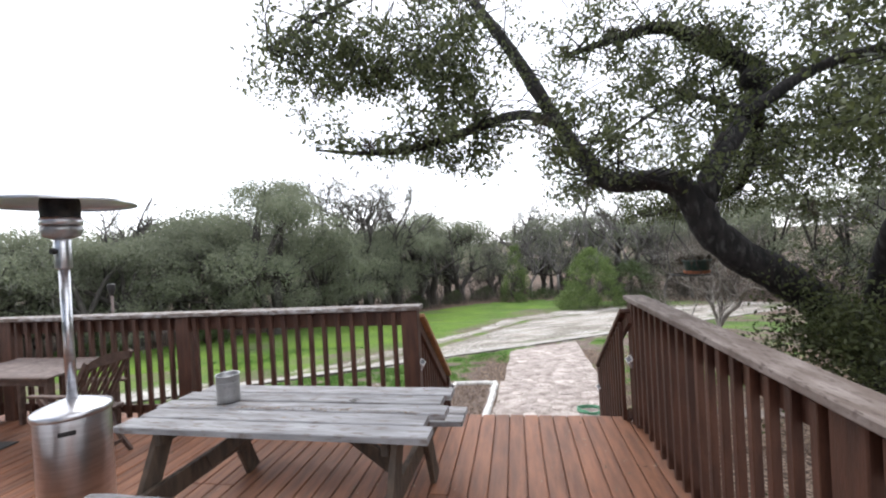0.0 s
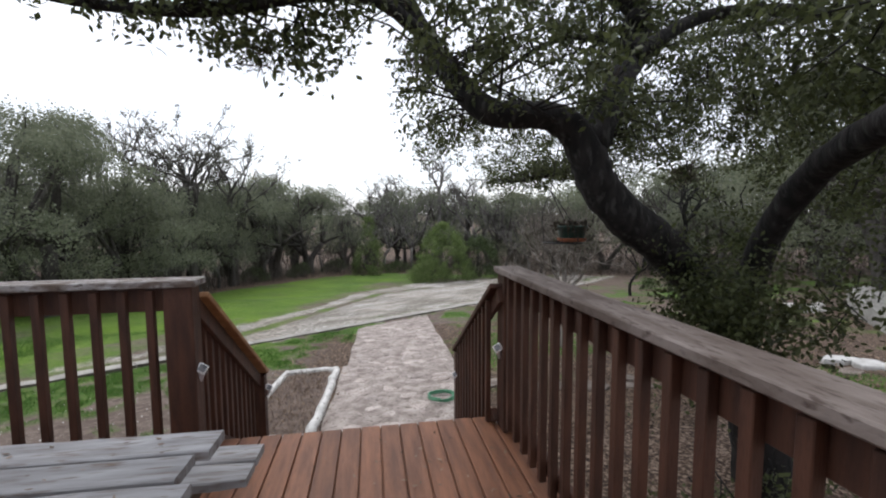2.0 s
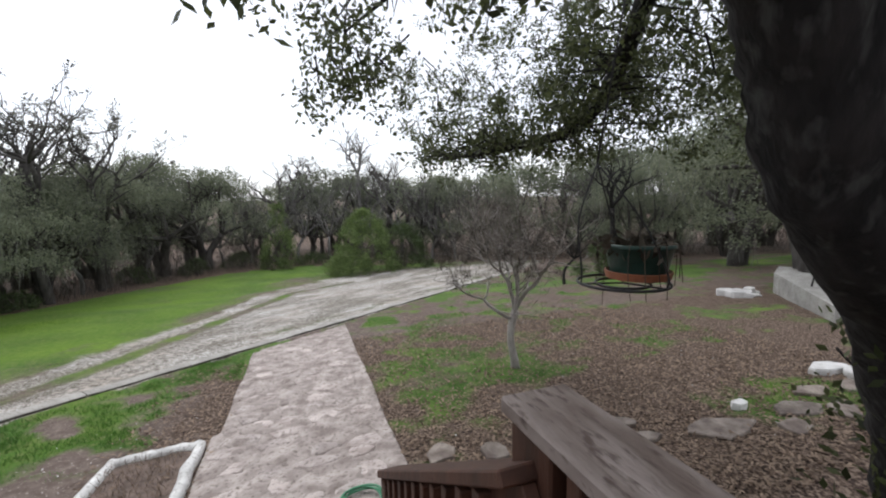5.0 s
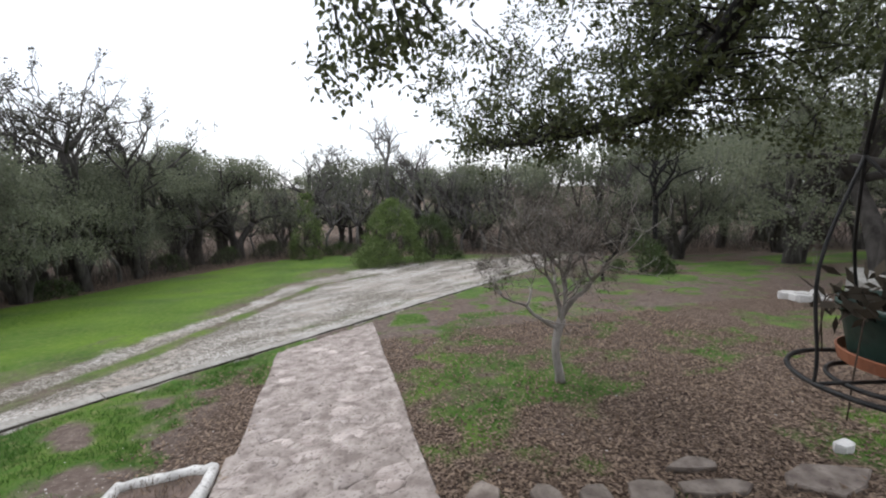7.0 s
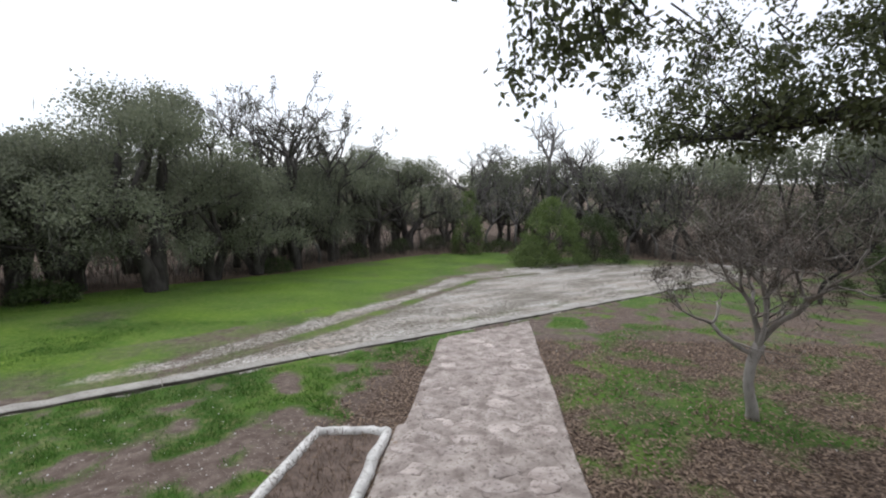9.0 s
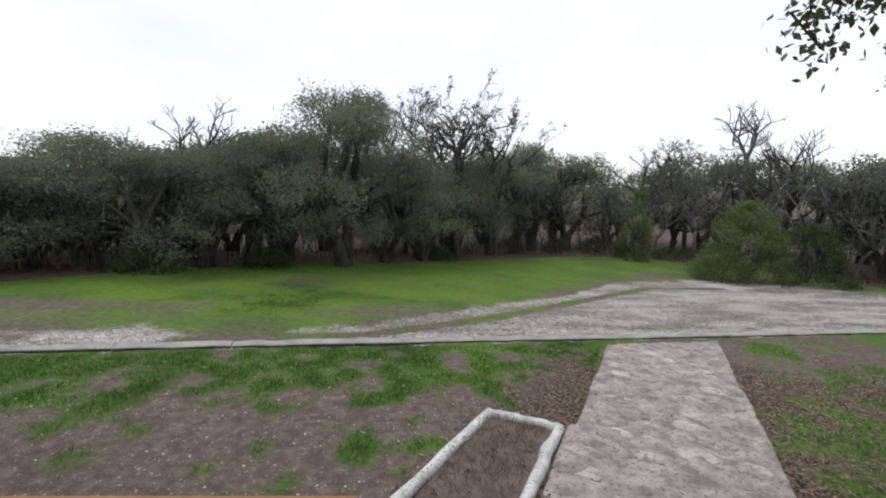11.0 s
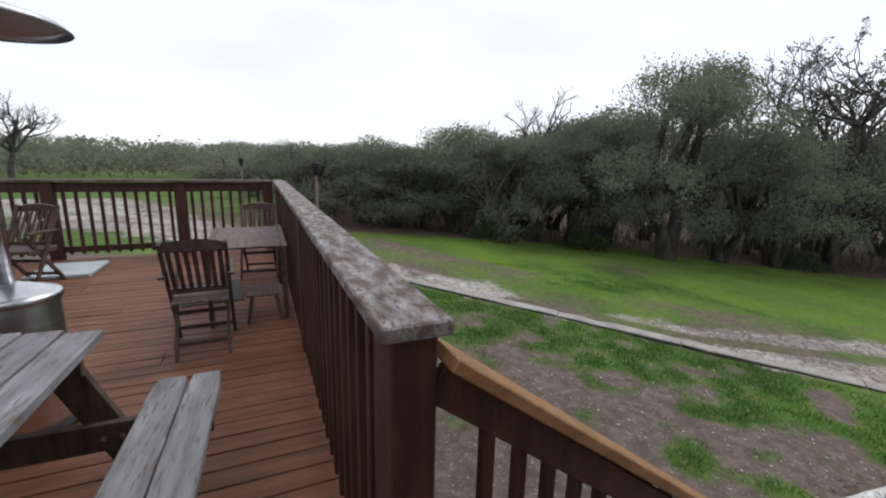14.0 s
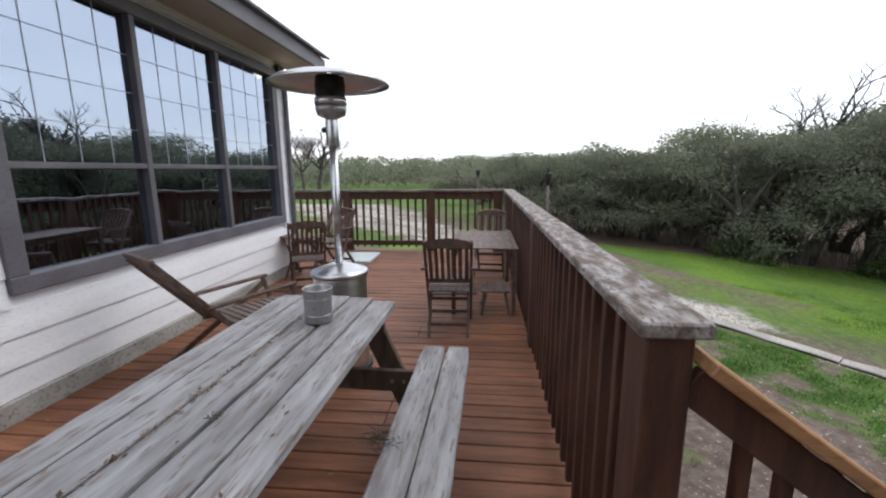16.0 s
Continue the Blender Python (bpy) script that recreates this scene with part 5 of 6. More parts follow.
def hanging_basket():
    root = thing("hanging_planter", "iron hanging ring with a dark green pot of trailing stems", "planter", at=(0, 0, 0))
    c, zr, r = (1.804, 3.766), 1.325, 0.162
    ring = [(c[0] + r * math.cos(a), c[1] + r * math.sin(a), zr) for a in np.linspace(0, 2 * math.pi, 33)]
    tube("ring", ring, 0.0055, BLACK, root, 6)
    tube("inner_ring", [(c[0] + 0.6 * (p[0] - c[0]), c[1] + 0.6 * (p[1] - c[1]), zr - 0.004) for p in ring], 0.005, BLACK, root, 6)
    top = (1.70, 3.80, 1.765)
    for a in (2.9, 5.0, 0.8):
        e = (c[0] + r * math.cos(a), c[1] + r * math.sin(a), zr)
        mid = ((top[0] + e[0]) / 2 + 0.04 * math.cos(a), (top[1] + e[1]) / 2 + 0.04 * math.sin(a), 1.56)
        low = (e[0], e[1], 1.38)
        tube("hanger_rod", [q[:3] for q in smooth_line([(*top, 0), (*mid, 0), (*low, 0), (*e, 0)], 5)], 0.0034, BLACK, root, 6)
        tube("spoke", [e, (c[0], c[1], zr - 0.002)], 0.004, BLACK, root, 6)
    tube("hanging_rod", [top, (1.82, 3.81, 2.4), (1.95, 3.84, 3.62)], 0.004, BLACK, root, 6)
    p = (1.886, 3.775)
    bm = bmesh.new()
    lathe(bm, [(0.1, 0.0), (0.115, 0.004), (0.122, 0.03), (0.118, 0.032), (0.11, 0.01), (0.09, 0.008)], 28, (p[0], p[1], zr + 0.008))
    part("saucer", bm, TERRA, root, "orange plastic drip saucer")
    bm = bmesh.new()
    lathe(bm, [(0.098, 0.01), (0.122, 0.118), (0.13, 0.12), (0.13, 0.136), (0.125, 0.136), (0.118, 0.114), (0.0, 0.11)], 28, (p[0], p[1], zr + 0.008), closed=True)
    part("pot", bm, GREENPOT, root, smooth=True)
    nr = np.random.default_rng(6)
    rng = random.Random(6)
    chunks = []
    for k in range(16):
        a = rng.uniform(0, 6.28)
        q0 = (p[0] + 0.08 * math.cos(a), p[1] + 0.08 * math.sin(a), zr + 0.115)
        q1 = (p[0] + 0.135 * math.cos(a), p[1] + 0.135 * math.sin(a), zr + 0.15)
        q2 = (p[0] + 0.15 * math.cos(a), p[1] + 0.15 * math.sin(a), zr + rng.uniform(0.04, 0.12))
        q3 = (q2[0] + rng.uniform(-0.01, 0.02), q2[1], q2[2] - rng.uniform(0.05, 0.15))
        tube("stem", [v[:3] for v in smooth_line([(*q0, 0), (*q1, 0), (*q2, 0), (*q3, 0)], 4)], 0.0016, LEGWOOD, root, 5)
    b, al, ac = leaf_cloud(nr, [(p[0] + rng.gauss(0, 0.06), p[1] + rng.gauss(0, 0.06), zr + 0.135) for k in range(22)], 12, 0.025, 0.05, 0.01, 0.6, 0.0)
    new("leaves", blades_mesh("leaves", b, al, ac, MOSS)).parent = root


hanging_basket()


# ---- debris on the table and the deck ----
def table_debris():
    nr = np.random.default_rng(21)
    base, along, across = [], [], []
    for k in range(260):
        t = nr.random()
        x, y = -0.55 - 1.7 * t, 1.655 + 0.07 * t + nr.normal(0, 0.008)
        if k > 200:
            x, y = nr.uniform(-2.2, -0.5), nr.uniform(1.42, 2.1)
        base.append((x, y, 0.757 + nr.uniform(0, 0.006)))
        a, l = nr.normal(0, 0.6) + (3.14 if k % 2 else 0), nr.uniform(0.008, 0.032)
        along.append((math.cos(a) * l, math.sin(a) * l, nr.uniform(0, 0.3) * l))
        w = l * nr.uniform(0.12, 0.3)
        across.append((-math.sin(a) * w, math.cos(a) * w, 0.1 * w))
    tagged(new("leaf_debris", blades_mesh("leaf_debris", np.array(base), np.array(along), np.array(across), LITTER)), "dry leaf crumbs caught along the tabletop gap", "leaves", kind="stuff")
    for x, y, z, s in ((-1.352, 2.281, 0.445, 1.0), (-0.985, 1.824, 0.758, 0.4)):
        b, al, ac = leaf_cloud(nr, [(0, 0, 0.012 * s)], int(150 * s), 0.03 * s, 0.055 * s, 0.0016, 0.25, 0.0)
        b[:, 2] = np.abs(b[:, 2])
        al[:, 2] = np.abs(al[:, 2]) * 0.3
        ob = tagged(new("moss_tuft", blades_mesh("moss_tuft", b, al, ac, MOSS)), "fallen grey ball moss tuft on the weathered table", "moss", group="fallen moss tufts")
        ob.location = (x, y, z)


table_debris()


# ---- trees ----
def grow(rng, start, way, length, radius, depth, out, tips, bend=0.35, split=(2, 3), shrink=0.68, lift=0.1, sides=(8, 6, 5, 4, 3), keep=(0.42, 0.78)):
    """Tapered limbs that fork; out collects tubes, tips the ends."""
    n = 4
    p, d = Vector(start), Vector(way).normalized()
    pts, rad = [p.copy()], [radius]
    for i in range(n):
        d = (d + Vector((rng.uniform(-bend, bend), rng.uniform(-bend, bend), rng.uniform(-bend, bend) + lift)) * 0.5).normalized()
        p = p + d * length / n
        pts.append(p.copy())
        rad.append(radius * (1 - keep[0] * (i + 1) / n))
    out.append(tube_arrays(pts, rad, sides[min(len(sides) - 1, max(0, 5 - depth))] if depth < 5 else 8))
    if depth <= 2:
        tips.append(tuple(pts[2]))
    if depth == 0:
        tips.append(tuple(p))
        return
    for k in range(rng.randint(*split)):
        side = Vector((rng.uniform(-1, 1), rng.uniform(-1, 1), rng.uniform(-0.35, 0.6))).normalized()
        grow(rng, p, d * 0.75 + side * 0.75, length * shrink * rng.uniform(0.8, 1.2), rad[-1] * keep[1], depth - 1, out, tips, bend, split, shrink, lift, sides, keep)
    if depth > 1:
        side = Vector((rng.uniform(-1, 1), rng.uniform(-1, 1), rng.uniform(-0.2, 0.5))).normalized()
        grow(rng, pts[2], d * 0.4 + side, length * shrink * 0.8, rad[2] * 0.5, depth - 2, out, tips, bend, split, shrink, lift, sides, keep)


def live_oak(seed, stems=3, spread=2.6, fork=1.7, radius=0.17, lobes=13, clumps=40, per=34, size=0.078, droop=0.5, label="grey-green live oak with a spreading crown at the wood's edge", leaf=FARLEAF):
    """Leaning stems that fork into limbs; each limb ends in a rounded lobe of leaf clumps, with hanging twigs below."""
    rng, nrng = random.Random(seed), np.random.default_rng(seed)
    root = thing("live_oak", label, "tree", group="trees at the edge of the woods")
    fine, ends = [], []
    for k in range(stems):
        a = 2 * math.pi * (k + rng.uniform(0, 0.5)) / stems
        lean = rng.uniform(0.35, 0.75)
        bend = rng.uniform(-0.5, 0.5)
        top = (lean * fork * math.cos(a), lean * fork * math.sin(a), fork * rng.uniform(0.85, 1.15))
        line = smooth_line([(0.1 * math.cos(a), 0.1 * math.sin(a), -0.25, radius * 1.25), (top[0] * 0.3 + bend * 0.3, top[1] * 0.3 - bend * 0.2, top[2] * 0.45, radius), (*top, radius * 0.85)], 4)
        new("stem", arrays_mesh("stem", [tube_arrays([q[:3] for q in line], [q[3] for q in line], 8, 0.12, rng)], FARBARK)).parent = root
        share = lobes // stems + (1 if k < lobes % stems else 0)
        for j in range(share):
            b = a + rng.uniform(-1.25, 1.25) * (2.2 / stems + 0.3)
            u = (j + rng.uniform(0.2, 0.8)) / share
            reach = spread * math.sin(u * 1.5 + 0.12) * rng.uniform(0.8, 1.05)
            end = (reach * math.cos(b), reach * math.sin(b), fork + (spread * 1.25) * (1 - u) ** 0.75 * rng.uniform(0.85, 1.1) - (droop if u > 0.8 else droop * 0.5 if u > 0.62 else 0.0))
            mid = [(t * 0.45 + e * 0.55) + rng.uniform(-0.25, 0.25) for t, e in zip(top, end)]
            line = smooth_line([(*top, radius * 0.6), (*mid, radius * 0.36), (*end, radius * 0.14)], 4)
            fine.append(tube_arrays([q[:3] for q in line], [q[3] for q in line], 5))
            for w in range(4):
                q = line[rng.randint(4, len(line) - 1)]
                d = Vector((rng.gauss(0, 1), rng.gauss(0, 1), rng.gauss(0.2, 0.7))).normalized() * rng.uniform(0.4, 0.9)
                fine.append(tube_arrays([q[:3], tuple(Vector(q[:3]) + d * 0.5 + Vector((0, 0, 0.06))), tuple(Vector(q[:3]) + d)], [0.022, 0.015, 0.006], 3))
            ends.append(end)
    tagged(new("fine_branching", arrays_mesh("fine_branching", fine, FARBARK)), kind="stuff").parent = root
    cs, low = [], []
    for end in ends:
        r, flat = rng.uniform(0.62, 1.02) * spread / 2.6, rng.uniform(0.5, 0.68)
        for j in range(clumps):
            d = Vector((rng.gauss(0, 1), rng.gauss(0, 1), rng.gauss(0.28, 0.9))).normalized()
            f = rng.uniform(0.72, 1.12) if j % 6 else rng.uniform(1.1, 1.35)
            q = (end[0] + d.x * r * f, end[1] + d.y * r * f, end[2] + d.z * r * flat * f)
            cs.append(q)
            if d.z < 0.1 and rng.random() < 0.6:
                low.append(q)
    b, al, ac = leaf_cloud(nrng, cs, per, 0.18, size, size * 0.34, 0.75, 0.35)
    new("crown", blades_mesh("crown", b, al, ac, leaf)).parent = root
    c = np.repeat(np.array(low), 10, axis=0)
    n = len(c)
    hang = np.column_stack((nrng.normal(0, 0.09, n), nrng.normal(0, 0.09, n), -nrng.uniform(0.15, 0.55, n)))
    turn = nrng.uniform(0, 6.28, n)
    wide = nrng.uniform(0.005, 0.014, n)
    tagged(new("hanging_moss", blades_mesh("hanging_moss", c + nrng.normal(0, 0.2, (n, 3)), hang, np.column_stack((np.cos(turn) * wide, np.sin(turn) * wide, np.zeros(n))), HANGMOSS)), kind="stuff").parent = root
    return root


def bare_tree(seed, height=9.0, spread=0.5, radius=0.17, depth=4, label="tall leafless grey tree", bark=BAREBARK, knobs=True, fork=0.38, twist=0.62):
    """A leafless tree: crooked forking limbs, fine twigs, and small knots of moss on them."""
    rng, nrng = random.Random(seed), np.random.default_rng(seed)
    root = thing("bare_tree", label, "tree", group="leafless trees")
    out, tips = [], []
    line = smooth_line([(0, 0, -0.3, radius * 1.2), (rng.uniform(-0.2, 0.2), rng.uniform(-0.2, 0.2), height * fork * 0.5, radius), (rng.uniform(-0.35, 0.35), rng.uniform(-0.35, 0.35), height * fork, radius * 0.85)], 4)
    new("trunk", arrays_mesh("trunk", [tube_arrays([q[:3] for q in line], [q[3] for q in line], 9, 0.1, rng)], bark)).parent = root
    top = line[-1]
    for k in range(5):
        a = 2 * math.pi * (k + rng.uniform(0, 0.6)) / 5
        s = spread * rng.uniform(0.5, 1.3) if k else 0.1
        grow(rng, top[:3], (s * math.cos(a) * 1.6, s * math.sin(a) * 1.6, 1), height * (1 - fork) * 0.4 * rng.uniform(0.8, 1.15), radius * (0.6 if k else 0.74), depth, out, tips, twist, (2, 3), 0.68, 0.12, keep=(0.25, 0.74))
    tagged(new("twig_crown", arrays_mesh("twig_crown", out, bark)), kind="stuff").parent = root
    if knobs:
        b, al, ac = leaf_cloud(nrng, [t for t in tips if rng.random() < 0.3], 9, 0.07, 0.14, 0.035, 1.0, 0.2)
        new("ball_moss", blades_mesh("ball_moss", b, al, ac, HANGMOSS)).parent = root
    return root


def evergreen(seed, height=4.0, width=1.6, n=9000, label="bushy bright green juniper", name="juniper", leaf=GREENLEAF):
    rng, nrng = random.Random(seed), np.random.default_rng(seed)
    root = thing(name, label, "tree" if name != "shrub" else "shrub")
    out, tips = [], []
    for k in range(5):
        a = 2 * math.pi * k / 5 + rng.random()
        grow(rng, (0.05 * k, 0, -0.1), (0.45 * math.cos(a), 0.45 * math.sin(a), 1), height * 0.3, 0.07, 2, out, tips, 0.3, (2, 3), 0.7)
    tagged(new("fine_branching", arrays_mesh("fine_branching", out, FARBARK)), kind="stuff").parent = root
    cs = []
    lumps = [(rng.uniform(0, 6.28), rng.random() ** 0.8) for k in range(26)]
    while len(cs) < 420:
        a, z = rng.choice(lumps)
        z = z ** 1.5
        a, z = a + rng.gauss(0, 0.28), min(1.0, max(0.0, z + rng.gauss(0, 0.09)))
        r = width * (1 - z * 0.96) ** 0.55 * rng.uniform(0.7, 1.04)
        cs.append((r * math.cos(a), r * math.sin(a), 0.12 + z * height * 0.92 + rng.gauss(0, 0.05)))
    b, al, ac = leaf_cloud(nrng, cs, n // 420, 0.12, 0.12, 0.02, 0.8, -0.1)
    new("crown", blades_mesh("crown", b, al, ac, leaf)).parent = root
    return root


def shift(x, y, s=1.0, turn=0.0, sz=None, dz=0.0):
    return Matrix.Translation((x, y, ground_z(x, y) + dz)) @ Matrix.Rotation(turn, 4, "Z") @ Matrix.Diagonal((s, s, sz or s, 1))


def place(ob, m):
    ob.matrix_basis = m
    return ob


def copied(ob, m):
    """A copy at m, which may scale."""
    made = copy_thing(ob, m)
    made.matrix_basis = m
    return made


EDGE_LINE = [(-48, -4), (-34, 1), (-24, 4), (-16.6, 6.4), (-14.2, 9.6), (-13.6, 13.4), (-13.4, 17), (-11, 21), (-8.3, 25.5), (-3, 32), (1.8, 33.5), (6, 31), (10, 30), (15, 27.5), (21, 25), (28, 22), (37, 17), (46, 9), (50, -2)]
# trees along the wood's edge: bearing and distance from the stair head, height, kind
HEAD = (0.2, 3.0)
OAKS = ((176, 21, 3.4, 2), (172, 19.5, 3.3, 0), (168, 18.2, 3.6, 3), (164, 18.0, 3.5, 1), (160, 18.2, 3.6, 4), (155.5, 18.4, 4.8, 2), (150.5, 17.8, 4.4, 0), (145, 18.3, 4.8, 3), (140, 19.0, 5.6, 1), (135.5, 20.5, 6.9, 4),
        (123, 21.5, 6.2, 0), (118, 23, 6.0, 2), (113.5, 26, 6.4, 4), (108.5, 28, 6.9, 3), (103, 31.5, 8.0, 1), (98.6, 33.5, 7.6, 0), (93.5, 40, 5.4, 6), (86.5, 39, 7.6, 5), (81, 39.5, 8.0, 6),
        (73, 35, 7.0, 5), (68, 33, 7.2, 6), (63, 33, 7.4, 5), (57, 34, 7.8, 6), (51, 35, 8.4, 5), (45, 33, 8.6, 6), (39.5, 36, 9.2, 5), (34, 33, 8.6, 6), (28, 36, 9.0, 5), (21, 36, 8.6, 6), (13, 38, 8.6, 5), (4, 40, 8.4, 6))
BACK = ((181, 30, 3.6, 5), (174, 27, 3.7, 6), (167, 25, 4.4, 5), (158, 24, 4.4, 6), (153, 25, 5.6, 5), (147, 24, 5.6, 6), (142, 25, 6.0, 5), (137, 26, 7.4, 6), (131, 27, 7.6, 5), (125, 28, 6.2, 6), (119, 29, 6.0, 5), (115, 32, 7.0, 6),
        (110, 34, 7.4, 5), (105.5, 36, 7.2, 6), (100.5, 39, 8.2, 5), (90, 46, 7.6, 6), (83.5, 45, 9.0, 5), (77, 44, 8.6, 5), (70, 42, 8.0, 6), (60, 41, 8.8, 5), (48, 43, 10.0, 6), (42, 44, 10.4, 5), (36, 43, 10.2, 6), (31, 44, 10.0, 5), (24, 44, 9.6, 6))
BARE = ((145.8, 20.4, 6.8, 2, 1.0), (120.3, 26.5, 9.6, 1, 2.1), (113.0, 24.6, 10.0, 0, 0.4), (108.8, 27, 9.4, 1, 4.0), (116.5, 29, 9.6, 2, 5.2), (105, 33, 8.6, 2, 2.2), (89.6, 40, 9.4, 2, 0.0), (85.2, 41, 9.4, 1, 1.7), (80, 39, 11.6, 3, 0.7), (76, 38, 9.6, 2, 3.2),
        (92.5, 36, 5.0, 2, 2.7), (71.5, 33, 6.4, 2, 3.0), (65, 30, 6.0, 1, 5.0), (47, 30, 7.0, 2, 1.1), (-158, 42, 6.6, 2, 1.2), (204, 40, 6.2, 1, 3.3), (100.5, 36, 8.0, 2, 4.4), (97, 34, 5.4, 4, 0.2), (94, 35.5, 5.8, 4, 1.9), (91, 36, 7.0, 4, 3.1), (88, 35, 7.2, 4, 4.4), (84, 34, 7.4, 4, 5.7), (78, 33.5, 7.8, 4, 0.9), (74.5, 32.5, 7.0, 4, 2.5), (70, 31.5, 6.4, 4, 3.7), (104.5, 30.5, 5.6, 4, 5.0), (110.5, 26.5, 5.8, 4, 1.2), (67, 31, 6.2, 4, 0.4))


def polar(bearing, far):
    return HEAD[0] + far * math.cos(radians(bearing)), HEAD[1] + far * math.sin(radians(bearing))


def tree_height(root):
    return max(v.co.z for ob in root.children for v in ob.data.vertices)


def woods():
    oaks = [live_oak(11, 3), live_oak(12, 2, 2.5, 1.9, 0.2), live_oak(13, 4, 2.7, 1.5, 0.15, 15), live_oak(14, 2, 2.7, 1.8, 0.2), live_oak(15, 3, 2.5, 1.6),
            live_oak(16, 2, 2.8, 1.8, 0.17, 12, 26, 17, 0.14, 0.5, "grey-green live oak standing deeper in the woods"), live_oak(17, 3, 2.7, 1.7, 0.16, 12, 26, 17, 0.14, 0.5, "grey-green live oak standing deeper in the woods")]
    dead = [bare_tree(31, 9.5, 1.0, 0.19, 4, fork=0.42), bare_tree(34, 9.0, 0.65, 0.17, 4, "leafless crooked tree in the woods"), bare_tree(37, 6.0, 0.9, 0.2, 4, "leafless grey tree with a fine round crown", knobs=False, fork=0.42, twist=0.35),
            bare_tree(39, 11.5, 0.35, 0.19, 3, "tall thin dead tree above the woods", GREYBARK, False, 0.6),
            bare_tree(41, 7.0, 0.75, 0.11, 4, "pale grey leafless tree with fine twigs", GREYBARK, False, 0.25, 0.4)]
    rng = random.Random(8)
    used = set()

    def set_down(kind, i, x, y, height, turn, widen=1.0):
        src = kind[i]
        own = tall[src.name.split(".")[0], i]
        s = height / own
        m = shift(x, y, s * widen, turn, s)
        if (src.name, i) not in used:
            used.add((src.name, i))
            place(src, m)
        else:
            copied(src, m)

    tall = {}
    for kind in (oaks, dead):
        for i, t in enumerate(kind):
            tall[t.name.split(".")[0], i] = tree_height(t)
    for rows, flat in ((OAKS, 1.0), (BACK, 1.12)):
        for bearing, far, high, i in rows:
            widen = min(1.75, max(1.0, 6.4 / high)) * flat * rng.uniform(0.94, 1.06)
            set_down(oaks, i, *polar(bearing, far), high, rng.uniform(0, 6.28), widen)
    for bearing, far, high, i, turn in BARE:
        set_down(dead, i, *polar(bearing, far), high, turn)
    # the great oak at the wood's edge, its forked trunk in the open
    x, y = polar(128.3, 18.9)
    place(live_oak(52, 2, 3.3, 2.3, 0.24, 20, 46, 42, 0.08, 0.0, "large live oak with a dark forked trunk at the lawn's edge"), shift(x, y, 1.12, 0.5, 1.1))
    # trees and shrubs on and round the lawn beyond the leaning oak
    x, y = polar(26.0, 17.5)
    place(live_oak(53, 2, 3.4, 2.6, 0.23, 18, 46, 32, 0.1, 0.0, "broad live oak with a thick dark trunk behind the patio"), shift(x, y, 1.15))
    for bearing, far, high, i in ((33, 26, 8.0, 3), (43.5, 27.5, 6.6, 2), (25, 27, 8.2, 1), (11, 24, 8.0, 0), (2, 21, 7.6, 4)):
        set_down(oaks, i, *polar(bearing, far), high, rng.uniform(0, 6.28), 1.05)
    place(evergreen(21, 3.9, 2.3, 17000), shift(5.0, 28.4))
    place(evergreen(22, 2.9, 2.1, 9000, "low dark green juniper beside the drive", leaf=SHRUBLEAF), shift(7.6, 29.2))
    place(evergreen(27, 1.7, 1.7, 6000, "low spreading green juniper at the drive's edge"), shift(3.9, 27.6))
    place(evergreen(23, 4.6, 1.3, 8000, "slim green cedar among grey trees"), shift(0.0, 33.4))
    place(evergreen(24, 1.5, 1.25, 6000, "rounded green shrub on the lawn", "shrub", SHRUBLEAF), shift(14.4, 18.3))
    for k, (bearing, far, h, w) in enumerate(((100, 31, 0.9, 1.0), (106, 29, 0.8, 1.1), (95, 33, 0.9, 1.4), (116, 24, 0.6, 1.0), (150, 16.8, 0.7, 1.1), (138, 18.0, 0.6, 0.9), (86, 32, 0.7, 1.6))):
        place(evergreen(60 + k, h, w, 3000, "low dark green shrub at the wood's edge", "shrub", SHRUBLEAF), shift(*polar(bearing, far)))
    place(bare_tree(44, 3.6, 0.6, 0.06, 3, "thin dark-stemmed tree on the lawn", BARK, False, 0.3), shift(11.3, 16.8))
    place(bare_tree(45, 6.5, 0.35, 0.13, 3, "dark straight-trunked tree by the shrubs", BARK, False, 0.5), shift(16.2, 19.4))
    # brush: thin stems under and between the trees
    seg = []
    for (x0, y0), (x1, y1) in zip(EDGE_LINE, EDGE_LINE[1:]):
        l = math.hypot(x1 - x0, y1 - y0)
        seg.append((x0, y0, (x1 - x0) / l, (y1 - y0) / l, l))
    nr = np.random.default_rng(4)
    base, along, across = [], [], []
    for x0, y0, dx, dy, l in seg:
        for k in range(int(l * 300)):
            t, o = nr.uniform(0, l), abs(nr.normal(0, 4.0)) + 0.5
            x, y = x0 + dx * t - dy * o, y0 + dy * t + dx * o
            h = nr.uniform(0.4, 1.7) * (0.4 + 0.6 * min(1, o / 3))
            base.append((x, y, ground_z(x, y) - 0.05 + nr.uniform(0, 1.4) * min(1, o / 4)))
            along.append((nr.normal(0, 0.35) * h, nr.normal(0, 0.35) * h, h))
            a = nr.uniform(0, 6.28)
            w = nr.uniform(0.005, 0.013)
            across.append((math.cos(a) * w, math.sin(a) * w, 0))
    tagged(new("brush", blades_mesh("brush", np.array(base), np.array(along), np.array(across), TWIG)), "grey leafless brush under the trees", "brush", kind="stuff")
    # distant woods on the hills: rounded crowns
    cs = []
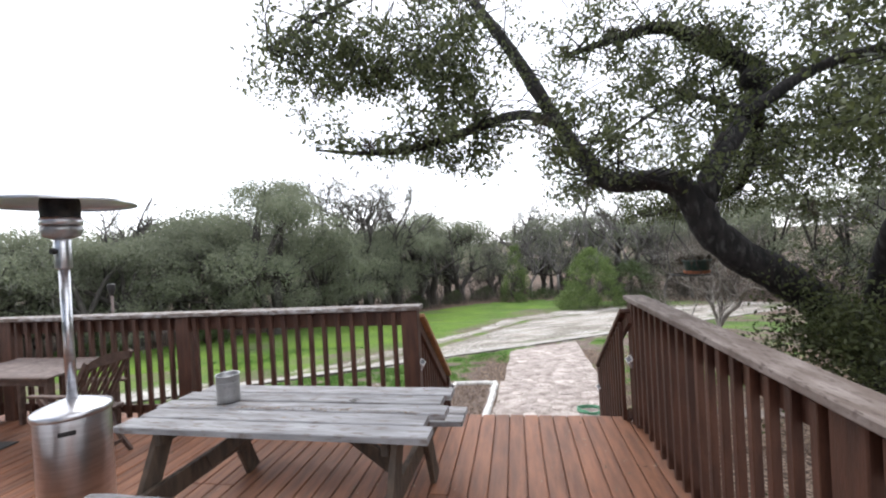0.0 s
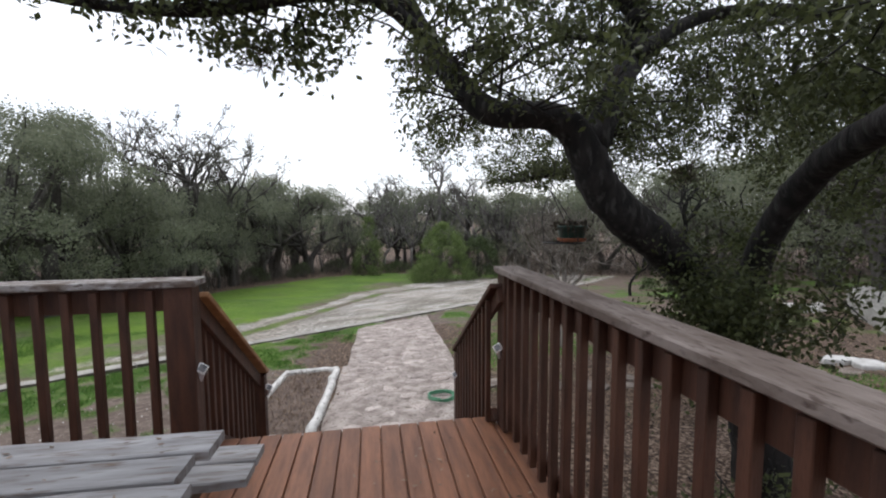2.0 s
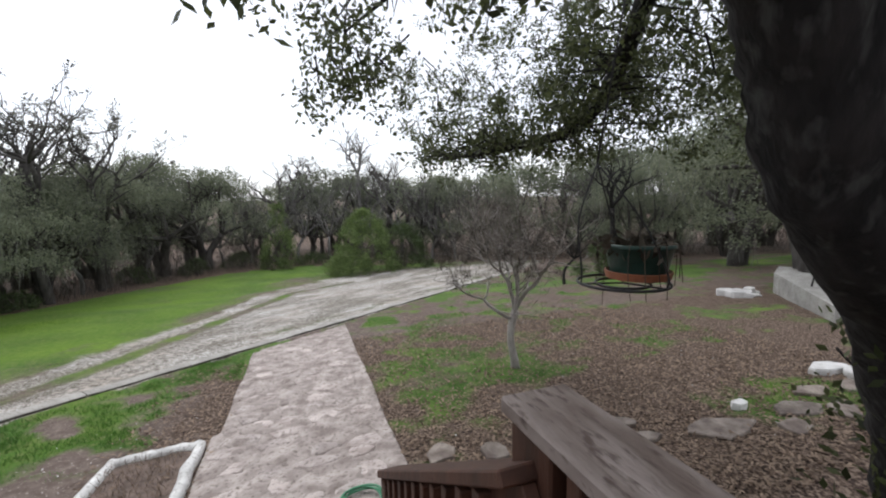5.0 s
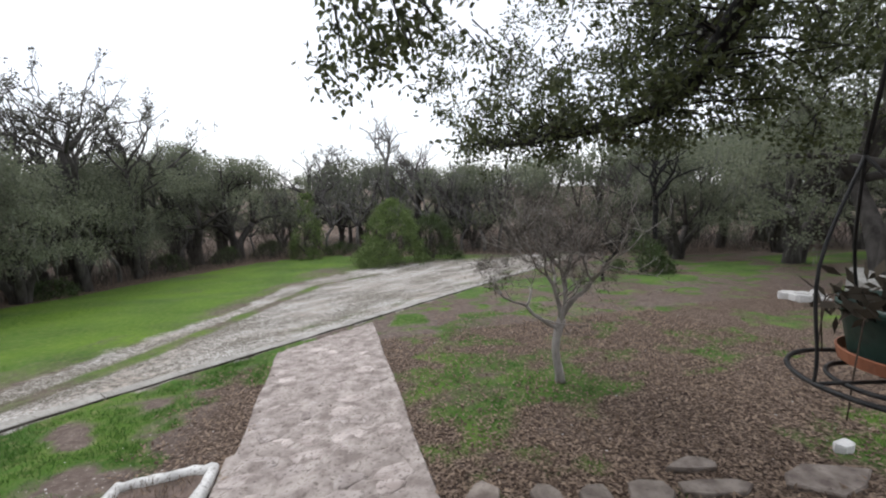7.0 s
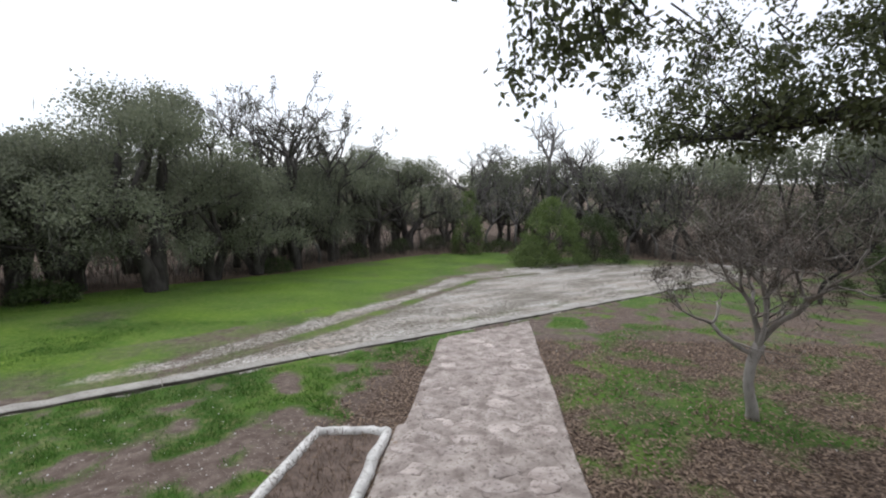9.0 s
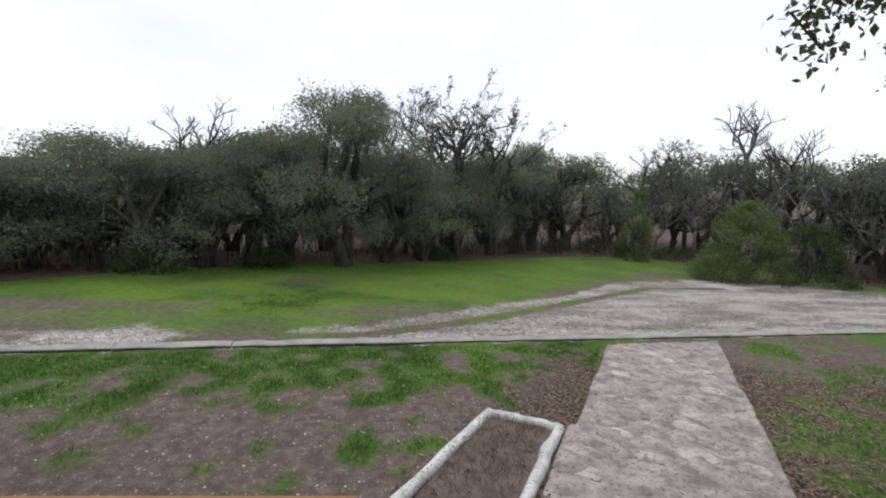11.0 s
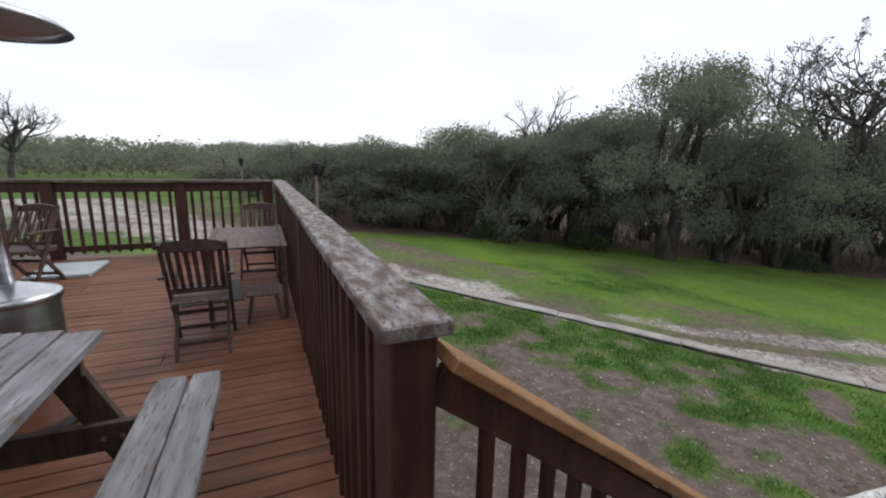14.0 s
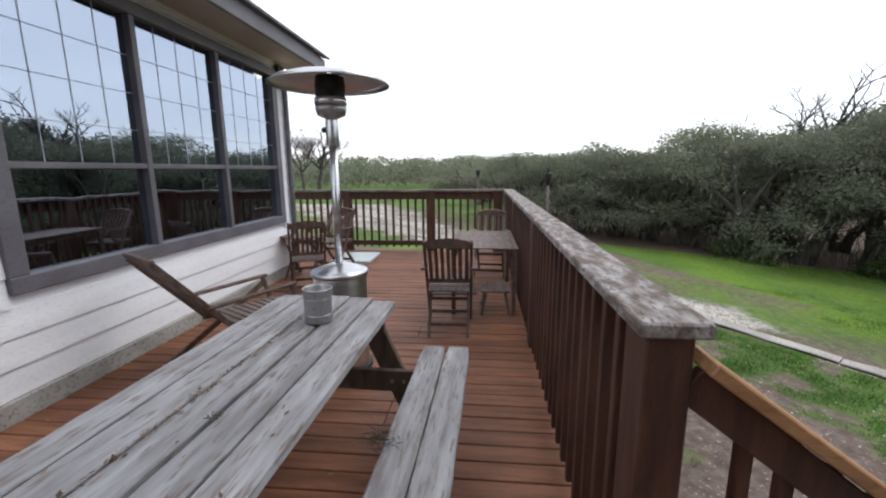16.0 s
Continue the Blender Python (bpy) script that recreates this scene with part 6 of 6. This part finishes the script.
    for k in range(520):
        a = math.radians(nr.uniform(150, 216) if k % 4 else nr.uniform(60, 150))
        r = 46 + 190 * nr.random() ** 1.3
        x, y = r * math.cos(a), r * math.sin(a)
        wide = nr.uniform(1.4, 2.6) * (1 + r / 260)
        z = ground_z(x, y) + nr.uniform(0.6, 1.6)
        for j in range(15):
            d = nr.normal(0, 1, 3)
            d /= np.linalg.norm(d)
            cs.append((x + d[0] * wide, y + d[1] * wide, z + abs(d[2]) * wide * 0.8))
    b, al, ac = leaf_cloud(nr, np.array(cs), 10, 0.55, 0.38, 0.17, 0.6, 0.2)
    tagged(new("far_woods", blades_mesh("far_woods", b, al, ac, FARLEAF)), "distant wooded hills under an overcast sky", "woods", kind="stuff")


woods()


def main_oak():
    """The old live oak that leans over the deck."""
    root = thing("leaning_live_oak", "old dark-barked live oak leaning over the deck, hung with ball moss", "tree", at=(0, 0, 0))
    rng, nrng = random.Random(77), np.random.default_rng(77)
    limbs = [
        [(3.5, 3.25, -1.1, 0.27), (3.28, 3.22, -0.2, 0.21), (3.02, 3.18, 0.42, 0.18), (2.76, 3.13, 0.82, 0.162), (2.42, 3.05, 1.15, 0.152), (2.12, 2.96, 1.37, 0.145), (1.86, 2.93, 1.54, 0.14), (1.67, 2.93, 1.72, 0.135), (1.56, 2.92, 1.93, 0.125), (1.45, 2.92, 2.1, 0.11), (1.26, 2.92, 2.18, 0.095), (0.91, 2.94, 2.2, 0.085), (0.72, 3.2, 2.5, 0.082), (0.59, 3.5, 2.85, 0.078), (0.2, 3.75, 3.7, 0.07), (-0.3, 3.95, 4.6, 0.05), (-0.7, 4.2, 5.6, 0.025)],
        [(1.6, 2.93, 1.98, 0.1), (1.82, 3.06, 2.38, 0.098), (2.25, 3.5, 2.8, 0.095), (2.48, 3.8, 3.26, 0.095), (2.09, 3.85, 3.6, 0.085), (1.68, 3.8, 3.8, 0.065), (1.19, 3.8, 3.74, 0.045), (0.7, 3.7, 3.6, 0.02)],
        [(2.85, 3.1, 0.65, 0.10), (2.60, 2.60, 1.44, 0.088), (2.42, 2.20, 1.78, 0.080), (2.21, 1.80, 1.91, 0.074), (2.06, 1.50, 2.01, 0.066), (2.2, 0.9, 2.75, 0.055), (2.3, 0.3, 3.5, 0.05), (2.7, -0.6, 4.4, 0.03)],
        [(2.45, 3.78, 3.2, 0.085), (2.75, 4.3, 3.42, 0.08), (3.05, 4.8, 3.25, 0.075), (3.3, 5.5, 2.65, 0.068), (3.2, 5.9, 2.27, 0.055), (2.65, 6.4, 2.12, 0.04), (2.2, 6.75, 2.05, 0.015)],
        [(2.25, 3.5, 2.85, 0.03), (2.1, 4.5, 3.3, 0.03), (1.6, 5.1, 3.1, 0.02), (1.05, 5.45, 2.72, 0.008)],
        [(0.64, 3.75, 2.92, 0.05), (0.26, 3.3, 2.95, 0.047), (-0.13, 3.0, 2.8, 0.044), (-0.6, 2.95, 2.66, 0.038), (-1.16, 2.95, 2.64, 0.026), (-1.7, 2.95, 2.72, 0.01)],
        [(-0.25, 3.92, 4.5, 0.04), (-1.2, 3.4, 4.4, 0.03), (-2.1, 2.9, 3.7, 0.012)],
        [(2.25, 3.5, 2.8, 0.06), (3.2, 3.8, 3.3, 0.055), (4.6, 4.0, 3.5, 0.05), (6.6, 5.2, 4.0, 0.02)],
        [(3.3, 5.45, 2.7, 0.05), (4.2, 6.5, 3.05, 0.04), (5.6, 7.8, 3.15, 0.015)],
        [(2.3, 0.3, 3.5, 0.05), (3.2, 0.8, 3.9, 0.035), (4.2, 1.4, 4.0, 0.012)],
        [(4.5, 4.0, 3.5, 0.045), (5.4, 6.0, 4.2, 0.035), (5.0, 8.2, 4.6, 0.012)],
    ]
    hub = np.array((0.05, -0.19, 1.646))
    limbs = [[(*(hub + (np.array(q[:3]) - hub) * 1.07), q[3]) for q in limb] if i in (0, 1, 2) else limb for i, limb in enumerate(limbs)]
    tubes, tips, twigs = [], [], []
    for i, limb in enumerate(limbs):
        line = smooth_line(limb, 5)
        v, f = tube_arrays([q[:3] for q in line], [q[3] for q in line], 14 if i < 4 else 9, 0.16, rng)
        if i == 0:
            tubes.append((v, f))
        else:
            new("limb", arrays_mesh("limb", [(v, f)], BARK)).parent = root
        start = len(line) // 2 + 3 if i in (0, 2, 7) else len(line) // 3 if i in (1, 3) else 2
        for q in line[start:]:
            if i == 4 and q[0] < 1.75:
                continue
            if i == 5 and q[0] > -0.1:
                continue
            for k in range({0: 3, 1: 3, 2: 3, 3: 4, 5: 3, 6: 4}.get(i, 6)):
                d = Vector((rng.uniform(-1, 1), rng.uniform(-1, 1), rng.uniform(-0.5, 0.7)))
                if q[2] < 2.8:
                    d.z = abs(d.z) * 0.6 - 0.1
                ln = rng.uniform(0.3, 0.85) if i > 0 else rng.uniform(0.4, 1.0)
                p0 = Vector(q[:3])
                p1 = p0 + d.normalized() * ln * 0.5
                p2 = p1 + (d.normalized() + Vector((rng.uniform(-0.6, 0.6), rng.uniform(-0.6, 0.6), rng.uniform(-0.5, 0.2)))) * ln * 0.5
                if p2.z < (1.85 if i == 3 else 2.2) or (p2.x < 0.9 and p2.y < 2.0):
                    continue
                twigs.append(((p0, p1, p2), (0.011, 0.007, 0.003)))
                tips.extend((tuple(p2), tuple((p1 + p2) / 2)))
    # the crown reaches over the lawn on the far side of the trunk
    for k in range(460):
        q = Vector((rng.uniform(2.4, 8.5), rng.uniform(3.6, 10.5), rng.uniform(2.5, 5.6)))
        if noise.noise(q * 0.75) < 0.04 or q.z < 2.4 + 0.12 * abs(q.y - 7):
            continue
        p0 = q + Vector((rng.uniform(-0.5, 0.5), rng.uniform(-0.5, 0.5), rng.uniform(0.2, 0.6))) * 0.5
        twigs.append(((p0, (p0 + q) / 2, q), (0.008, 0.006, 0.003)))
        tips.extend((tuple(q), tuple(q + Vector((rng.gauss(0, 0.15), rng.gauss(0, 0.15), rng.gauss(0, 0.1))))))
    for box_lo, box_hi, count, cut in (((2.7, 0.6, 1.5), (5.8, 4.6, 4.6), 900, -0.1), ((3.0, 2.3, 0.5), (4.6, 3.7, 1.35), 70, -0.2), ((3.0, 4.3, 2.15), (7.6, 7.8, 3.8), 400, 0.02), ((2.2, 0.8, 2.1), (3.4, 2.6, 3.3), 110, -0.1), ((1.6, 0.3, -0.8), (3.6, 3.0, -0.2), 90, -0.3), ((1.8, 5.6, 2.0), (4.8, 8.0, 3.3), 190, -0.08), ((0.78, 5.0, 2.24), (1.3, 5.9, 2.85), 26, -1.0), ((-2.3, 2.65, 2.45), (-0.1, 3.35, 3.7), 300, -0.02), ((0.5, 3.3, 2.75), (2.3, 4.3, 4.1), 170, 0.0), ((-2.4, 2.7, 3.0), (-0.2, 3.9, 4.3), 120, 0.0)):
        for k in range(count):
            q = Vector([rng.uniform(a, b) for a, b in zip(box_lo, box_hi)])
            if noise.noise(q * 0.9) < cut:
                continue
            p0 = q + Vector((rng.uniform(-0.15, 0.15), rng.uniform(-0.15, 0.15), rng.uniform(0.08, 0.2)))
            twigs.append(((p0, (p0 + q) / 2, q), (0.007, 0.005, 0.003)))
            tips.extend((tuple(q), tuple(q + Vector((rng.gauss(0, 0.13), rng.gauss(0, 0.13), rng.gauss(0, 0.1))))))
    def clear(q):
        """Nothing hangs low over the deck or before the stairs."""
        return not (q[0] < 0.3 and 3.6 < q[1] < 5.2 and q[2] < 2.8) and not (q[0] < 0.2 and q[1] < 4 and q[2] < 1.76 + 0.38 * (0.2 - q[0])) and not (q[0] < 0.2 and q[2] < 1.56 + 0.5 * math.hypot(q[0] - 0.42, q[1] - 1.54)) and not (q[0] < 0.25 and q[2] < 1.56 + 0.5 * math.hypot(q[0] - 0.565, q[1] - 1.97))

    tips = [t for t in tips if clear(t)]
    twigs = [t for t in twigs if clear(t[0][0]) and clear(t[0][1]) and clear(t[0][2])]
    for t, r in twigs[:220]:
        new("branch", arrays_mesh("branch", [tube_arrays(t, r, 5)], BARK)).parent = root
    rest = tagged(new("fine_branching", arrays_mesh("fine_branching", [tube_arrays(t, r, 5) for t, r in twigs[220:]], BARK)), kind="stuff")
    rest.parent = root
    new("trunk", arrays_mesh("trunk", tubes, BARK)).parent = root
    b, al, ac = leaf_cloud(nrng, [t for t in tips if rng.random() < 0.64], 58, 0.072, 0.048, 0.0128, 0.85, 0.3)
    new("crown", blades_mesh("crown", b, al, ac, OAKLEAF)).parent = root
    # sprouts round the lower trunk
    cs = [(2.46 + rng.gauss(0, 0.17), 2.78 + rng.gauss(0, 0.2), 0.84 + rng.gauss(0, 0.22)) for k in range(170)]
    b, al, ac = leaf_cloud(nrng, cs, 36, 0.08, 0.044, 0.0105, 1.0, 0.1)
    new("sprout_growth", blades_mesh("sprout_growth", b, al, ac, OAKLEAF)).parent = root
    # ball moss
    for k in range(130):
        q = rng.choice(tips) if k % 3 else None
        if q is None:
            line = limbs[rng.choice((1, 3, 5, 8, 4))]
            r = rng.choice(line[1:])
            q = (r[0], r[1], r[2] + 0.07)
        if q[0] < 2.4 and q[1] > 4.6:
            continue
        b, al, ac = leaf_cloud(nrng, [q], 140, 0.028, rng.uniform(0.07, 0.12), 0.003, 1.0, 0.0)
        ob = new("ball_moss", blades_mesh("ball_moss", b, al, ac, MOSS))
        ob.parent = root


main_oak()


def crape_myrtle():
    root = thing("crape_myrtle", "small leafless tree with smooth pale grey trunk on the lawn", "tree")
    rng = random.Random(9)
    out, tips = [], []
    trunk = [(0.02, 0, -0.12, 0.095), (-0.01, 0, 0.12, 0.07), (-0.07, 0.02, 0.45, 0.058), (-0.06, 0.02, 0.72, 0.06), (0.0, 0.0, 0.98, 0.066)]
    line = smooth_line(trunk, 4)
    out.append(tube_arrays([q[:3] for q in line], [q[3] for q in line], 12, 0.12, rng))
    for z, way, ln, r in ((0.84, (-0.95, 0.2, 0.55), 0.62, 0.034), (0.96, (-0.3, 0.35, 1), 0.72, 0.036), (0.98, (0.38, -0.25, 1), 0.75, 0.042), (0.95, (0.25, 0.5, 0.9), 0.7, 0.03), (0.9, (-0.25, -0.5, 0.9), 0.7, 0.032), (0.98, (0.6, 0.2, 0.85), 0.66, 0.03)):
        grow(rng, (-0.02, 0, z), way, ln, r, 4, out, tips, 0.6, (2, 3), 0.74, 0.16, keep=(0.3, 0.8))
    new("trunk", arrays_mesh("trunk", out[:1], PALEBARK)).parent = root
    tagged(new("twig_crown", arrays_mesh("twig_crown", out[1:], PALEBARK)), kind="stuff").parent = root
    nrng = np.random.default_rng(5)
    pick = [t for t in tips if rng.random() < 0.5]
    b, al, ac = leaf_cloud(nrng, pick, 20, 0.12, 0.08, 0.004, 1.0, 0.1)
    new("dry_bloom", blades_mesh("dry_bloom", b, al, ac, DRYBLOOM)).parent = root
    for k in range(22):
        b, al, ac = leaf_cloud(nrng, [rng.choice(tips)], 110, 0.035, 0.09, 0.003, 1.0, 0.0)
        new("ball_moss", blades_mesh("ball_moss", b, al, ac, MOSS)).parent = root
    place(root, shift(4.08, 8.45))


crape_myrtle()


# ---- ground cover ----
def ground_cover():
    nr = np.random.default_rng(12)
    base, along, across = [], [], []
    tries = 0
    while len(base) < 95000 and tries < 600000:
        tries += 1
        u = nr.random()
        if u < 0.62:
            x, y = nr.uniform(-10, 0), nr.uniform(4.4, 13)
        elif u < 0.85:
            x, y = nr.uniform(1.5, 10), nr.uniform(4.6, 15)
        else:
            x, y = nr.uniform(-14, 0), nr.uniform(7, 20)
        if path_edges(y)[0] - 0.05 < x < path_edges(y)[1] + 0.05 and y < 14:
            continue
        if -1.35 < x < -0.3 and 5.2 < y < 7.75:
            continue
        gr, gs, li = ground_mix(x, y)
        if gr > 0.35 or nr.random() > (gs - 0.38) * 1.7:
            continue
        if abs(kerb_side(x, y) - 0.08) < 0.12:
            continue
        h = nr.uniform(0.025, 0.075) * (0.6 + 0.4 * gs + 0.7 * max(0.0, noise.noise(Vector((x * 2.6, y * 2.6, 1.7)))))
        base.append((x, y, ground_z(x, y) - 0.005))
        along.append((nr.normal(0, 0.5) * h, nr.normal(0, 0.5) * h, h))
        a = nr.uniform(0, 6.28)
        w = nr.uniform(0.0018, 0.004)
        across.append((math.cos(a) * w, math.sin(a) * w, 0))
    tagged(new("grass", blades_mesh("grass", np.array(base), np.array(along), np.array(across), GRASS)), "short green grass in tufts on the lawn", "grass", kind="stuff")
    base, along, across = [], [], []
    while len(base) < 32000:
        x, y = nr.uniform(-1.5, 9), 4.6 + 9 * nr.random() ** 1.3
        if path_edges(y)[0] + 0.12 < x < path_edges(y)[1] - 0.1:
            continue
        li = ground_mix(x, y)[2]
        if nr.random() > li:
            continue
        base.append((x, y, ground_z(x, y) + nr.uniform(0.006, 0.03)))
        a, l = nr.uniform(0, 6.28), nr.uniform(0.035, 0.075)
        t = nr.normal(0, 0.3)
        along.append((math.cos(a) * l, math.sin(a) * l, t * l))
        w = l * 0.22
        across.append((-math.sin(a) * w, math.cos(a) * w, nr.normal(0, 0.3) * w))
    tagged(new("leaf_litter", blades_mesh("leaf_litter", np.array(base), np.array(along), np.array(across), LITTER)), "dry brown oak leaves lying on the ground", "leaves", kind="stuff")
    base, along, across = [], [], []
    for k in range(420):
        if k < 180:
            x, y = nr.normal(-0.95, 0.3), nr.normal(1.75, 0.22)
        elif k < 300:
            x, y = nr.uniform(0.2, 1.1), nr.uniform(0.2, 3.4)
        else:
            x, y = nr.uniform(-7, 1), nr.uniform(-0.1, 3.3)
        base.append((x, y, 0.004 + nr.uniform(0, 0.006)))
        a, l = nr.uniform(0, 6.28), nr.uniform(0.02, 0.045)
        along.append((math.cos(a) * l, math.sin(a) * l, nr.uniform(0, 0.25) * l))
        w = l * 0.2
        across.append((-math.sin(a) * w, math.cos(a) * w, 0.1 * w))
    tagged(new("fallen_leaves", blades_mesh("fallen_leaves", np.array(base), np.array(along), np.array(across), LITTER)), "dry leaves scattered on the deck boards", "leaves", kind="stuff")


ground_cover()


def pebbles():
    nr = np.random.default_rng(31)
    chunks = []
    shape = [(1, 0, 0), (0.3, 0.9, 0.1), (-0.8, 0.5, 0), (-0.7, -0.6, 0.05), (0.4, -0.8, 0), (0.1, 0.1, 0.7)]
    while len(chunks) < 420:
        if len(chunks) % 3:
            x, y = nr.uniform(-8, -0.6), nr.uniform(4.6, 9)
        else:
            x, y = nr.uniform(1.8, 9), nr.uniform(5, 14)
        if kerb_side(x, y) > -0.1 or (-1.4 < x < -0.3 and 5.2 < y < 7.8):
            continue
        s, a = nr.uniform(0.005, 0.016), nr.uniform(0, 6.28)
        z = ground_z(x, y) + 0.03 * noise.noise(Vector((x * 0.6, y * 0.6, 0))) + 0.012 * noise.noise(Vector((x * 3, y * 3, 5)))
        v = [Vector((x + s * (p[0] * math.cos(a) - p[1] * math.sin(a)), y + s * (p[0] * math.sin(a) + p[1] * math.cos(a)), z + s * p[2])) for p in shape]
        chunks.append((v, [(0, 1, 5), (1, 2, 5), (2, 3, 5), (3, 4, 5), (4, 0, 5), (4, 3, 2, 1, 0)]))
    tagged(new("pebbles", arrays_mesh("pebbles", chunks, PALESTONE, False)), "small pale pebbles scattered over the bare soil", "pebbles", kind="stuff")


pebbles()


# ---- patio, bench and the far water tower ----
def patio():
    bm = bmesh.new()
    ring = [(11.5, 7.8), (12.5, 6.5), (14.2, 6.2), (17.5, 8.5), (16.0, 11.6), (14.6, 10.9)]
    lo = [bm.verts.new((x, y, -1.5)) for x, y in ring]
    hi = [bm.verts.new((x, y, -0.8)) for x, y in ring]
    for i in range(6):
        bm.faces.new((lo[i], lo[(i + 1) % 6], hi[(i + 1) % 6], hi[i]))
    bm.faces.new(hi)
    bm.faces.new(lo[::-1])
    tagged(part("patio", bm, CONCRETE), "raised grey concrete patio slab on the lawn", "patio", kind="structure")


patio()


def garden_bench():
    root = thing("garden_bench", "black cast-iron garden bench on the concrete patio", "bench", at=(13.1, 8.3, -0.8))
    root.rotation_euler.z = math.atan2(1.8, 1.15)
    L = 0.95
    for s in (-1, 1):
        pts = smooth_line([(s * L, 0.28, 0, 0), (s * L, 0.24, 0.3, 0), (s * L, 0.22, 0.45, 0), (s * L, 0.2, 0.66, 0), (s * L, -0.15, 0.68, 0)], 4)
        tube("front_leg", [p[:3] for p in pts], 0.022, BLACK, root)
        pts = smooth_line([(s * L, -0.3, 0, 0), (s * L, -0.22, 0.4, 0), (s * L, -0.32, 0.98, 0)], 4)
        tube("back_leg", [p[:3] for p in pts], 0.022, BLACK, root)
    for i in range(6):
        y = -0.2 + 0.085 * i
        bm = bmesh.new()
        box(bm, -L, L, y - 0.03, y + 0.03, 0.43, 0.45, 0.004)
        part("seat_slat", bm, BLACK, root)
    tube("top_rail", [p[:3] for p in smooth_line([(-L, -0.32, 0.95, 0), (-0.4, -0.33, 1.0, 0), (0, -0.33, 1.04, 0), (0.4, -0.33, 1.0, 0), (L, -0.32, 0.95, 0)], 5)], 0.022, BLACK, root)
    tube("lower_rail", [(-L, -0.24, 0.55), (L, -0.24, 0.55)], 0.018, BLACK, root)
    for i in range(13):
        x = -L + 0.1 + (2 * L - 0.2) * i / 12
        k = 0.06 * (1 if i % 2 else -1)
        tube("scroll", [p[:3] for p in smooth_line([(x, -0.24, 0.55, 0), (x + k, -0.27, 0.7, 0), (x - k, -0.3, 0.85, 0), (x, -0.325, 0.98, 0)], 4)], 0.009, BLACK, root, 6)


garden_bench()


def water_tower():
    root = thing("water_tower", "pale water tower far beyond the wooded hill", "tower", at=(-293, -123, -4))
    bm = bmesh.new()
    lathe(bm, [(2.2, -4), (2.0, 18), (2.6, 20)], 24)
    part("column", bm, TOWER, root, smooth=True)
    bm = bmesh.new()
    lathe(bm, [(2.6, 20.01), (7.5, 23), (8.2, 25), (8.0, 27.5), (5.5, 29.2), (0.3, 30)], 32)
    part("tank", bm, TOWER, root, smooth=True)


water_tower()
